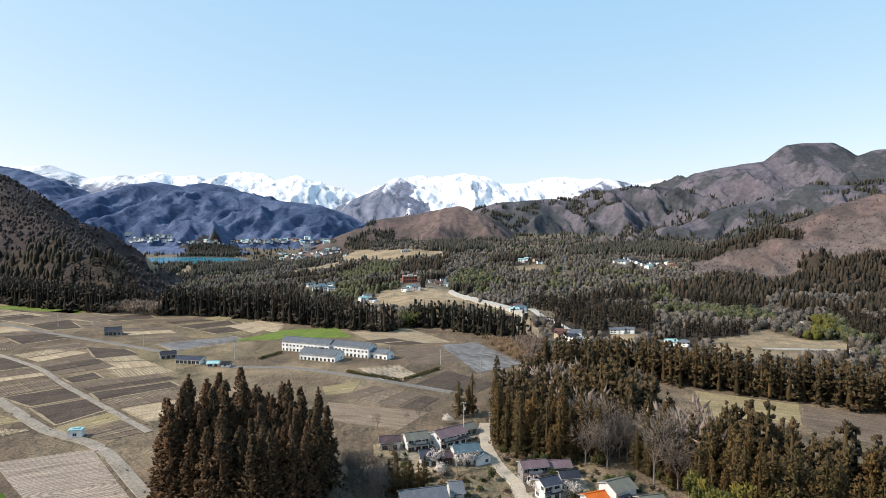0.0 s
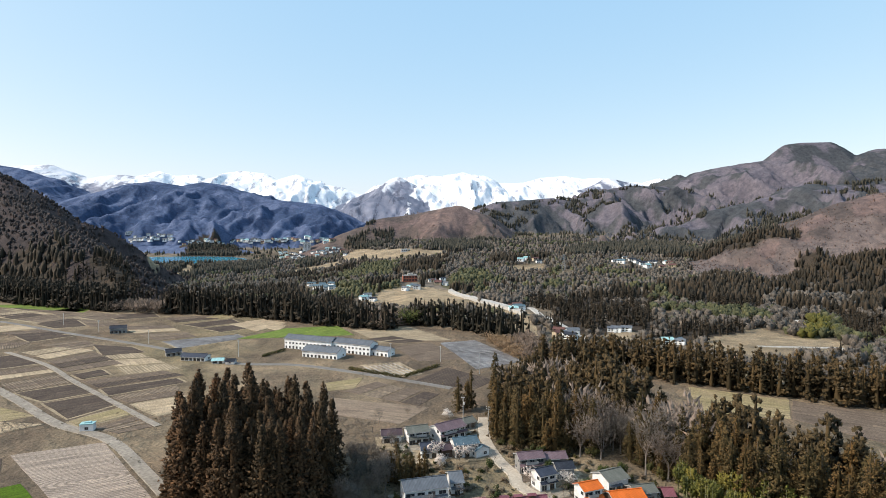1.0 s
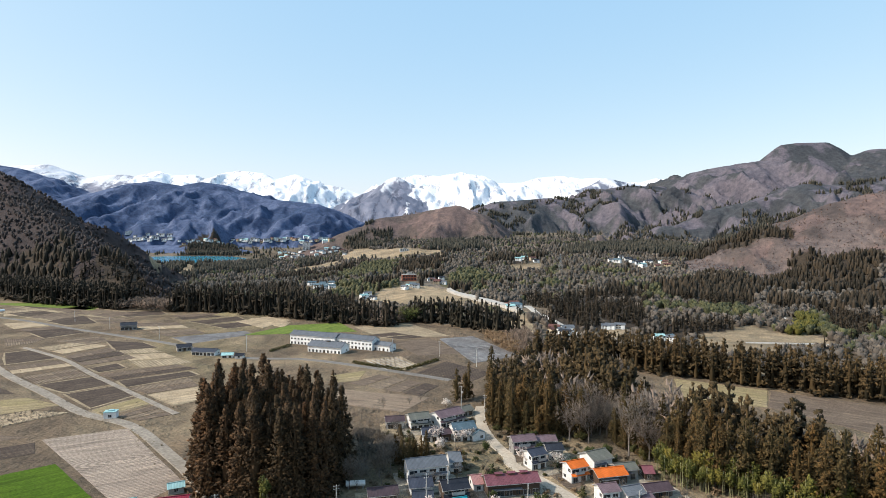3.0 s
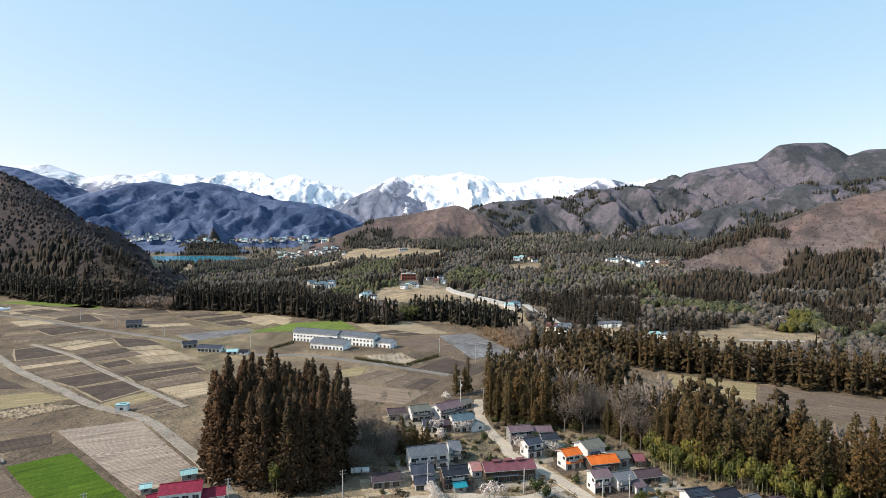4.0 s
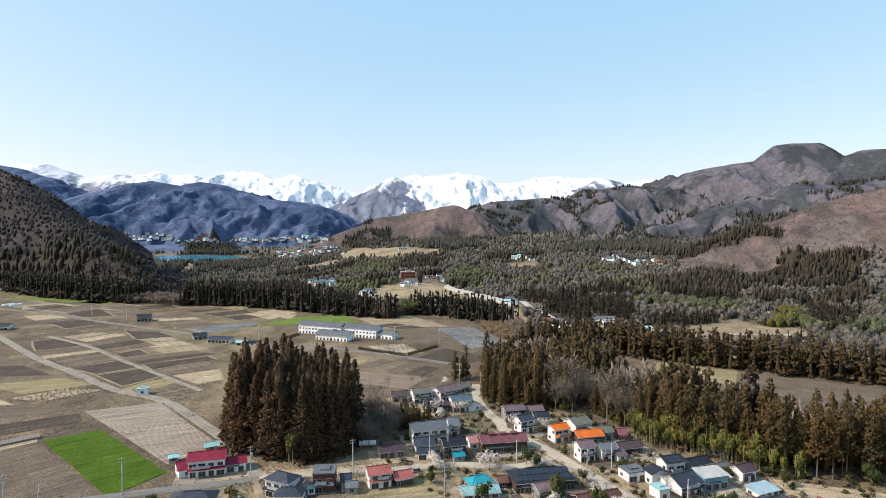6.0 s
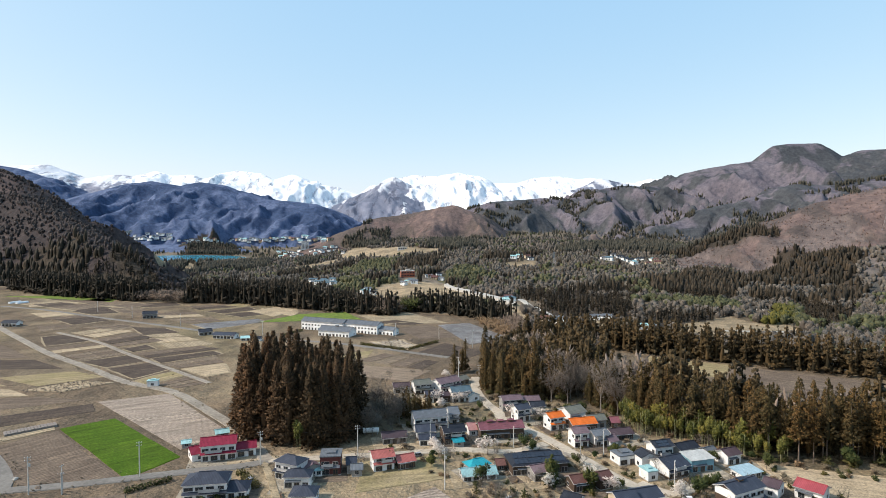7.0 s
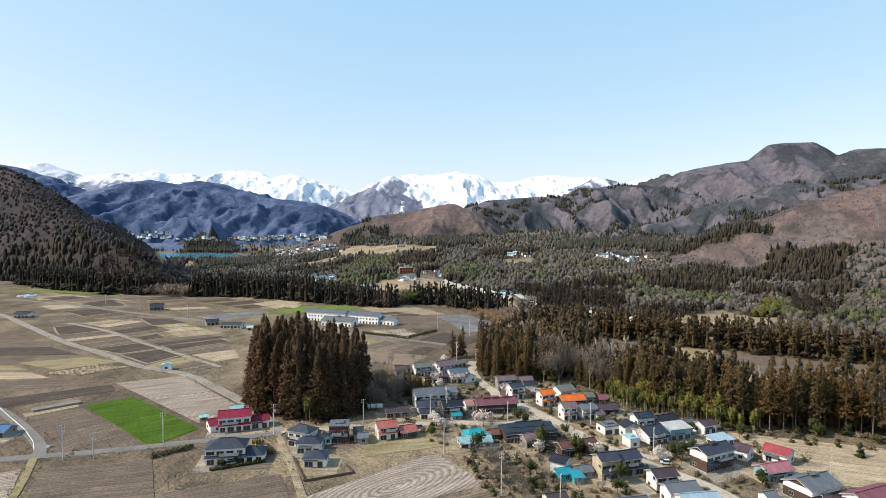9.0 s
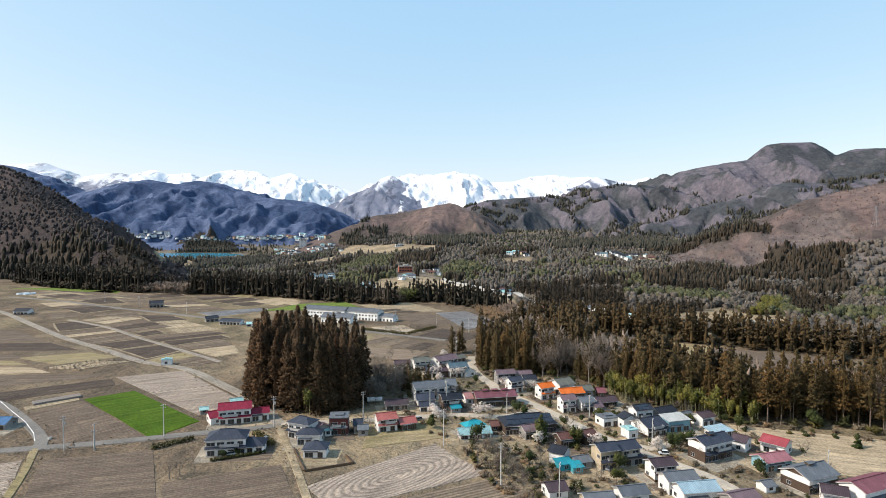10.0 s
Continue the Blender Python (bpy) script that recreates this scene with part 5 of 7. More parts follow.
cottage(0, -836, 3111, 35, 2.0)
cottage(3, -814, 3103, -35, 1.7)
cottage(3, -794, 3079, -18, 2.1)
cottage(0, -772, 3087, -26, 2.2)
cottage(4, -748, 3047, -2, 2.3)
cottage(4, -741, 3103, 27, 2.2)
cottage(4, -725, 3103, -33, 2.2)
cottage(0, -693, 3015, -10, 1.7)
cottage(3, -673, 3039, -8, 1.9)
cottage(3, -668, 3047, -30, 1.8)
cottage(1, -654, 3071, 13, 2.3)
cottage(4, -515, 2495, 21, 2.1)
cottage(1, -511, 2511, -28, 2.3)
cottage(3, -482, 2463, 35, 2.1)
cottage(1, -795, 2791, -22, 1.4)
cottage(4, -773, 2727, -3, 1.4)
cottage(4, -683, 2423, 34, 1.6)
cottage(2, -655, 2351, 21, 1.4)
cottage(1, -764, 2775, 1, 1.6)
cottage(3, -645, 2343, 36, 1.5)
cottage(4, -704, 2583, -37, 1.8)
cottage(3, -656, 2423, -35, 1.8)
cottage(0, -731, 2743, -13, 1.4)
cottage(2, -716, 2719, -23, 1.3)
cottage(2, -644, 2439, -19, 1.8)
cottage(0, -697, 2687, -25, 1.5)
cottage(2, -616, 2375, 17, 1.4)
cottage(2, -624, 2439, 2, 1.2)
cottage(4, -620, 2447, 22, 1.3)
cottage(2, -613, 2439, -31, 1.3)
cottage(2, -617, 2487, -28, 1.8)
cottage(2, -586, 2383, 17, 1.7)
cottage(2, -546, 2391, -27, 1.5)
cottage(4, -512, 2311, 27, 1.5)
cottage(2, -516, 2351, 32, 1.3)
cottage(1, -496, 2343, -18, 1.6)
cottage(0, -487, 2335, 31, 1.4)
cottage(4, -485, 2375, 13, 1.6)
cottage(2, -466, 2359, -18, 1.4)
cottage(4, -457, 2383, 29, 1.2)
cottage(2, -444, 2367, 9, 1.2)
cottage(2, -442, 2391, -9, 1.4)
cottage(3, -411, 2319, 17, 1.7)
cottage(0, -366, 2111, -21, 1.3)
cottage(1, -287, 1223, -26, 1.1)
cottage(1, -279, 1211, 10, 1.3)
cottage(1, -260, 1167, -22, 1.4)
cottage(1, -252, 1155, -19, 1.4)
cottage(1, -252, 1183, -3, 1.2)
cottage(1, -243, 1147, 9, 1.6)
cottage(1, -231, 1119, 23, 1.2)
cottage(1, -213, 1079, 21, 1.2)
cottage(1, -228, 1159, -27, 1.4)
cottage(4, -129, 903, 40, 1.2)
cottage(0, -126, 923, 24, 1.2)
cottage(2, -112, 887, -21, 1.0)
cottage(0, -68, 963, -37, 1.1)
cottage(4, -63, 987, -38, 0.8)
cottage(1, -55, 987, -30, 1.2)
cottage(0, -50, 979, 3, 1.2)
cottage(1, -28, 1055, 15, 0.9)
cottage(0, -25, 1055, 12, 1.0)
cottage(3, -23, 1055, 20, 1.0)
cottage(3, -15, 1027, -2, 1.1)
cottage(3, -14, 1031, -17, 1.2)
cottage(2, -7, 1075, 17, 1.0)
cottage(0, -2, 1027, -14, 1.0)
cottage(4, 182, 1427, -16, 1.5)
cottage(4, 199, 1447, -19, 1.4)
cottage(3, 217, 1427, 22, 1.4)
cottage(2, 220, 1391, 12, 1.3)
cottage(0, 399, 1387, 10, 1.2)
cottage(1, 409, 1367, -28, 1.6)
cottage(0, 460, 1511, 4, 1.2)
cottage(2, 455, 1435, -5, 1.5)
cottage(2, 455, 1395, 22, 1.5)
cottage(2, 453, 1347, 0, 1.5)
cottage(4, 446, 1299, 39, 1.6)
cottage(1, 485, 1395, 24, 1.1)
cottage(2, 493, 1391, -15, 1.4)
cottage(3, 472, 1279, 4, 1.2)
cottage(4, 519, 1387, 40, 1.2)
cottage(3, 526, 1379, -26, 1.2)
cottage(3, 500, 1295, -18, 1.4)
cottage(4, 85, 739, 5, 1.1)
cottage(1, 92, 755, 16, 1.1)
cottage(1, 96, 751, 24, 1.0)
cottage(3, 113, 579, 22, 1.1)
cottage(3, 117, 599, -29, 1.1)
cottage(1, 119, 575, 36, 0.8)
cottage(0, 121, 575, 17, 1.2)
cottage(2, 122, 567, -40, 1.1)
cottage(0, 129, 591, 3, 1.2)
cottage(0, 174, 607, -14, 0.9)
cottage(0, 179, 607, -22, 1.0)
cottage(0, 189, 607, -14, 1.0)
cottage(4, 209, 547, 0, 1.0)
cottage(1, 220, 547, 39, 0.9)
cottage(0, 220, 543, -28, 0.9)
cottage(3, 85, 763, 11, 0.8)
cottage(3, 93, 767, 4, 1.1)


def block(name, label, x, y, rot, L, W, H, wall, floors, cols):
    """A flat-roofed building with rows of windows."""
    z = float(land(x, y)[0])
    SITES.append((x, y, 2.5))
    ob = empty(name, x, y, z, rot)
    tagged(ob, label, "building")
    part("wall", boxed((-L / 2, L / 2, -W / 2, W / 2, -3, H)), wall, ob)
    part("roof", boxed((-L / 2 - 0.3, L / 2 + 0.3, -W / 2 - 0.3, W / 2 + 0.3, H, H + 0.6), (-L * 0.15, L * 0.2, -W * 0.2, W * 0.3, H + 0.6, H + 3.2)), "concrete", ob)
    for f in range(floors):
        for c in range(cols):
            xx, zz = (c - (cols - 1) / 2) * L / cols, (f + 0.55) * H / floors
            part("window", boxed((xx - L / cols * 0.33, xx + L / cols * 0.33, -W / 2 - 0.12, -W / 2 + 0.05, zz - H / floors * 0.24, zz + H / floors * 0.24)), "glass", ob)


block("hotel", "pale grey eight-storey hotel tower in the valley town", -593, 2487, 8, 30, 18, 34, "wall_white", 7, 5)
block("factory", "large white building above the lake", -1702, 3151, 25, 44, 14, 13, "wall_white", 2, 6)
block("warehouse", "orange-red clad building in the valley", -67, 1063, 10, 26, 14, 11, "wall_rust", 2, 5)
block("warehouse", "white warehouse on the terrace", -122, 1735, 10, 26, 12, 7, "wall_white", 1, 4)


def pylon(x, y, h, rot):
    """A lattice transmission tower."""
    z = float(land(x, y)[0])
    SITES.append((x, y, 1.5))
    ob = empty("transmission_tower", x, y, z, rot)
    tagged(ob, "grey steel lattice transmission tower on a wooded slope", "tower", "transmission towers")
    w = lambda t: h * (0.11 * (1 - t) ** 1.4 + 0.018)
    for sx in (-1, 1):
        for sy in (-1, 1):
            bm = bmesh.new()
            for i in range(6):
                a, b_ = i / 6, (i + 1) / 6
                tube(bm, (sx * w(a), sy * w(a), a * h - (1 if i == 0 else 0)), (sx * w(b_), sy * w(b_), b_ * h), 0.22, 0.2, 4)
            part("leg", bm, "steel", ob)
    bm = bmesh.new()
    for i in range(8):
        a, b_ = i / 8, (i + 1) / 8
        for s in (-1, 1):
            tube(bm, (-w(a), s * w(a), a * h), (w(b_), s * w(b_), b_ * h), 0.12, 0.12, 3)
            tube(bm, (w(a), s * w(a), a * h), (-w(b_), s * w(b_), b_ * h), 0.12, 0.12, 3)
    part("lattice", bm, "steel", ob)
    for t in (0.72, 0.84, 0.95):
        bm = bmesh.new()
        r = h * (0.15 - 0.06 * (t - 0.72) / 0.23)
        for k in (-0.4, 0.4):
            tube(bm, (-r, 0, t * h), (r, 0, t * h + k * 0.01), 0.18, 0.18, 4)
            tube(bm, (-r, 0, t * h), (0, 0, t * h + 1.8), 0.14, 0.14, 4)
            tube(bm, (r, 0, t * h), (0, 0, t * h + 1.8), 0.14, 0.14, 4)
        part("crossarm", bm, "steel", ob)


pylon(973, 1219, 46, 20)
pylon(247, 1231, 34, 10)


def valley_road(label, mat, width, *pts):
    """A road that follows the valley's ground, on a low bank."""
    verts, faces, n = [], [], 0
    for (ax, ay), (bx, by) in zip(pts[:-1], pts[1:]):
        m = max(2, int(math.hypot(bx - ax, by - ay) / 8))
        t = Vector((bx - ax, by - ay)).normalized()
        for i in range(m):
            x, y = ax + (bx - ax) * i / m, ay + (by - ay) * i / m
            z = float(land(x, y)[0]) + 0.9
            SITES.append((x, y, -0.6))
            for o, h in ((-0.9, -2.2), (-0.5, 0), (0.5, 0), (0.9, -2.2)):
                verts.append((x + t.y * o * width, y - t.x * o * width, z + h))
            if n:
                k = n * 4
                faces += [[k - 4 + j, k - 3 + j, k + 1 + j, k + j] for j in range(3)]
            n += 1
    tagged(raw("road", verts, faces, mat), label, "road", kind="structure")


valley_road("pale concrete road through the valley", "concrete", 7, (110, 763), (125, 663), (137, 571), (164, 547), (185, 531), (191, 495))
valley_road("pale road with white rail across the clearing", "concrete", 2.4, (284, 527), (317, 523), (355, 519), (348, 495))
valley_road("pale road climbing through bare woods", "concrete", 5, (386, 691), (407, 671), (402, 643), (423, 619))


# ---- trees ----
rng = np.random.default_rng(7)


def tufts(pos, out, size, slim=0.5):
    """Leaf tufts: a four-sided spike at each place, pointing along out."""
    n = len(pos)
    out = out / np.linalg.norm(out, axis=1, keepdims=True)
    ref = rng.normal(size=(n, 3))
    a = np.cross(out, ref)
    a /= np.linalg.norm(a, axis=1, keepdims=True)
    b_ = np.cross(out, a)
    s = np.asarray(size).reshape(-1, 1)
    back = pos - out * s * 0.35
    v = np.stack([pos + out * s, back + a * s * slim, back - a * s * slim * 0.5 + b_ * s * slim * 0.87, back - a * s * slim * 0.5 - b_ * s * slim * 0.87], 1)
    base = np.arange(n)[:, None] * 4
    f = np.concatenate([base + np.array(t) for t in ((0, 1, 2), (0, 2, 3), (0, 3, 1))], 0)
    return v.reshape(-1, 3), f


def cedar_crown(h, r, n, low=0.12, power=0.75, size=1.0, lump=0.3, k=7):
    """Boughs hung with foliage clumps over a rounded cone, round a dense uneven core."""
    m = max(5, n // 8)
    bu, ba = 1 - rng.random(m) ** 0.9, rng.random(m) * 2 * np.pi
    bl = 1 + lump * rng.uniform(-1, 0.8, m)
    i = rng.integers(0, m, n)
    u = np.clip(bu[i] + rng.normal(0, 0.014, n), 0, 0.99)
    ang = ba[i] + rng.normal(0, 0.26, n)
    out_r = rng.random(n) ** 0.6
    env = r * (1 - u) ** power * bl[i] + 0.008 * h
    rad = env * (0.3 + 0.66 * out_r)
    z = h * (low + (1 - low) * u) - 0.28 * env * (out_r - 0.4)
    pos = np.stack([rad * np.cos(ang), rad * np.sin(ang), z], 1)
    out = np.stack([np.cos(ang), np.sin(ang), rng.uniform(-0.5, 0.5, n) + 1.5 * u ** 2], 1) + rng.normal(0, 0.55, (n, 3))
    sz = size * (0.55 + 0.6 * rng.random(n)) * (0.62 + 0.46 * (1 - u))
    v, f = tufts(pos, out, sz, 0.6)
    ws = (0.0, 0.1, 0.3, 0.55, 0.78, 0.93)
    cv = []
    for w in ws:
        q = r * (1 - w) ** power * (0.24 if w == 0 else 0.36 - 0.2 * w)
        for j in range(k):
            c, d = 2 * np.pi * (j + 3 * w) / k, q * rng.uniform(0.75, 1.2)
            cv.append((d * np.cos(c), d * np.sin(c), h * (low + (1 - low) * w) + h * 0.02 * rng.normal()))
    cf = []
    for j in range(len(ws) - 1):
        for i in range(k):
            p, q = j * k + i, j * k + (i + 1) % k
            cf += [(p, q, q + k), (p, q + k, p + k)]
    return np.vstack([v, cv]), np.vstack([f, np.array(cf) + len(v)])


def far_cone(k=5, tip=4):
    """A conifer seen from afar: an uneven cone with a few boughs standing out."""
    cv = []
    for w, q in ((0.02, 0.15), (0.3, 0.2), (0.65, 0.13)):
        for j in range(k):
            c, d = 2 * np.pi * (j + w) / k, q * rng.uniform(0.7, 1.25)
            cv.append((d * np.cos(c), d * np.sin(c), w + 0.04 * rng.normal()))
    cv.append((0.02 * rng.normal(), 0.02 * rng.normal(), 1.0))
    cf = []
    for j in range(2):
        for i in range(k):
            p, q = j * k + i, j * k + (i + 1) % k
            cf += [(p, q, q + k), (p, q + k, p + k)]
    cf += [(2 * k + i, 2 * k + (i + 1) % k, 3 * k) for i in range(k)]
    a, u = rng.random(tip) * 6.283, rng.uniform(0.25, 0.8, tip)
    rad = 0.17 * (1 - u) ** 0.6
    v, f = tufts(np.stack([rad * np.cos(a), rad * np.sin(a), u], 1), np.stack([np.cos(a), np.sin(a), u], 1), np.full(tip, 0.09), 0.6)
    return np.vstack([cv, v]), np.vstack([np.array(cf), f + len(cv)])


def far_dome(tip=5):
    """A broad leafless crown seen from afar: an uneven dome with twigs breaking its outline."""
    cv, k = [], 5
    for w, q in ((0.0, 0.14), (0.4, 0.36), (0.72, 0.26)):
        for j in range(k):
            c, d = 2 * np.pi * (j + w) / k, q * rng.uniform(0.65, 1.2)
            cv.append((d * np.cos(c), d * np.sin(c), w + 0.07 * rng.normal()))
    cv.append((0.1 * rng.normal(), 0.1 * rng.normal(), 0.88))
    cf = []
    for j in range(2):
        for i in range(k):
            p, q = j * k + i, j * k + (i + 1) % k
            cf += [(p, q, q + k), (p, q + k, p + k)]
    cf += [(2 * k + i, 2 * k + (i + 1) % k, 3 * k) for i in range(k)]
    d = rng.normal(size=(tip, 3))
    d[:, 2] = np.abs(d[:, 2])
    d /= np.linalg.norm(d, axis=1, keepdims=True)
    v, f = tufts(d * (0.36, 0.36, 0.45) + (0, 0, 0.4), d + (0, 0, 0.5), rng.uniform(0.14, 0.26, tip), 0.38)
    return np.vstack([cv, v]), np.vstack([np.array(cf), f + len(cv)])


def trunk_mesh(h, r, n=8, lean=0.02):
    v, f = [], []
    levels = 5
    for j in range(levels + 1):
        t = j / levels
        rr = r * (1.25 - 0.25 * min(1, t * 8)) * (1 - 0.85 * t)
        for i in range(n):
            v.append((rr * math.cos(2 * math.pi * i / n) + lean * h * t * t, rr * math.sin(2 * math.pi * i / n), h * t - (0.4 if j == 0 else 0)))
    for j in range(levels):
        for i in range(n):
            f.append([j * n + i, j * n + (i + 1) % n, (j + 1) * n + (i + 1) % n, (j + 1) * n + i])
    return v, f


def make_cedar(h, r, n, low, label, name="cedar_tree", leaf="cedar_leaf", **kw):
    ob = empty(name, 0, 0)
    raw("trunk", *trunk_mesh(h * 0.96, 0.006 * h + 0.06), "bark", ob, "straight brown trunk")
    raw("crown", *cedar_crown(h, r, n, low, **kw), leaf, ob)
    return tagged(ob, label, "tree", "cedar trees")


def branches(h, spread, levels=4, first=5, r0=0.22, thin=0.02, seed=0):
    """Bare limbs: forked three-sided tapering rods."""
    rr = random.Random(seed)
    v, f = [], []

    def rod(a, b_, ra, rb):
        d = (b_ - a).normalized()
        s = d.cross(Vector((0.3, 0.5, 0.8))).normalized()
        t = d.cross(s)
        k = len(v)
        for p, r in ((a, ra), (b_, rb)):
            for q in range(3):
                c = 2 * math.pi * q / 3
                v.append(tuple(p + s * r * math.cos(c) + t * r * math.sin(c)))
        for q in range(3):
            f.append((k + q, k + (q + 1) % 3, k + 3 + (q + 1) % 3))
            f.append((k + q, k + 3 + (q + 1) % 3, k + 3 + q))

    def grow(p, d, length, r, lev):
        q = p + d * length
        rod(p, q, r, r * 0.62)
        if lev == 0:
            return
        for _ in range(rr.choice((3, 3, 4)) if lev > 1 else 3):
            w = Vector((rr.uniform(-1, 1), rr.uniform(-1, 1), rr.uniform(-0.2, 0.9))) * spread
            st = p + d * length * rr.uniform(0.45, 1.0)
            grow(st, (d + w).normalized(), length * rr.uniform(0.55, 0.85), max(thin, r * 0.55), lev - 1)

    base = Vector((0, 0, -0.3))
    rod(base, Vector((0, 0, h * 0.3)), r0 * 1.2, r0 * 0.9)
    for i in range(first):
        a = 2 * math.pi * i / first + rr.uniform(-0.4, 0.4)
        grow(Vector((0, 0, h * rr.uniform(0.16, 0.3))), Vector((math.cos(a) * spread, math.sin(a) * spread, 1.0)).normalized(), h * 0.27, r0 * 0.55, levels - 1)
    return np.array(v), np.array(f)


def round_crown(h, r, n, low, size, flat=1.0, slim=0.5, up=0.35):
    """Tufts over lumps of a broad crown."""
    k = 7
    cen = np.stack([rng.normal(0, r * 0.42, k), rng.normal(0, r * 0.42, k), h * (low + (1 - low) * rng.uniform(0.25, 0.75, k))], 1)
    d = rng.normal(size=(n, 3))
    d /= np.linalg.norm(d, axis=1, keepdims=True)
    c = cen[rng.integers(0, k, n)]
    rad = r * rng.uniform(0.35, 0.62, n)[:, None]
    pos = c + d * rad * np.array((1, 1, flat * (1 - low) * h / (2.2 * r)))
    pos[:, 2] = np.maximum(pos[:, 2], 0.15)
    return tufts(pos, d + np.array((0, 0, up)), size * rng.uniform(0.6, 1.3, n), slim)


def make_bare(h, seed, label, mat="bark_pale", name="bare_tree", **kw):
    ob = empty(name, 0, 0)
    raw("trunk", *trunk_mesh(h * 0.32, 0.014 * h + 0.05), mat, ob)
    v, f = branches(h, kw.pop("spread", 0.55), seed=seed, r0=0.012 * h, thin=0.034, **kw)
    tv, tf = round_crown(h, h * 0.36, int(32 * h), 0.28, 0.066 * h, slim=0.075, up=0.4)
    raw("crown", np.vstack([v, tv]), np.vstack([f, tf + len(v)]), "twig_tan" if mat == "bark_pale" else "twig_far", ob, "leafless branches with a haze of fine twigs")
    return tagged(ob, label, "tree", "bare trees")


def make_leafy(h, r, n, low, size, mat, label, name, group, trunk=True):
    ob = empty(name, 0, 0)
    if trunk:
        raw("trunk", *trunk_mesh(h * 0.6, 0.02 * h + 0.03, 6), "bark", ob)
    raw("crown", *round_crown(h, r, n, low, size), mat, ob)
    return tagged(ob, label, name.replace("_", " "), group)


CEDARS = [make_cedar(33 + 2 * i, 5.4 + 0.6 * (i % 3), 1700, 0.03, "tall dark brown-green cedar in a dense grove on the plain", size=1.0, power=0.72, lump=0.42, leaf="grove_leaf", k=9) for i in range(4)]
EDGE_CEDARS = [make_cedar(24 + 2 * i, 3.3 + 0.4 * (i % 2), 720, 0.34, "cedar with bare trunk and rusty green crown at the wood's edge", size=0.7, power=0.5, lump=0.34) for i in range(3)]
WOOD_CEDARS = [make_cedar(19.5 + 2.2 * i, 3.7 + 0.45 * (i % 3), 760, 0.06, "rusty brown-green cedar in the village wood", size=0.74, power=0.62, lump=0.34) for i in range(4)]
BARES = [make_bare(14 + 1.5 * i, i, "tall leafless deciduous tree with pale grey branches", levels=4, first=4) for i in range(4)]
# bark and twigs a tone darker than BARES, standing in for the grove's shadow
SHADY_BARES = [make_bare(11 + 2 * i, 60 + i, "leafless brown tree beside the dark grove", mat="bark", levels=3, first=4) for i in range(2)]
SMALL_BARES = [make_bare(5.5 + i, 20 + i, "small leafless fruit tree with spreading branches", spread=0.85, name="fruit_tree", levels=3, first=4) for i in range(3)]
BLOSSOMS = [make_leafy(5.0 + i, 2.6 + 0.3 * i, 520, 0.25, 0.3, "blossom", "plum tree in white blossom beside the houses", "plum_tree", "plum trees") for i in range(2)]
BAMBOOS = [make_leafy(9 + i, 1.5, 280, 0.3, 0.55, "bamboo_leaf", "yellow-green bamboo clump with pale culms at the wood's edge", "bamboo", "bamboo clumps", False) for i in range(3)]
for i, ob in enumerate(BAMBOOS):
    for j in range(4):
        bm = bmesh.new()
        c, q = rnd.uniform(0, 6.283), rnd.uniform(0.2, 1.3)
        foot = Vector((q * math.cos(c), q * math.sin(c), -0.2))
        tube(bm, foot, foot + Vector((rnd.uniform(-0.4, 0.4), rnd.uniform(-0.4, 0.4), 8.2 + i)), 0.08, 0.05, 4)
        part("culm", bm, "bamboo_culm", ob, "pale green bamboo culm")
SHRUBS = [make_leafy(1.6 + 0.5 * i, 1.1 + 0.2 * i, 80, 0.0, 0.46, "shrub_leaf", "rounded evergreen garden shrub", "shrub", "garden shrubs", False) for i in range(3)]
DRY_SHRUBS = [make_leafy(1.3 + 0.5 * i, 1.3, 80, 0.0, 0.44, "dry_shrub", "dry brown leafless bush", "bush", "dry bushes", False) for i in range(2)]
PINES = [make_leafy(6 + 1.5 * i, 2.3, 420, 0.2, 0.55, "pine_leaf", "dark green garden pine beside the houses", "pine_tree", "garden pines") for i in range(2)]
GARDEN_FIRS = [make_cedar(7, 2.0, 420, 0.05, "young green conifer standing alone", size=0.7, leaf="pine_leaf", name="fir_tree")]
used = set()


def plant(kinds, x, y, s=1.0, rot=None):
    """Sets a tree of one of these kinds; the first of each kind is the one that was built."""
    src = rnd.choice(kinds)
    rot = rnd.uniform(0, 360) if rot is None else rot
    m = pose(x, y, float(land(x, y)[0]) - 0.05, 0, 0, rot)
    s = s * rnd.uniform(0.88, 1.12)
    if src.name in used:
        ob = copy_thing(src, m)
    else:
        used.add(src.name)
        ob = src
        ob.matrix_basis = m
    ob.scale = (s, s, s * rnd.uniform(0.94, 1.06))
    return ob


def inside(poly, x, y):
    hit = False
    for (x0, y0), (x1, y1) in zip(poly, poly[1:] + poly[:1]):
        if (y0 > y) != (y1 > y) and x < (x1 - x0) * (y - y0) / (y1 - y0) + x0:
            hit = not hit
    return hit


def scatter(poly, gap, seed):
    """Loosely even places within a polygon."""
    rr = random.Random(seed)
    xs, ys = [p[0] for p in poly], [p[1] for p in poly]
    out = []
    yy = min(ys)
    row = 0
    while yy < max(ys):
        xx = min(xs) + (gap / 2 if row % 2 else 0)
        while xx < max(xs):
            px, py = xx + rr.uniform(-0.36, 0.36) * gap, yy + rr.uniform(-0.36, 0.36) * gap
            if inside(poly, px, py):
                out.append((px, py))
            xx += gap
        yy += gap * 0.87
        row += 1
    return out


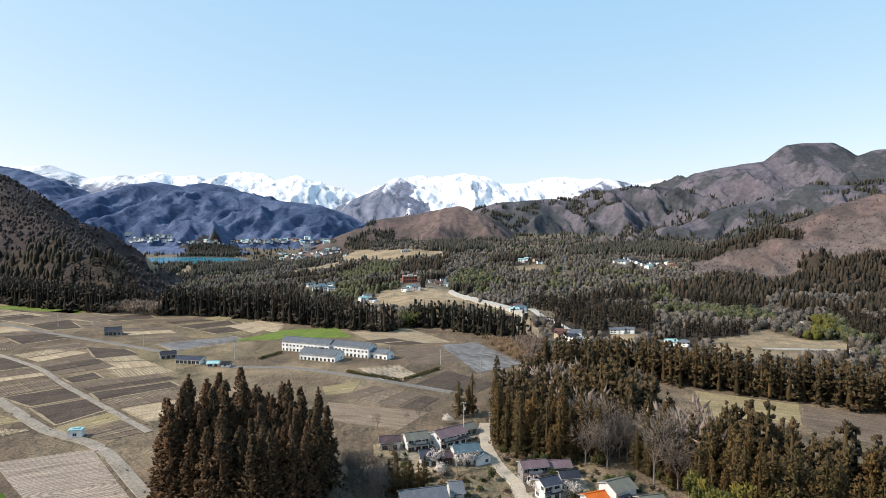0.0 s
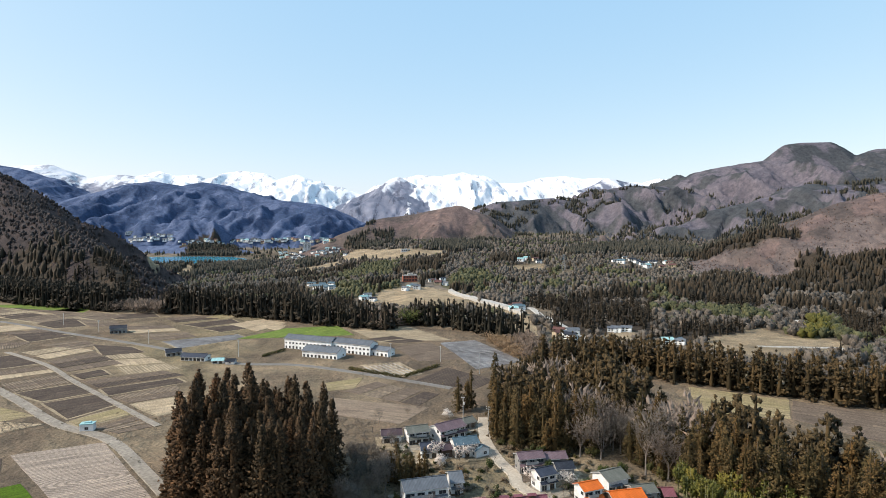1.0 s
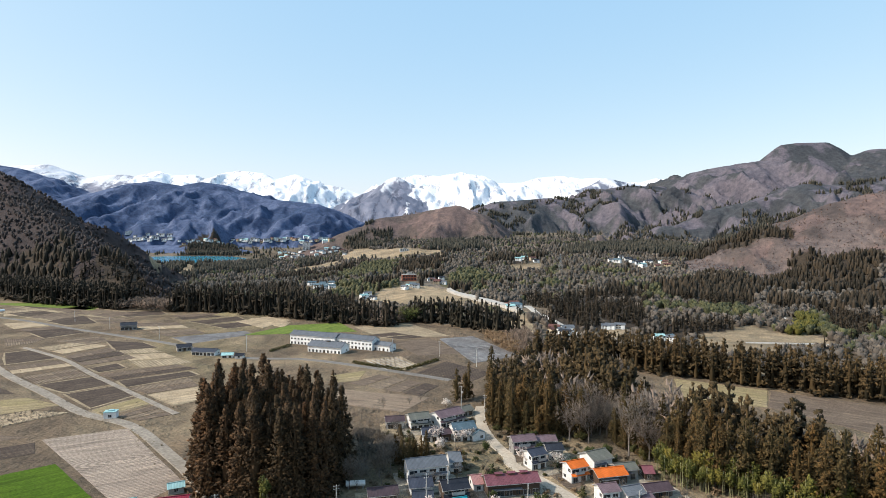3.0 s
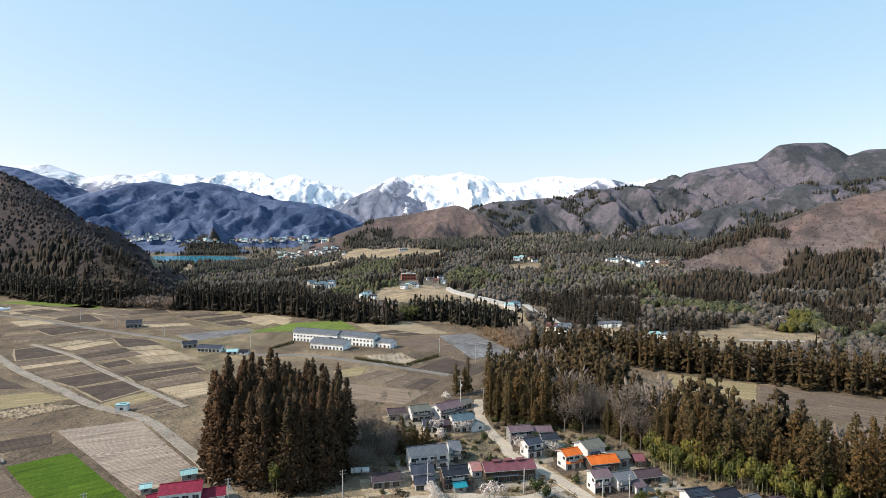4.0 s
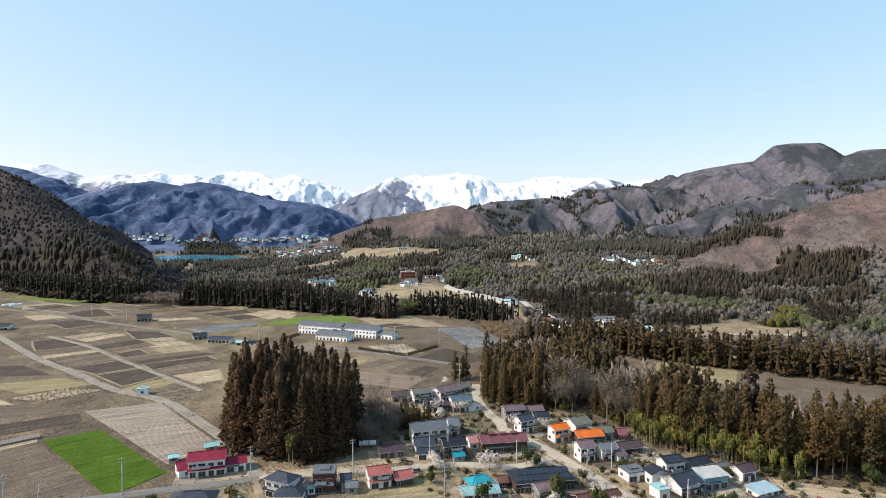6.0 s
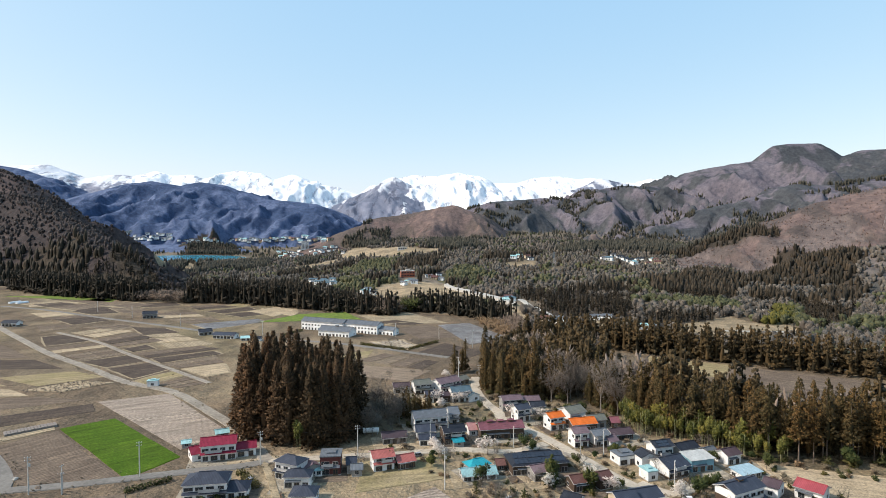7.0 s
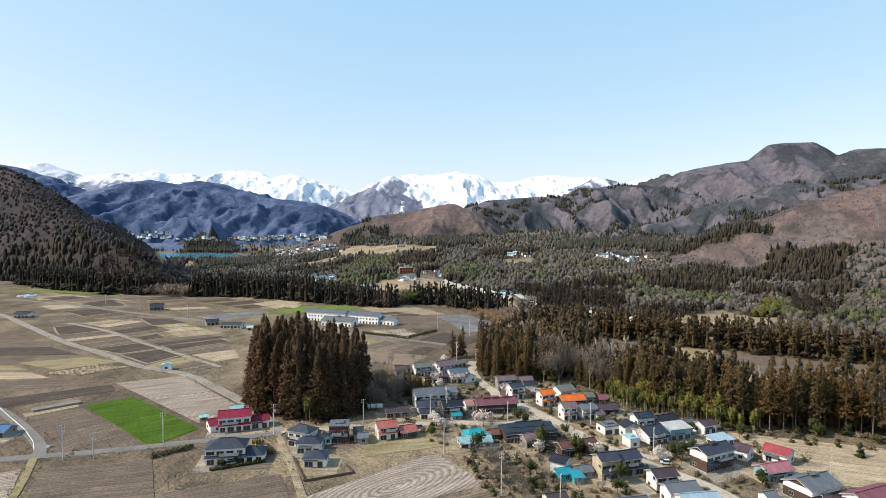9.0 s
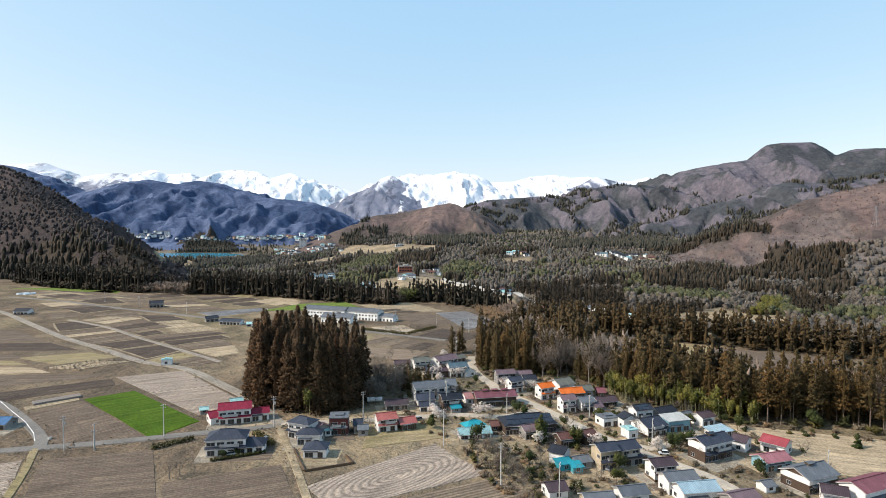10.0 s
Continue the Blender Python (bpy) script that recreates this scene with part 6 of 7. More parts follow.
def taken(x, y, room=1.0):
    for hx, hy, r, L, W in FOOT:
        dx, dy = x - hx, y - hy
        u, v = dx * math.cos(r) + dy * math.sin(r), -dx * math.sin(r) + dy * math.cos(r)
        if abs(u) < L + room and abs(v) < W + room:
            return True
    return any((x - rx) ** 2 + (y - ry) ** 2 < (w + room) ** 2 for rx, ry, w in ROADS)


def forest(name, label, mat, places, low_poly, heights, category="forest"):
    """Many trees as one mesh, from a handful of low templates."""
    vs, fs, k = [], [], 0
    for i, (x, y, h) in enumerate(places):
        v, f = low_poly[i % len(low_poly)]
        a = rng.random() * 6.283
        c, s = math.cos(a), math.sin(a)
        w = h * rng.uniform(0.85, 1.2)
        q = np.stack([(v[:, 0] * c - v[:, 1] * s) * w + x, (v[:, 0] * s + v[:, 1] * c) * w + y, v[:, 2] * h], 1)
        q[:, 2] += heights[i]
        vs.append(q)
        fs.append(f + k)
        k += len(v)
    if vs:
        return tagged(raw(name, np.vstack(vs), np.vstack(fs), mat), label, category, kind="stuff")


FAR_TUFT = [round_crown(1.0, 0.5, 5, 0.05, 0.34) for _ in range(5)]
MID_CEDAR = [cedar_crown(1.0, 0.235, 50, 0.03, size=0.095, power=0.66, k=5) for _ in range(6)]
WOOD_LOW = [cedar_crown(1.0, 0.215, 195, 0.05, size=0.068, power=0.66, lump=0.3, k=6) for _ in range(6)]
FAR_CEDAR = [far_cone() for _ in range(6)]
FARTHEST_CEDAR = [far_cone(4, 1) for _ in range(4)]
MID_TWIG = [round_crown(1.0, 0.45, 62, 0.1, 0.13, slim=0.28, up=0.6) for _ in range(5)]
FAR_TWIG = [far_dome(2) for _ in range(6)]
NEAR_TWIG = [far_dome(10) for _ in range(6)]
NEAR_CEDAR = [cedar_crown(1.0, 0.23, 20, 0.03, size=0.13, power=0.66, k=5) for _ in range(6)]
FARTHEST_TWIG = [far_dome(0) for _ in range(4)]

# the dark grove on the plain
GROVE = [(-89, 186), (-86, 168), (-76, 157), (-56, 152), (-40, 155), (-35, 170), (-40, 192), (-56, 204), (-78, 206)]
for x, y in scatter(GROVE, 5.4, 1):
    plant(CEDARS, x, y, rnd.uniform(0.78, 1.0) * (1.04 if x < -70 else 0.95))
# the wood beside the village: trunks bare along its edge
WOOD = [(16, 233), (25, 216), (37, 209), (49, 206), (63, 205), (73, 187), (81, 171), (88, 165), (97, 155), (104, 147), (113, 142), (121, 136), (130, 134), (146, 135),
        (160, 124), (190, 116), (198, 140), (150, 166), (130, 176), (110, 188), (102, 208), (94, 232), (84, 262), (60, 300), (40, 300), (24, 275)]
PALE = [(50, 209), (57, 206), (69, 193), (75, 188), (60, 214), (66, 212)]
for x, y in PALE:
    plant(BARES, x, y, 1.25)
behind, behind_bare = [], []
for i, (x, y) in enumerate(scatter(WOOD, 5.0, 2)):
    if taken(x, y, 2.0) or any((x - px) ** 2 + (y + 2 - py) ** 2 < 22 for px, py in PALE):
        continue
    front = not inside(WOOD, x - 3, y - 8)
    bare = vnoise(np.array(x / 24), np.array(y / 24), 5) > 0.7
    if front and x > 86:
        plant(EDGE_CEDARS, x, y, rnd.uniform(0.72, 1.02))
    elif bare:
        plant(BARES, x, y, rnd.uniform(0.85, 1.15))
    elif front or not inside(WOOD, x - 6, y - 22):
        plant(WOOD_CEDARS, x, y, rnd.uniform(0.7, 1.06) * (1.06 if x > 112 else 0.97))
    elif vnoise(np.array(x / 20), np.array(y / 20), 8) > 0.66:
        behind_bare.append((x, y, rnd.uniform(15, 20)))
    else:
        behind.append((x, y, rnd.uniform(18, 26) * (1.12 if x > 66 else 0.9)))
    if front and i % 2 == 0:
        plant(rnd.choice((SHRUBS, DRY_SHRUBS)), x - 1, y - 3, rnd.uniform(1.0, 2.0))
forest("cedar_wood", "rusty brown-green cedars deeper in the village wood", "cedar_row", behind, WOOD_LOW, [0.0] * len(behind))
forest("bare_wood", "pale tan leafless trees among the village cedars", "twig_tan", behind_bare, MID_TWIG, [0.0] * len(behind_bare))
# the row of cedars behind the upper field
ROW = [(60, 318), (99, 334), (134, 303), (176, 279), (250, 232), (262, 250), (190, 300), (140, 332), (100, 362), (56, 350)]
row = scatter(ROW, 6.0, 3)
forest("cedar_wood", "long row of tall cedars behind the upper field", "cedar_row", [(x, y, rnd.uniform(17, 23)) for x, y in row], WOOD_LOW, [0.0] * len(row))
# the belt of cedars along the plain's far edge
for poly, seed in (([(-276, 556), (-219, 552), (-164, 528), (-99, 488), (-47, 470), (-40, 482), (-95, 520), (-160, 556), (-220, 585), (-280, 596)], 4),
                   ([(-36, 498), (0, 482), (26, 455), (52, 420), (64, 424), (40, 470), (4, 506), (-30, 522)], 5),
                   ([(-560, 690), (-454, 616), (-371, 586), (-330, 566), (-330, 610), (-450, 680), (-560, 760)], 6)):
    belt = scatter(poly, 6.0, seed)
    forest("cedar_wood", "belt of dark cedars along the far edge of the plain", "cedar_far", [(x, y, rnd.uniform(19, 25) + (4 if x < -130 else 0)) for x, y in belt], MID_CEDAR, list(land(*np.array(belt).T)[0]))
brush = scatter([(-345, 572), (-276, 554), (-262, 600), (-345, 640)], 6.0, 8) + scatter([(-50, 470), (-36, 490), (-30, 530), (-60, 540), (-90, 520)], 6.0, 9) + scatter([(60, 330), (75, 345), (62, 420), (46, 425), (50, 360)], 6.0, 10)
forest("bare_wood", "grey leafless scrub between the cedar belts", "twig_far", [(x, y, rnd.uniform(8, 13)) for x, y in brush], MID_TWIG, list(land(*np.array(brush).T)[0]))

ever_end = scatter([(-42.0, 491.5), (-23.2, 491.6), (-20.9, 509.7), (-41.9, 516.0)], 4.5, 21)
forest("evergreen_wood", "olive evergreen trees at the end of the cedar belt", "bamboo_far", [(x, y, rnd.uniform(10, 15)) for x, y in ever_end], MID_TWIG, [0.0] * len(ever_end))
reeds = scatter([(26.7, 429.9), (44.1, 370.8), (50.8, 364.1), (56.8, 394.5), (40.2, 434.5)], 3.6, 22)
forest("reed_bed", "pale tan reeds and bamboo grass along the plain's edge", "dry_shrub", [(x, y, rnd.uniform(4, 8)) for x, y in reeds], MID_TWIG, [0.0] * len(reeds), "reeds")


# ---- woods of the valley and the hills ----
def woods():
    rr = np.random.default_rng(12)
    n = 82000
    dist = rr.random(n) ** 0.62 * 3500 + 60
    ang = rr.uniform(radians(-39), radians(39), n)
    x, y = dist * np.sin(ang) - 3, dist * np.cos(ang) - 85
    off = y - np.interp(x, EDGE_X, EDGE_Y)
    x, y, dist = (a[off > 25] for a in (x, y, dist))
    off, n = off[off > 25], int((off > 25).sum())
    z, which = land(x, y)
    names = cover_at(x, y)
    ridges = np.array([r[4] for r in RIDGES] + ["valley"])[which]
    red, snowy, blue = ridges == "red", np.isin(ridges, ("snow", "dust")), ridges == "blue"
    lake = np.hypot((x - LAKE[0]) / LAKE[2], (y - LAKE[1]) / LAKE[3]) < 1.06
    ok = ~lake & ~snowy & ~CLEARINGS(x, y) & ((off > 70) | (x < -330) | (x > 150))
    patch = 1.2 * fbm(x, y, 170, 3, 90) + 0.15 * fbm(x, y, 40, 2, 95)
    plain_ = names == ""
    fine = 1.2 * fbm(x, y, 75, 3, 91)
    cedar = (names == "cedar") & (patch > -0.75) | plain_ & (patch > np.where(red, 0.75, np.where(which == 0, 0.8, 0.58))) | (ridges == "mauve") & (fine + 0.5 * patch > 0.36)
    cedar &= ~blue | (names == "cedar") & (z < -14)
    cedar |= (off < 120) & (x < -330) & (patch > -0.4)
    stray = rr.random(n)
    cedar |= plain_ & (which < 0) & (stray < 0.04)
    ever = ~cedar & (plain_ & (which < 0) & (stray > 0.95) | (names == "ever") | plain_ & (which < 0) & (fbm(x, y, 110, 3, 140) > 0.3) & (dist < 2300))
    bamboo = names == "bamboo"
    low_scrub = (names == "scrub") | red & ~cedar
    bare = ~cedar & ~ever & ~bamboo & ~low_scrub & (names != "open") & ~blue
    tall = rr.random(n)
    ok &= (dist < 1700) | cedar | (rr.random(n) < 0.45)
    for name, label, mat, sel, temps, hs in (
            ("cedar_wood", "dark cedar woods over the valley and lower hills", "cedar_far", cedar, (MID_CEDAR, NEAR_CEDAR, FAR_CEDAR, FARTHEST_CEDAR), (12, 19)),
            ("bare_wood", "leafless grey-brown deciduous woods in the valley and on the hills", "twig_far", bare & (which != 0) & (dist < 2500), (MID_TWIG, NEAR_TWIG, FAR_TWIG, FARTHEST_TWIG), (7, 12)),
            ("bare_wood", "leafless mauve-brown woods on the near hill, toned dark for its shade", "twig_shaded", bare & (which == 0), (MID_TWIG, NEAR_TWIG, FAR_TWIG, FARTHEST_TWIG), (5.5, 9)),
            ("bare_wood", "leafless reddish-brown scrub on the cleared hills", "twig_red", low_scrub & (dist < 2500) & (tall < 0.7), (MID_TWIG, NEAR_TWIG, FAR_TWIG, FARTHEST_TWIG), (2.5, 5)),
            ("evergreen_wood", "olive-green evergreen groves in the valley", "evergreen_far", ever, (MID_TWIG, NEAR_TWIG, FAR_TWIG, FARTHEST_TWIG), (8, 13)),
            ("bamboo_grove", "yellow-green bamboo grove in the clearing", "bamboo_far", bamboo, (MID_TWIG, NEAR_TWIG, NEAR_TWIG, FAR_TWIG), (9, 13))):
        for (lo, hi), t in zip(((0, 560), (560, 980), (980, 1700), (1700, 5000)), temps):
            s = np.flatnonzero(sel & ok & (dist >= lo) & (dist < hi))
            h = (hs[0] + (hs[1] - hs[0]) * tall[s]) * (1.2 if lo == 1700 else 1.0)
            forest(name, label, "cedar_distant" if lo == 1700 and mat == "cedar_far" else mat, list(zip(x[s], y[s], h)), t, z[s] - 0.3)


def CLEARINGS(x, y):
    """Open ground in the valley, and room before the far houses."""
    out = np.zeros(np.shape(x), bool)
    for cx, cy, rx, ry in OPEN_LAND:
        out |= ((x - cx) / rx) ** 2 + ((y - cy) / ry) ** 2 < 1
    for sx, sy, s in SITES:
        d = math.hypot(sx, sy + 85)
        ux, uy = sx / d, (sy + 85) / d
        along, across = (x - sx) * ux + (y - sy) * uy, (x - sx) * uy - (y - sy) * ux
        out |= (np.abs(across) < 9 + 4 * s) & (along < 10) & (along > -30 - 25 * s)
    return out



woods()


# ---- poles, wires, gardens, small things ----
POLES_A = [(-129.9, 113.2), (-101.9, 125.7), (-64.9, 135.4), (-32.0, 141.4), (-1.0, 116.2), (15.4, 84.5)]
POLES_B = [(-119.6, 113.1), (-6.2, 151.5), (0.5, 155.8), (56.4, 142.7), (70.8, 114.5), (30.1, 72.6), (47.4, 140.1), (25.0, 151.2)]
POLES_C = [(19.0, 331.2), (-3.8, 360.8), (6.8, 231.4), (17.2, 231.5), (-217.8, 417.7), (-280.3, 461.2), (-332.3, 497.4), (-137.0, 375.4), (-36.1, 369.7)]
POLES_D = [(-56.9, 157.0), (114.1, 88.2), (-120.0, 114.1), (152.8, 148.0)]
PLUMS = [(-3.0, 207.8), (7.5, 207.7), (28.0, 185.4), (-3.7, 144.5), (14.8, 144.4), (32.1, 118.5), (47.9, 122.2), (71.4, 110.5), (-5.3, 149.3), (51.8, 115.7), (112.4, 175.7)]
PLUMS_B = [(-0.2, 251.3), (4.7, 205.2), (-2.7, 199.5), (40.4, 183.7)]
PINE_AT = [(33.7, 122.3), (45.3, 115.8), (77.1, 110.4), (81.1, 115.5), (10.4, 120.3), (53.7, 93.5), (95.5, 91.5), (60.0, 142.0), (83.1, 115.4), (28.2, 149.0), (-21.0, 133.2), (139.0, 133.6), (-73.4, 106.0), (-69.7, 108.8)]
FIRS = [(140.9, 112.9), (33.4, 120.1), (44.0, 115.8), (-19.0, 134.4), (-17.5, 135.0)]
SMALL = [(-84.0, 90.7), (-82.0, 93.1), (-78.0, 94.6), (-11.6, 136.2), (18.3, 145.7), (18.2, 89.0), (20.5, 87.1), (19.6, 93.0), (15.4, 95.1), (95.8, 84.5), (46.8, 132.6), (-29.5, 133.2), (76.2, 115.5), (114.6, 85.1), (70.2, 126.5)]
SMALL_B = [(-41.0, 232.3), (-38.0, 234.9), (-33.8, 229.9), (-30.9, 233.6), (-45.0, 242.0), (-29.4, 245.5), (-17.7, 256.4), (-12.3, 260.2), (-21.7, 220.7), (-32.5, 220.6), (-28.9, 210.0), (-26.1, 212.5), (-18.6, 210.0), (-136.9, 354.2)]
DARK = [(-18.5, 185.8), (-15.8, 183.9), (-13.4, 183.0), (-11.1, 183.9), (-9.0, 185.7), (-7.5, 189.5), (-17.1, 189.6), (-12.3, 188.6)]
GREY = [(-31.1, 185.9), (-29.5, 191.6), (-26.5, 184.0), (-24.5, 189.6), (-22.2, 185.8), (-33.6, 199.6), (-29.2, 199.6), (-24.8, 199.6), (-29.1, 176.9), (-32.0, 164.4), (-24.6, 176.8)]
TWO = [(5.4, 260.4), (11.7, 266.7), (9.6, 263.5)]
BAMBOO_AT = [(73.9, 176.0), (74.4, 170.9), (75.9, 169.2), (77.6, 167.5), (78.7, 164.3), (81.7, 165.9), (83.0, 162.7), (93.3, 158.0), (94.4, 155.0), (96.6, 153.5), (98.8, 152.0), (100.3, 149.1), (103.1, 149.1), (103.9, 144.9), (105.5, 143.6), (107.1, 142.2), (110.6, 140.4), (113.4, 138.8), (117.0, 136.6), (85.4, 161.6), (88.2, 160.4), (90.6, 159.0)]
ORCHARD = [(-50.9, 347.7), (-31.5, 357.7), (-15.8, 333.4)]
HEDGE_A = [(-76.6, 103.3), (-60.9, 110.6)]
HEDGE_B = [(-100.7, 113.9), (-90.0, 123.3)]
HEDGE_C = [(-69.9, 128.8), (-60.3, 116.7)]
WALL_A = [(-44.2, 95.2), (-30.1, 101.1)]
WALL_B = [(-33.5, 107.5), (-30.1, 101.1)]
WALL_C = [(-52.1, 113.5), (-44.2, 95.2)]
CARS = [(-71.6, 108.8), (50.6, 96.1), (89.1, 107.4), (-64.2, 122.0), (72.4, 108.0), (-10.7, 142.6)]
HUT = [(-151.4, 236.0)]
GREENH = [(-458.3, 561.5)]
VILLAGE = [(-28.3, 222.9), (23.7, 238.9), (75.7, 180.4), (109.8, 139.6), (120.1, 110.1), (122.0, 77.2), (110.3, 61.7), (15.0, 62.5), (13.1, 89.1), (2.1, 124.2), (-20.8, 130.2)]
SIDE_ROAD = [(-199.1, 174.9), (-178.4, 155.8), (-162.9, 141.9), (-151.2, 129.5), (-145.4, 121.6)]
VINES = [(-213.4, 223.3), (-195.2, 244.9), (-172.8, 242.0), (-189.3, 221.9)]
TIERS = [(-175.3, 164.9), (-163.0, 176.3)]
BILL = [(-32.7, 164.5)]
ROCK = [(-141.6, 123.8), (-129.6, 117.3)]


def utility_pole(x, y, h=11.5, rot=0.0, arms=2, drum=False):
    ob = empty("utility_pole", x, y, 0, rot)
    tagged(ob, "grey concrete utility pole with crossarms and insulators", "pole", "utility poles")
    bm = bmesh.new()
    tube(bm, (0, 0, -0.5), (0, 0, h), 0.2, 0.13, 8)
    part("shaft", bm, "pole_grey", ob)
    for i in range(arms):
        z = h - 0.4 - 0.9 * i
        arm = part("crossarm", boxed((-0.9, 0.9, -0.16, -0.04, z, z + 0.12)), "steel", ob)
        for xx in (-0.75, 0, 0.75):
            bm = bmesh.new()
            tube(bm, (xx, -0.1, z + 0.12), (xx, -0.1, z + 0.36), 0.06, 0.05, 6)
            part("insulator", bm, "wall_white", arm)
    if drum:
        bm = bmesh.new()
        tube(bm, (0.45, 0, h - 3.2), (0.45, 0, h - 2.2), 0.28, 0.28, 10)
        part("transformer", bm, "pole_grey", ob)
    return ob


def wire(a, b_, z, sag=0.9):
    bm = bmesh.new()
    p = [Vector((a[0] + (b_[0] - a[0]) * i / 10, a[1] + (b_[1] - a[1]) * i / 10, z - sag * 4 * (i / 10) * (1 - i / 10))) for i in range(11)]
    side = Vector((b_[1] - a[1], a[0] - b_[0], 0)).normalized() * 0.02
    rings = [[bm.verts.new(q + o) for o in (side, Vector((0, 0, 0.02)), -side)] for q in p]
    for q, r in zip(rings[:-1], rings[1:]):
        for i in range(3):
            bm.faces.new((q[i], q[(i + 1) % 3], r[(i + 1) % 3], r[i]))
    tagged(part("power_line", bm, "rubber"), "thin black power line sagging between poles", "cable", "power lines")


for i, (x, y) in enumerate(POLES_A):
    utility_pole(x, y, 12 if i < 4 else 13, 25, 2, i % 2 == 0)
for i, (x, y) in enumerate(POLES_B):
    utility_pole(x, y, (7, 11, 12, 10, 10, 12, 9, 8)[i], 20 + 9 * i, 1 + i % 2, i in (2, 4))
for i, (x, y) in enumerate(POLES_C):
    utility_pole(x, y, (12, 10, 16, 12, 10, 10, 10, 11, 10)[i], -20, 1 + i % 2, i == 2)
for i, (x, y) in enumerate(POLES_D):
    utility_pole(x, y, 9, 40 * i, 1)
for chain, z in ((POLES_A, 11.4), (POLES_C[4:7], 9.6), (POLES_B[1:4], 9.8)):
    for a, b_ in zip(chain[:-1], chain[1:]):
        wire(a, b_, z)
        wire((a[0] + 0.6, a[1] + 0.3), (b_[0] + 0.6, b_[1] + 0.3), z - 0.9)

for x, y in PLUMS + PLUMS_B:
    plant(BLOSSOMS, x, y)
for i, (x, y) in enumerate(PINE_AT):
    plant(PINES, x, y, 1.3 if i == 11 else 0.5 if i > 11 else 0.85)
for i, (x, y) in enumerate(FIRS):
    plant(GARDEN_FIRS, x, y, (0.75, 1.5, 1.0, 0.5, 0.5)[i])
for x, y in SMALL + SMALL_B:
    plant(SMALL_BARES, x, y)
for x, y in DARK:
    plant(WOOD_CEDARS, x, y, 0.5)
for x, y in GREY:
    plant(SHADY_BARES, x, y, 0.8)
for x, y in TWO:
    plant(WOOD_CEDARS, x, y, 0.78)
plant(BAMBOOS, -55, 149, 1.1)
for x, y in BAMBOO_AT:
    plant(BAMBOOS, x, y)
    plant(BAMBOOS, x + 3, y + 3.5, 1.15)
a, b_, c = (Vector(p) for p in ORCHARD)
for i in range(7):
    for j in range(4):
        p = a + (b_ - a) * (i + 0.5) / 7 + (c - b_) * (j + 0.5) / 4
        plant(SMALL_BARES, p.x, p.y, 0.6)
for i in range(7):
    p, q = a + (b_ - a) * (i + 0.1) / 7, a + (b_ - a) * (i + 0.1) / 7 + (c - b_)
    ob = part("ground_sheet", boxed((-(q - p).length * 0.48, (q - p).length * 0.48, -0.4, 0.4, 0.0, 0.32)), "concrete")
    ob.matrix_basis = pose((p.x + q.x) / 2, (p.y + q.y) / 2, 0, 0, 0, math.degrees(math.atan2(q.y - p.y, q.x - p.x)))
    tagged(ob, "pale grey reflective sheet laid along an orchard row", "ground sheet", "orchard sheets")


rnd.seed(31)
for x, y in scatter(VILLAGE, 4.0, 9):
    if taken(x, y):
        continue
    r = rnd.random()
    if r < 0.22:
        plant(SHRUBS, x, y, rnd.uniform(0.5, 1.1))
    elif r < 0.54:
        plant(DRY_SHRUBS, x, y, rnd.uniform(0.6, 1.2))
    elif r < 0.66:
        plant(SMALL_BARES, x, y, rnd.uniform(0.5, 0.9))
    elif r < 0.685:
        plant(PINES, x, y, rnd.uniform(0.45, 0.7))
# a plot of dead vines, and dry weeds along the road edges
vines = scatter(VINES, 2.2, 41)
forest("vine_plot", "plot of dead grey vines in rows beside the farm road", "twig_far", [(x, y, rnd.uniform(0.9, 1.5)) for x, y in vines], MID_TWIG, [0.1] * len(vines), "vines")
weeds = []
for rx, ry, w in ROADS:
    for _ in range(5):
        a, r = rnd.uniform(0, 6.283), w + 0.4 + abs(rnd.gauss(0, 2.2))
        x, y = rx + r * math.cos(a), ry + r * math.sin(a)
        if not taken(x, y, 0.1) and y < 330:
            weeds.append((x, y, rnd.uniform(0.35, 1.1)))
forest("dry_weeds", "dry grass tufts and weeds along road edges and banks", "dry_shrub", weeds, FAR_TUFT, [0.05] * len(weeds), "weeds")
# earth and gravel yards round the larger houses
for i, (hx, hy, r, L, W) in enumerate(FOOT[:96]):
    if L < 3.4 or hy > 300:
        continue
    mat = ("gravel", "field_brown", "field_tan", "gravel", "bank_grass")[i % 5]
    at = lambda u, v: (hx + u * math.cos(r) - v * math.sin(r), hy + u * math.sin(r) + v * math.cos(r))
    a, b_, f, k = L + 1.5 + rnd.random() * 3, L + 1.5 + rnd.random() * 4, W + 3 + rnd.random() * 4, W + 1.5 + rnd.random() * 2
    ob = field(mat, "bare trodden yard of earth and gravel round a house", at(-a, -f), at(b_, -f), at(b_, k), at(-a, k))
    ob.name = "yard"
    ob.scale = (1, 1, 0.4)
# rough ground with bushes before the village wood and round the overgrown plot
for poly, gap, kinds in (([(16, 118), (36, 102), (32, 78), (20, 70), (12, 88), (4, 112)], 3.4, (DRY_SHRUBS, DRY_SHRUBS, SHRUBS, SMALL_BARES)),
                         ([(112, 140), (160, 122), (190, 112), (186, 104), (150, 116), (120, 128)], 5.5, (DRY_SHRUBS, SHRUBS)),
                         ([(-36, 204), (-20, 200), (-16, 176), (-30, 160), (-36, 172)], 5.0, (DRY_SHRUBS, BARES))):
    for x, y in scatter(poly, gap, 15):
        if not taken(x, y, 0.5):
            k = rnd.choice(kinds)
            plant(k, x, y, 0.6 if k is BARES else rnd.uniform(0.6, 1.1))


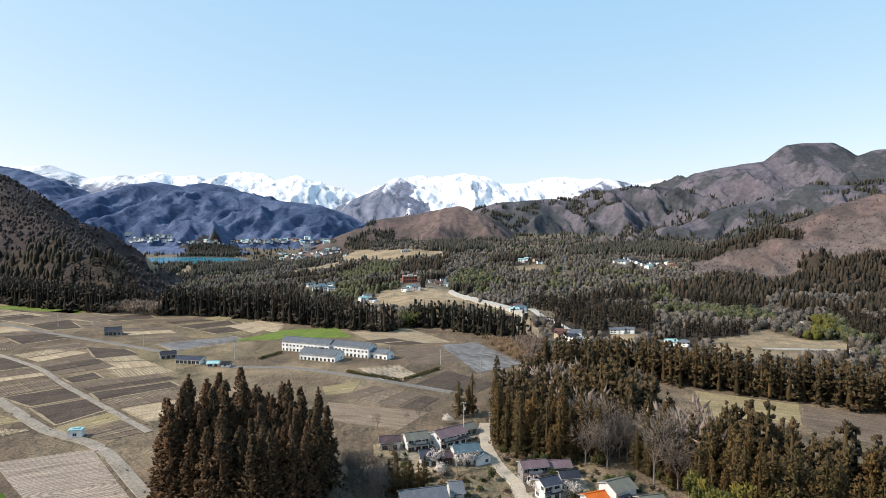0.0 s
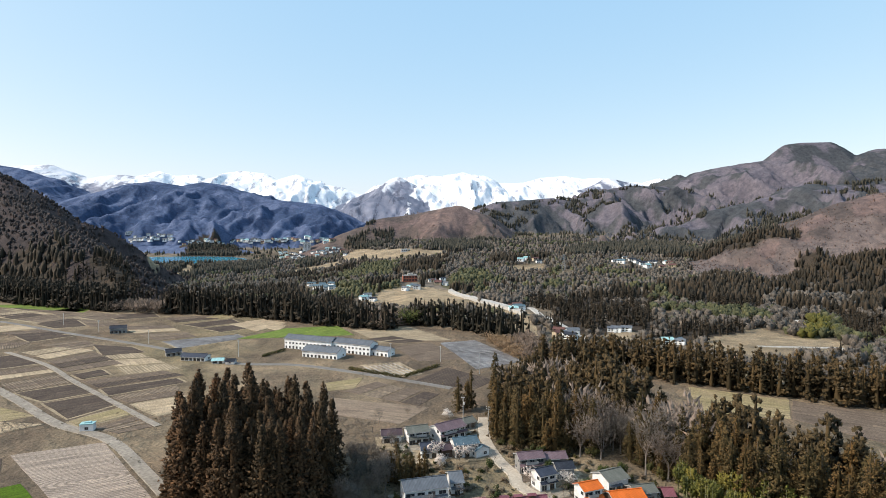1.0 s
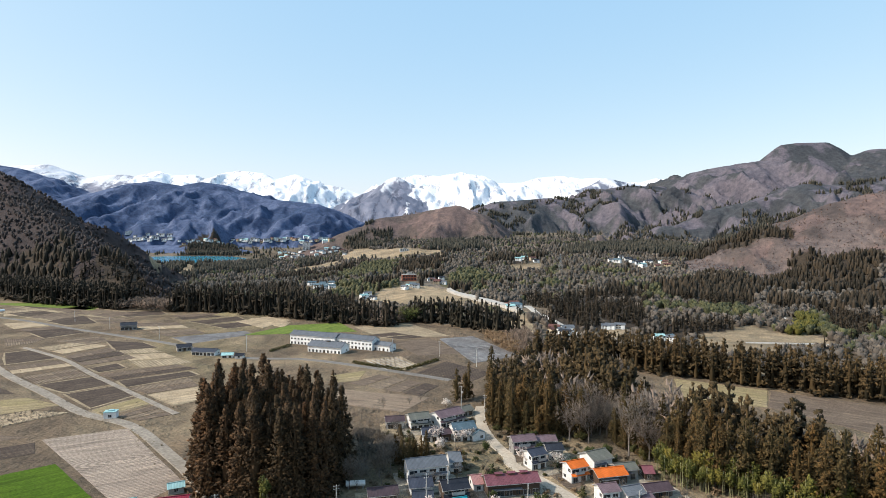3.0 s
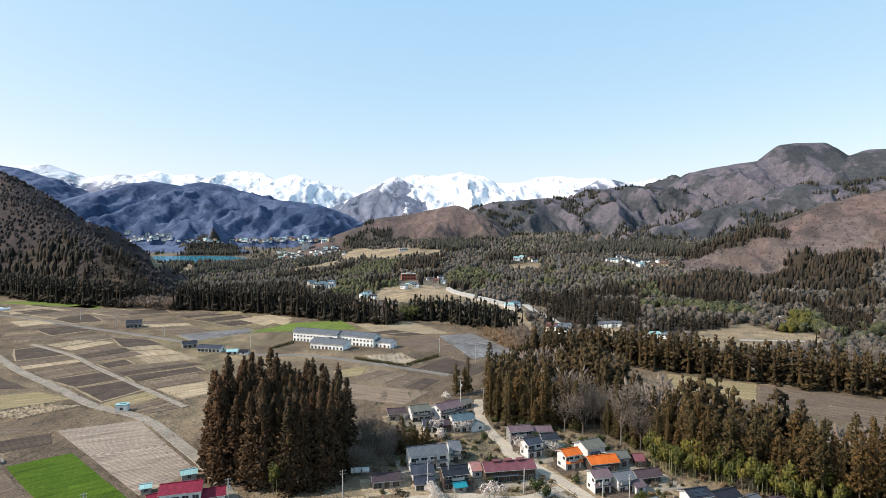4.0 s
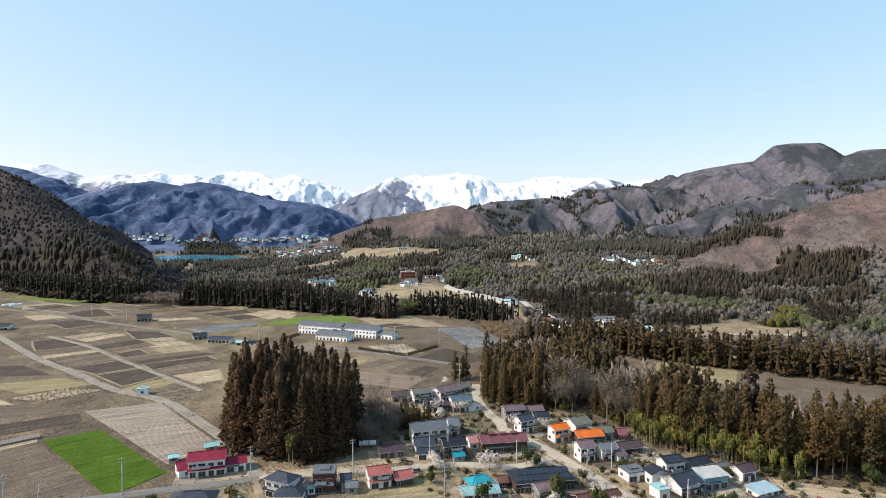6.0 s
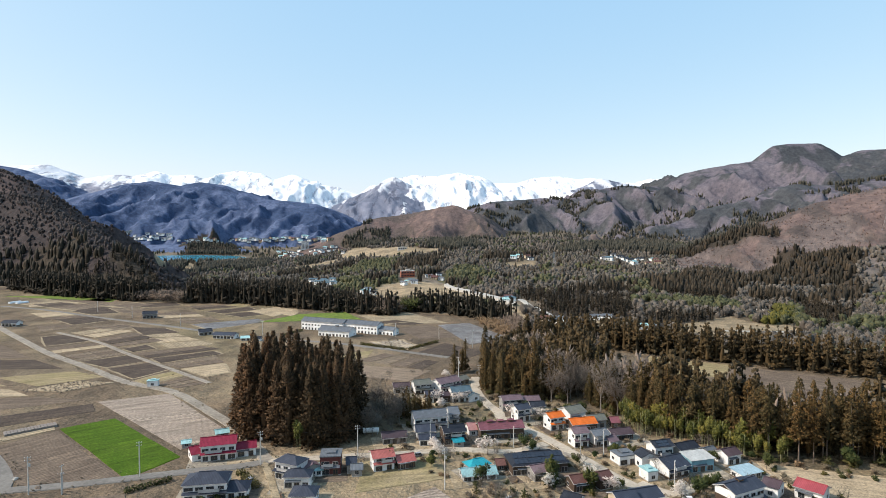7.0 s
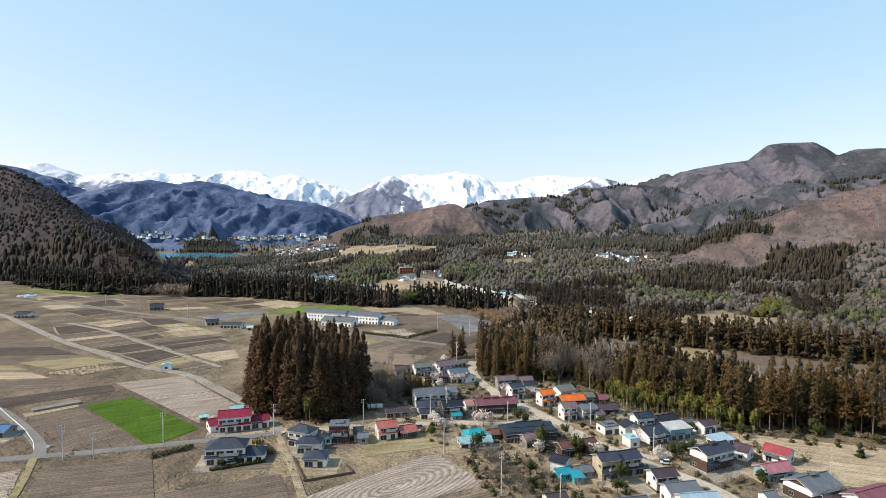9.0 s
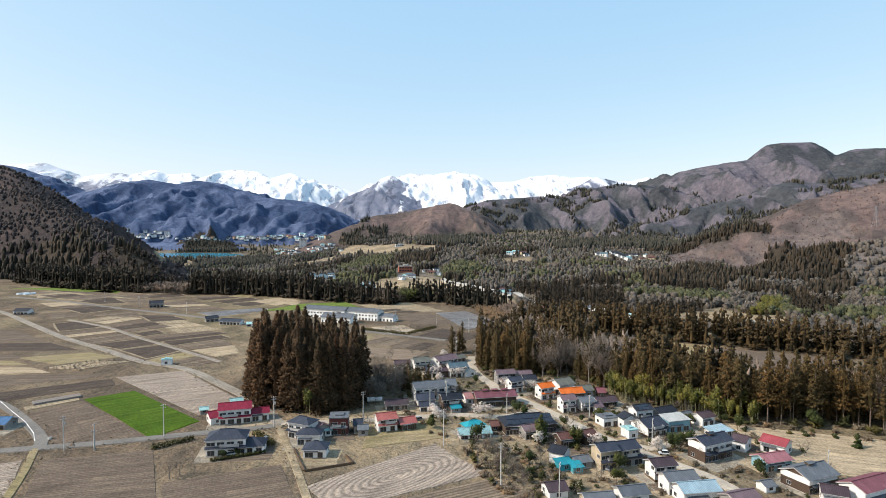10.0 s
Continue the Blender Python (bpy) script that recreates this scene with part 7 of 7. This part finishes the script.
def hedge(label, a, b_, h=1.1, w=0.9):
    a, b_ = Vector(a), Vector(b_)
    n = int((b_ - a).length * 26)
    t = rng.random(n)
    d = (b_ - a).normalized()
    pos = np.stack([a.x + (b_.x - a.x) * t, a.y + (b_.y - a.y) * t, rng.uniform(0.1, h, n)], 1)
    off_ = rng.uniform(-w / 2, w / 2, n)
    pos[:, 0] += -d.y * off_
    pos[:, 1] += d.x * off_
    out = rng.normal(size=(n, 3)) + np.array((0, 0, 0.6))
    tagged(raw("hedge", *tufts(pos, out, rng.uniform(0.3, 0.5, n), 0.6), "shrub_leaf"), label, "hedge")


hedge("clipped brown-green hedge before the white house", *HEDGE_A)
hedge("dark evergreen hedge beside the farm road", *HEDGE_B, h=1.6, w=2.2)
hedge("garden hedge of evergreen shrubs", *HEDGE_C, h=1.7, w=3.0)

hedge("long dark clipped hedge round the school orchard", *((-58.8, 341.8), (-25.0, 321.0)), h=1.8, w=2.4)
hedge("long dark clipped hedge round the school orchard", *((-24.4, 322.3), (-4.7, 349.5)), h=1.8, w=2.4)
hedge("dark clipped hedge beside the school yard", *((-120.7, 373.6), (-111.4, 393.9)), h=1.8, w=2.2)


def low_wall(a, b_, h=0.7):
    a, b_ = Vector((*a, 0)), Vector((*b_, 0))
    d = b_ - a
    ob = empty("garden_wall", (a.x + b_.x) / 2, (a.y + b_.y) / 2, 0, math.degrees(math.atan2(d.y, d.x)))
    L = d.length / 2
    part("base", boxed((-L, L, -0.12, 0.12, -0.3, h)), "timber", ob)
    part("coping", boxed((-L - 0.05, L + 0.05, -0.18, 0.18, h, h + 0.1)), "wall_brown", ob)
    tagged(ob, "low dark boarded garden wall round a house plot", "wall", "garden walls")


for a, b_ in (WALL_A, WALL_B, WALL_C):
    low_wall(a, b_)


def car(x, y, rot, mat, word):
    ob = empty("car", x, y, 0.05, rot)
    tagged(ob, f"small {word} car parked beside a house", "car", "parked cars")
    bm = bmesh.new()
    box(bm, -1.75, 1.75, -0.76, 0.76, 0.3, 0.85)
    bmesh.ops.bevel(bm, geom=bm.edges[:], offset=0.12, segments=2, affect="EDGES")
    part("body", bm, mat, ob)
    bm = bmesh.new()
    vs = box(bm, -1.5, 0.9, -0.7, 0.7, 0.85, 1.5)
    for v in vs:
        if v.co.z > 1.2:
            v.co.x = v.co.x * 0.78
            v.co.y *= 0.85
    part("cabin", bm, "glass", ob)
    part("roof", boxed((-1.15, 0.65, -0.58, 0.58, 1.48, 1.54)), mat, ob)
    for sx in (-1.1, 1.1):
        for sy in (-0.72, 0.72):
            bm = bmesh.new()
            tube(bm, (sx, sy - 0.09, 0.3), (sx, sy + 0.09, 0.3), 0.3, 0.3, 12)
            part("wheel", bm, "rubber", ob)


for i, (x, y) in enumerate(CARS):
    car(x, y, 20 + 37 * i, ("car_white", "car_silver")[i % 2], ("white", "silver")[i % 2])

# field hut
x, y = HUT[0]
house(x, y, 12, 5.2, 3.4, 3.0, "flat", "teal_pale", "white", 1, name="hut")
# plastic greenhouses on the far plain
for i in range(2):
    ob = empty("greenhouse", GREENH[0][0] + 9 * i, GREENH[0][1] - 2 * i, 0, 70)
    tagged(ob, "plastic-covered tunnel greenhouse on the far plain", "greenhouse", "greenhouses")
    vs, fs = [], []
    for j in range(9):
        t = math.pi * j / 8
        vs += [(-10, 3.2 * math.cos(t), 3.0 * math.sin(t)), (10, 3.2 * math.cos(t), 3.0 * math.sin(t))]
        if j:
            fs.append([2 * j - 2, 2 * j - 1, 2 * j + 1, 2 * j])
    fs += [list(range(0, 18, 2)), list(range(17, 0, -2))]
    raw("cover", vs, fs, "vinyl", ob)
    ob.scale = (0.6, 0.65, 0.6)
    for k in (-10.03, 10.0):
        bm = bmesh.new()
        for j in range(8):
            t0, t1 = math.pi * j / 8, math.pi * (j + 1) / 8
            tube(bm, (k, 3.25 * math.cos(t0), 3.05 * math.sin(t0)), (k, 3.25 * math.cos(t1), 3.05 * math.sin(t1)), 0.06, 0.06, 4)
        part("hoop", bm, "steel", ob)
# white kerb along the side road, a row of covered beds, a blank board, a heap under a sheet
bm = bmesh.new()
for a, b_ in zip(SIDE_ROAD[:-1], SIDE_ROAD[1:]):
    tube(bm, (*a, 0.25), (*b_, 0.25), 0.16, 0.16, 4)
tagged(part("guard_rail", bm, "white_line"), "white guard rail along the side road", "railing")
a, b_ = (Vector(p) for p in TIERS)
for i in range(16):
    p = a.lerp(b_, i / 15)
    ob = part("stacked_frame", boxed((-0.5, 0.5, -2.4, 2.4, 0, 0.7), (-0.42, 0.42, -2.3, 2.3, 0.7, 0.9)), "bark_pale")
    ob.matrix_basis = pose(p.x, p.y, 0, 0, 0, 42)
    tagged(ob, "weathered wooden frame standing in a row", "frame", "row of frames")
ob = empty("water_tank", BILL[0][0] + 2.6, BILL[0][1] + 1, 0, 6)
tagged(ob, "white cylindrical tank lying on a stand", "tank")
st = part("stand", boxed((-2.6, -2.3, -0.7, 0.7, 0, 0.9), (2.3, 2.6, -0.7, 0.7, 0, 0.9)), "steel", ob)
bm = bmesh.new()
tube(bm, (-3.2, 0, 1.7), (3.2, 0, 1.7), 0.95, 0.95, 16)
part("drum", bm, "wall_white", ob)
for k, (x, y) in enumerate(ROCK):
    bm = bmesh.new()
    bmesh.ops.create_icosphere(bm, subdivisions=2, radius=1.2)
    for v in bm.verts:
        v.co *= 0.75 + 0.4 * noise.noise(v.co * 0.9 + Vector((k * 3, 0, 0)))
        v.co.z = abs(v.co.z) * 1.2
    ob = part("boulder", bm, "concrete" if k == 0 else "bark")
    ob.location = (x, y, -0.1)
    tagged(ob, "pale upright stone beside the field" if k == 0 else "dark heap of cut brush beside the road", "stone" if k == 0 else "heap")
# concrete slope and road on the valley side
pts = [(7, 967), (44, 803), (81, 751), (97, 715)]
vs, fs = [], []
for i in range(31):
    t = i / 30 * 3
    k = min(int(t), 2)
    x, y = (pts[k][j] + (pts[k + 1][j] - pts[k][j]) * (t - k) for j in (0, 1))
    z = float(land(x, y)[0])
    vs += [(x - 5, y - 6, z - 2), (x - 4, y - 5, z + 3.5), (x + 2, y + 3, z + 4.5), (x + 4, y + 6, z - 2)]
    if i:
        b0 = 4 * i
        fs += [[b0 - 4 + j, b0 + j, b0 + j + 1, b0 - 3 + j] for j in range(3)]
tagged(raw("retaining_wall", vs, fs, "concrete"), "pale concrete retaining slope along the valley road", "wall", kind="structure")

for kinds in (CEDARS, EDGE_CEDARS, WOOD_CEDARS, BARES, SHADY_BARES, SMALL_BARES, BLOSSOMS, BAMBOOS, SHRUBS, DRY_SHRUBS, PINES, GARDEN_FIRS):
    for ob in kinds:
        if ob.name not in used:
            for o in (*ob.children_recursive, ob):
                bpy.data.objects.remove(o)
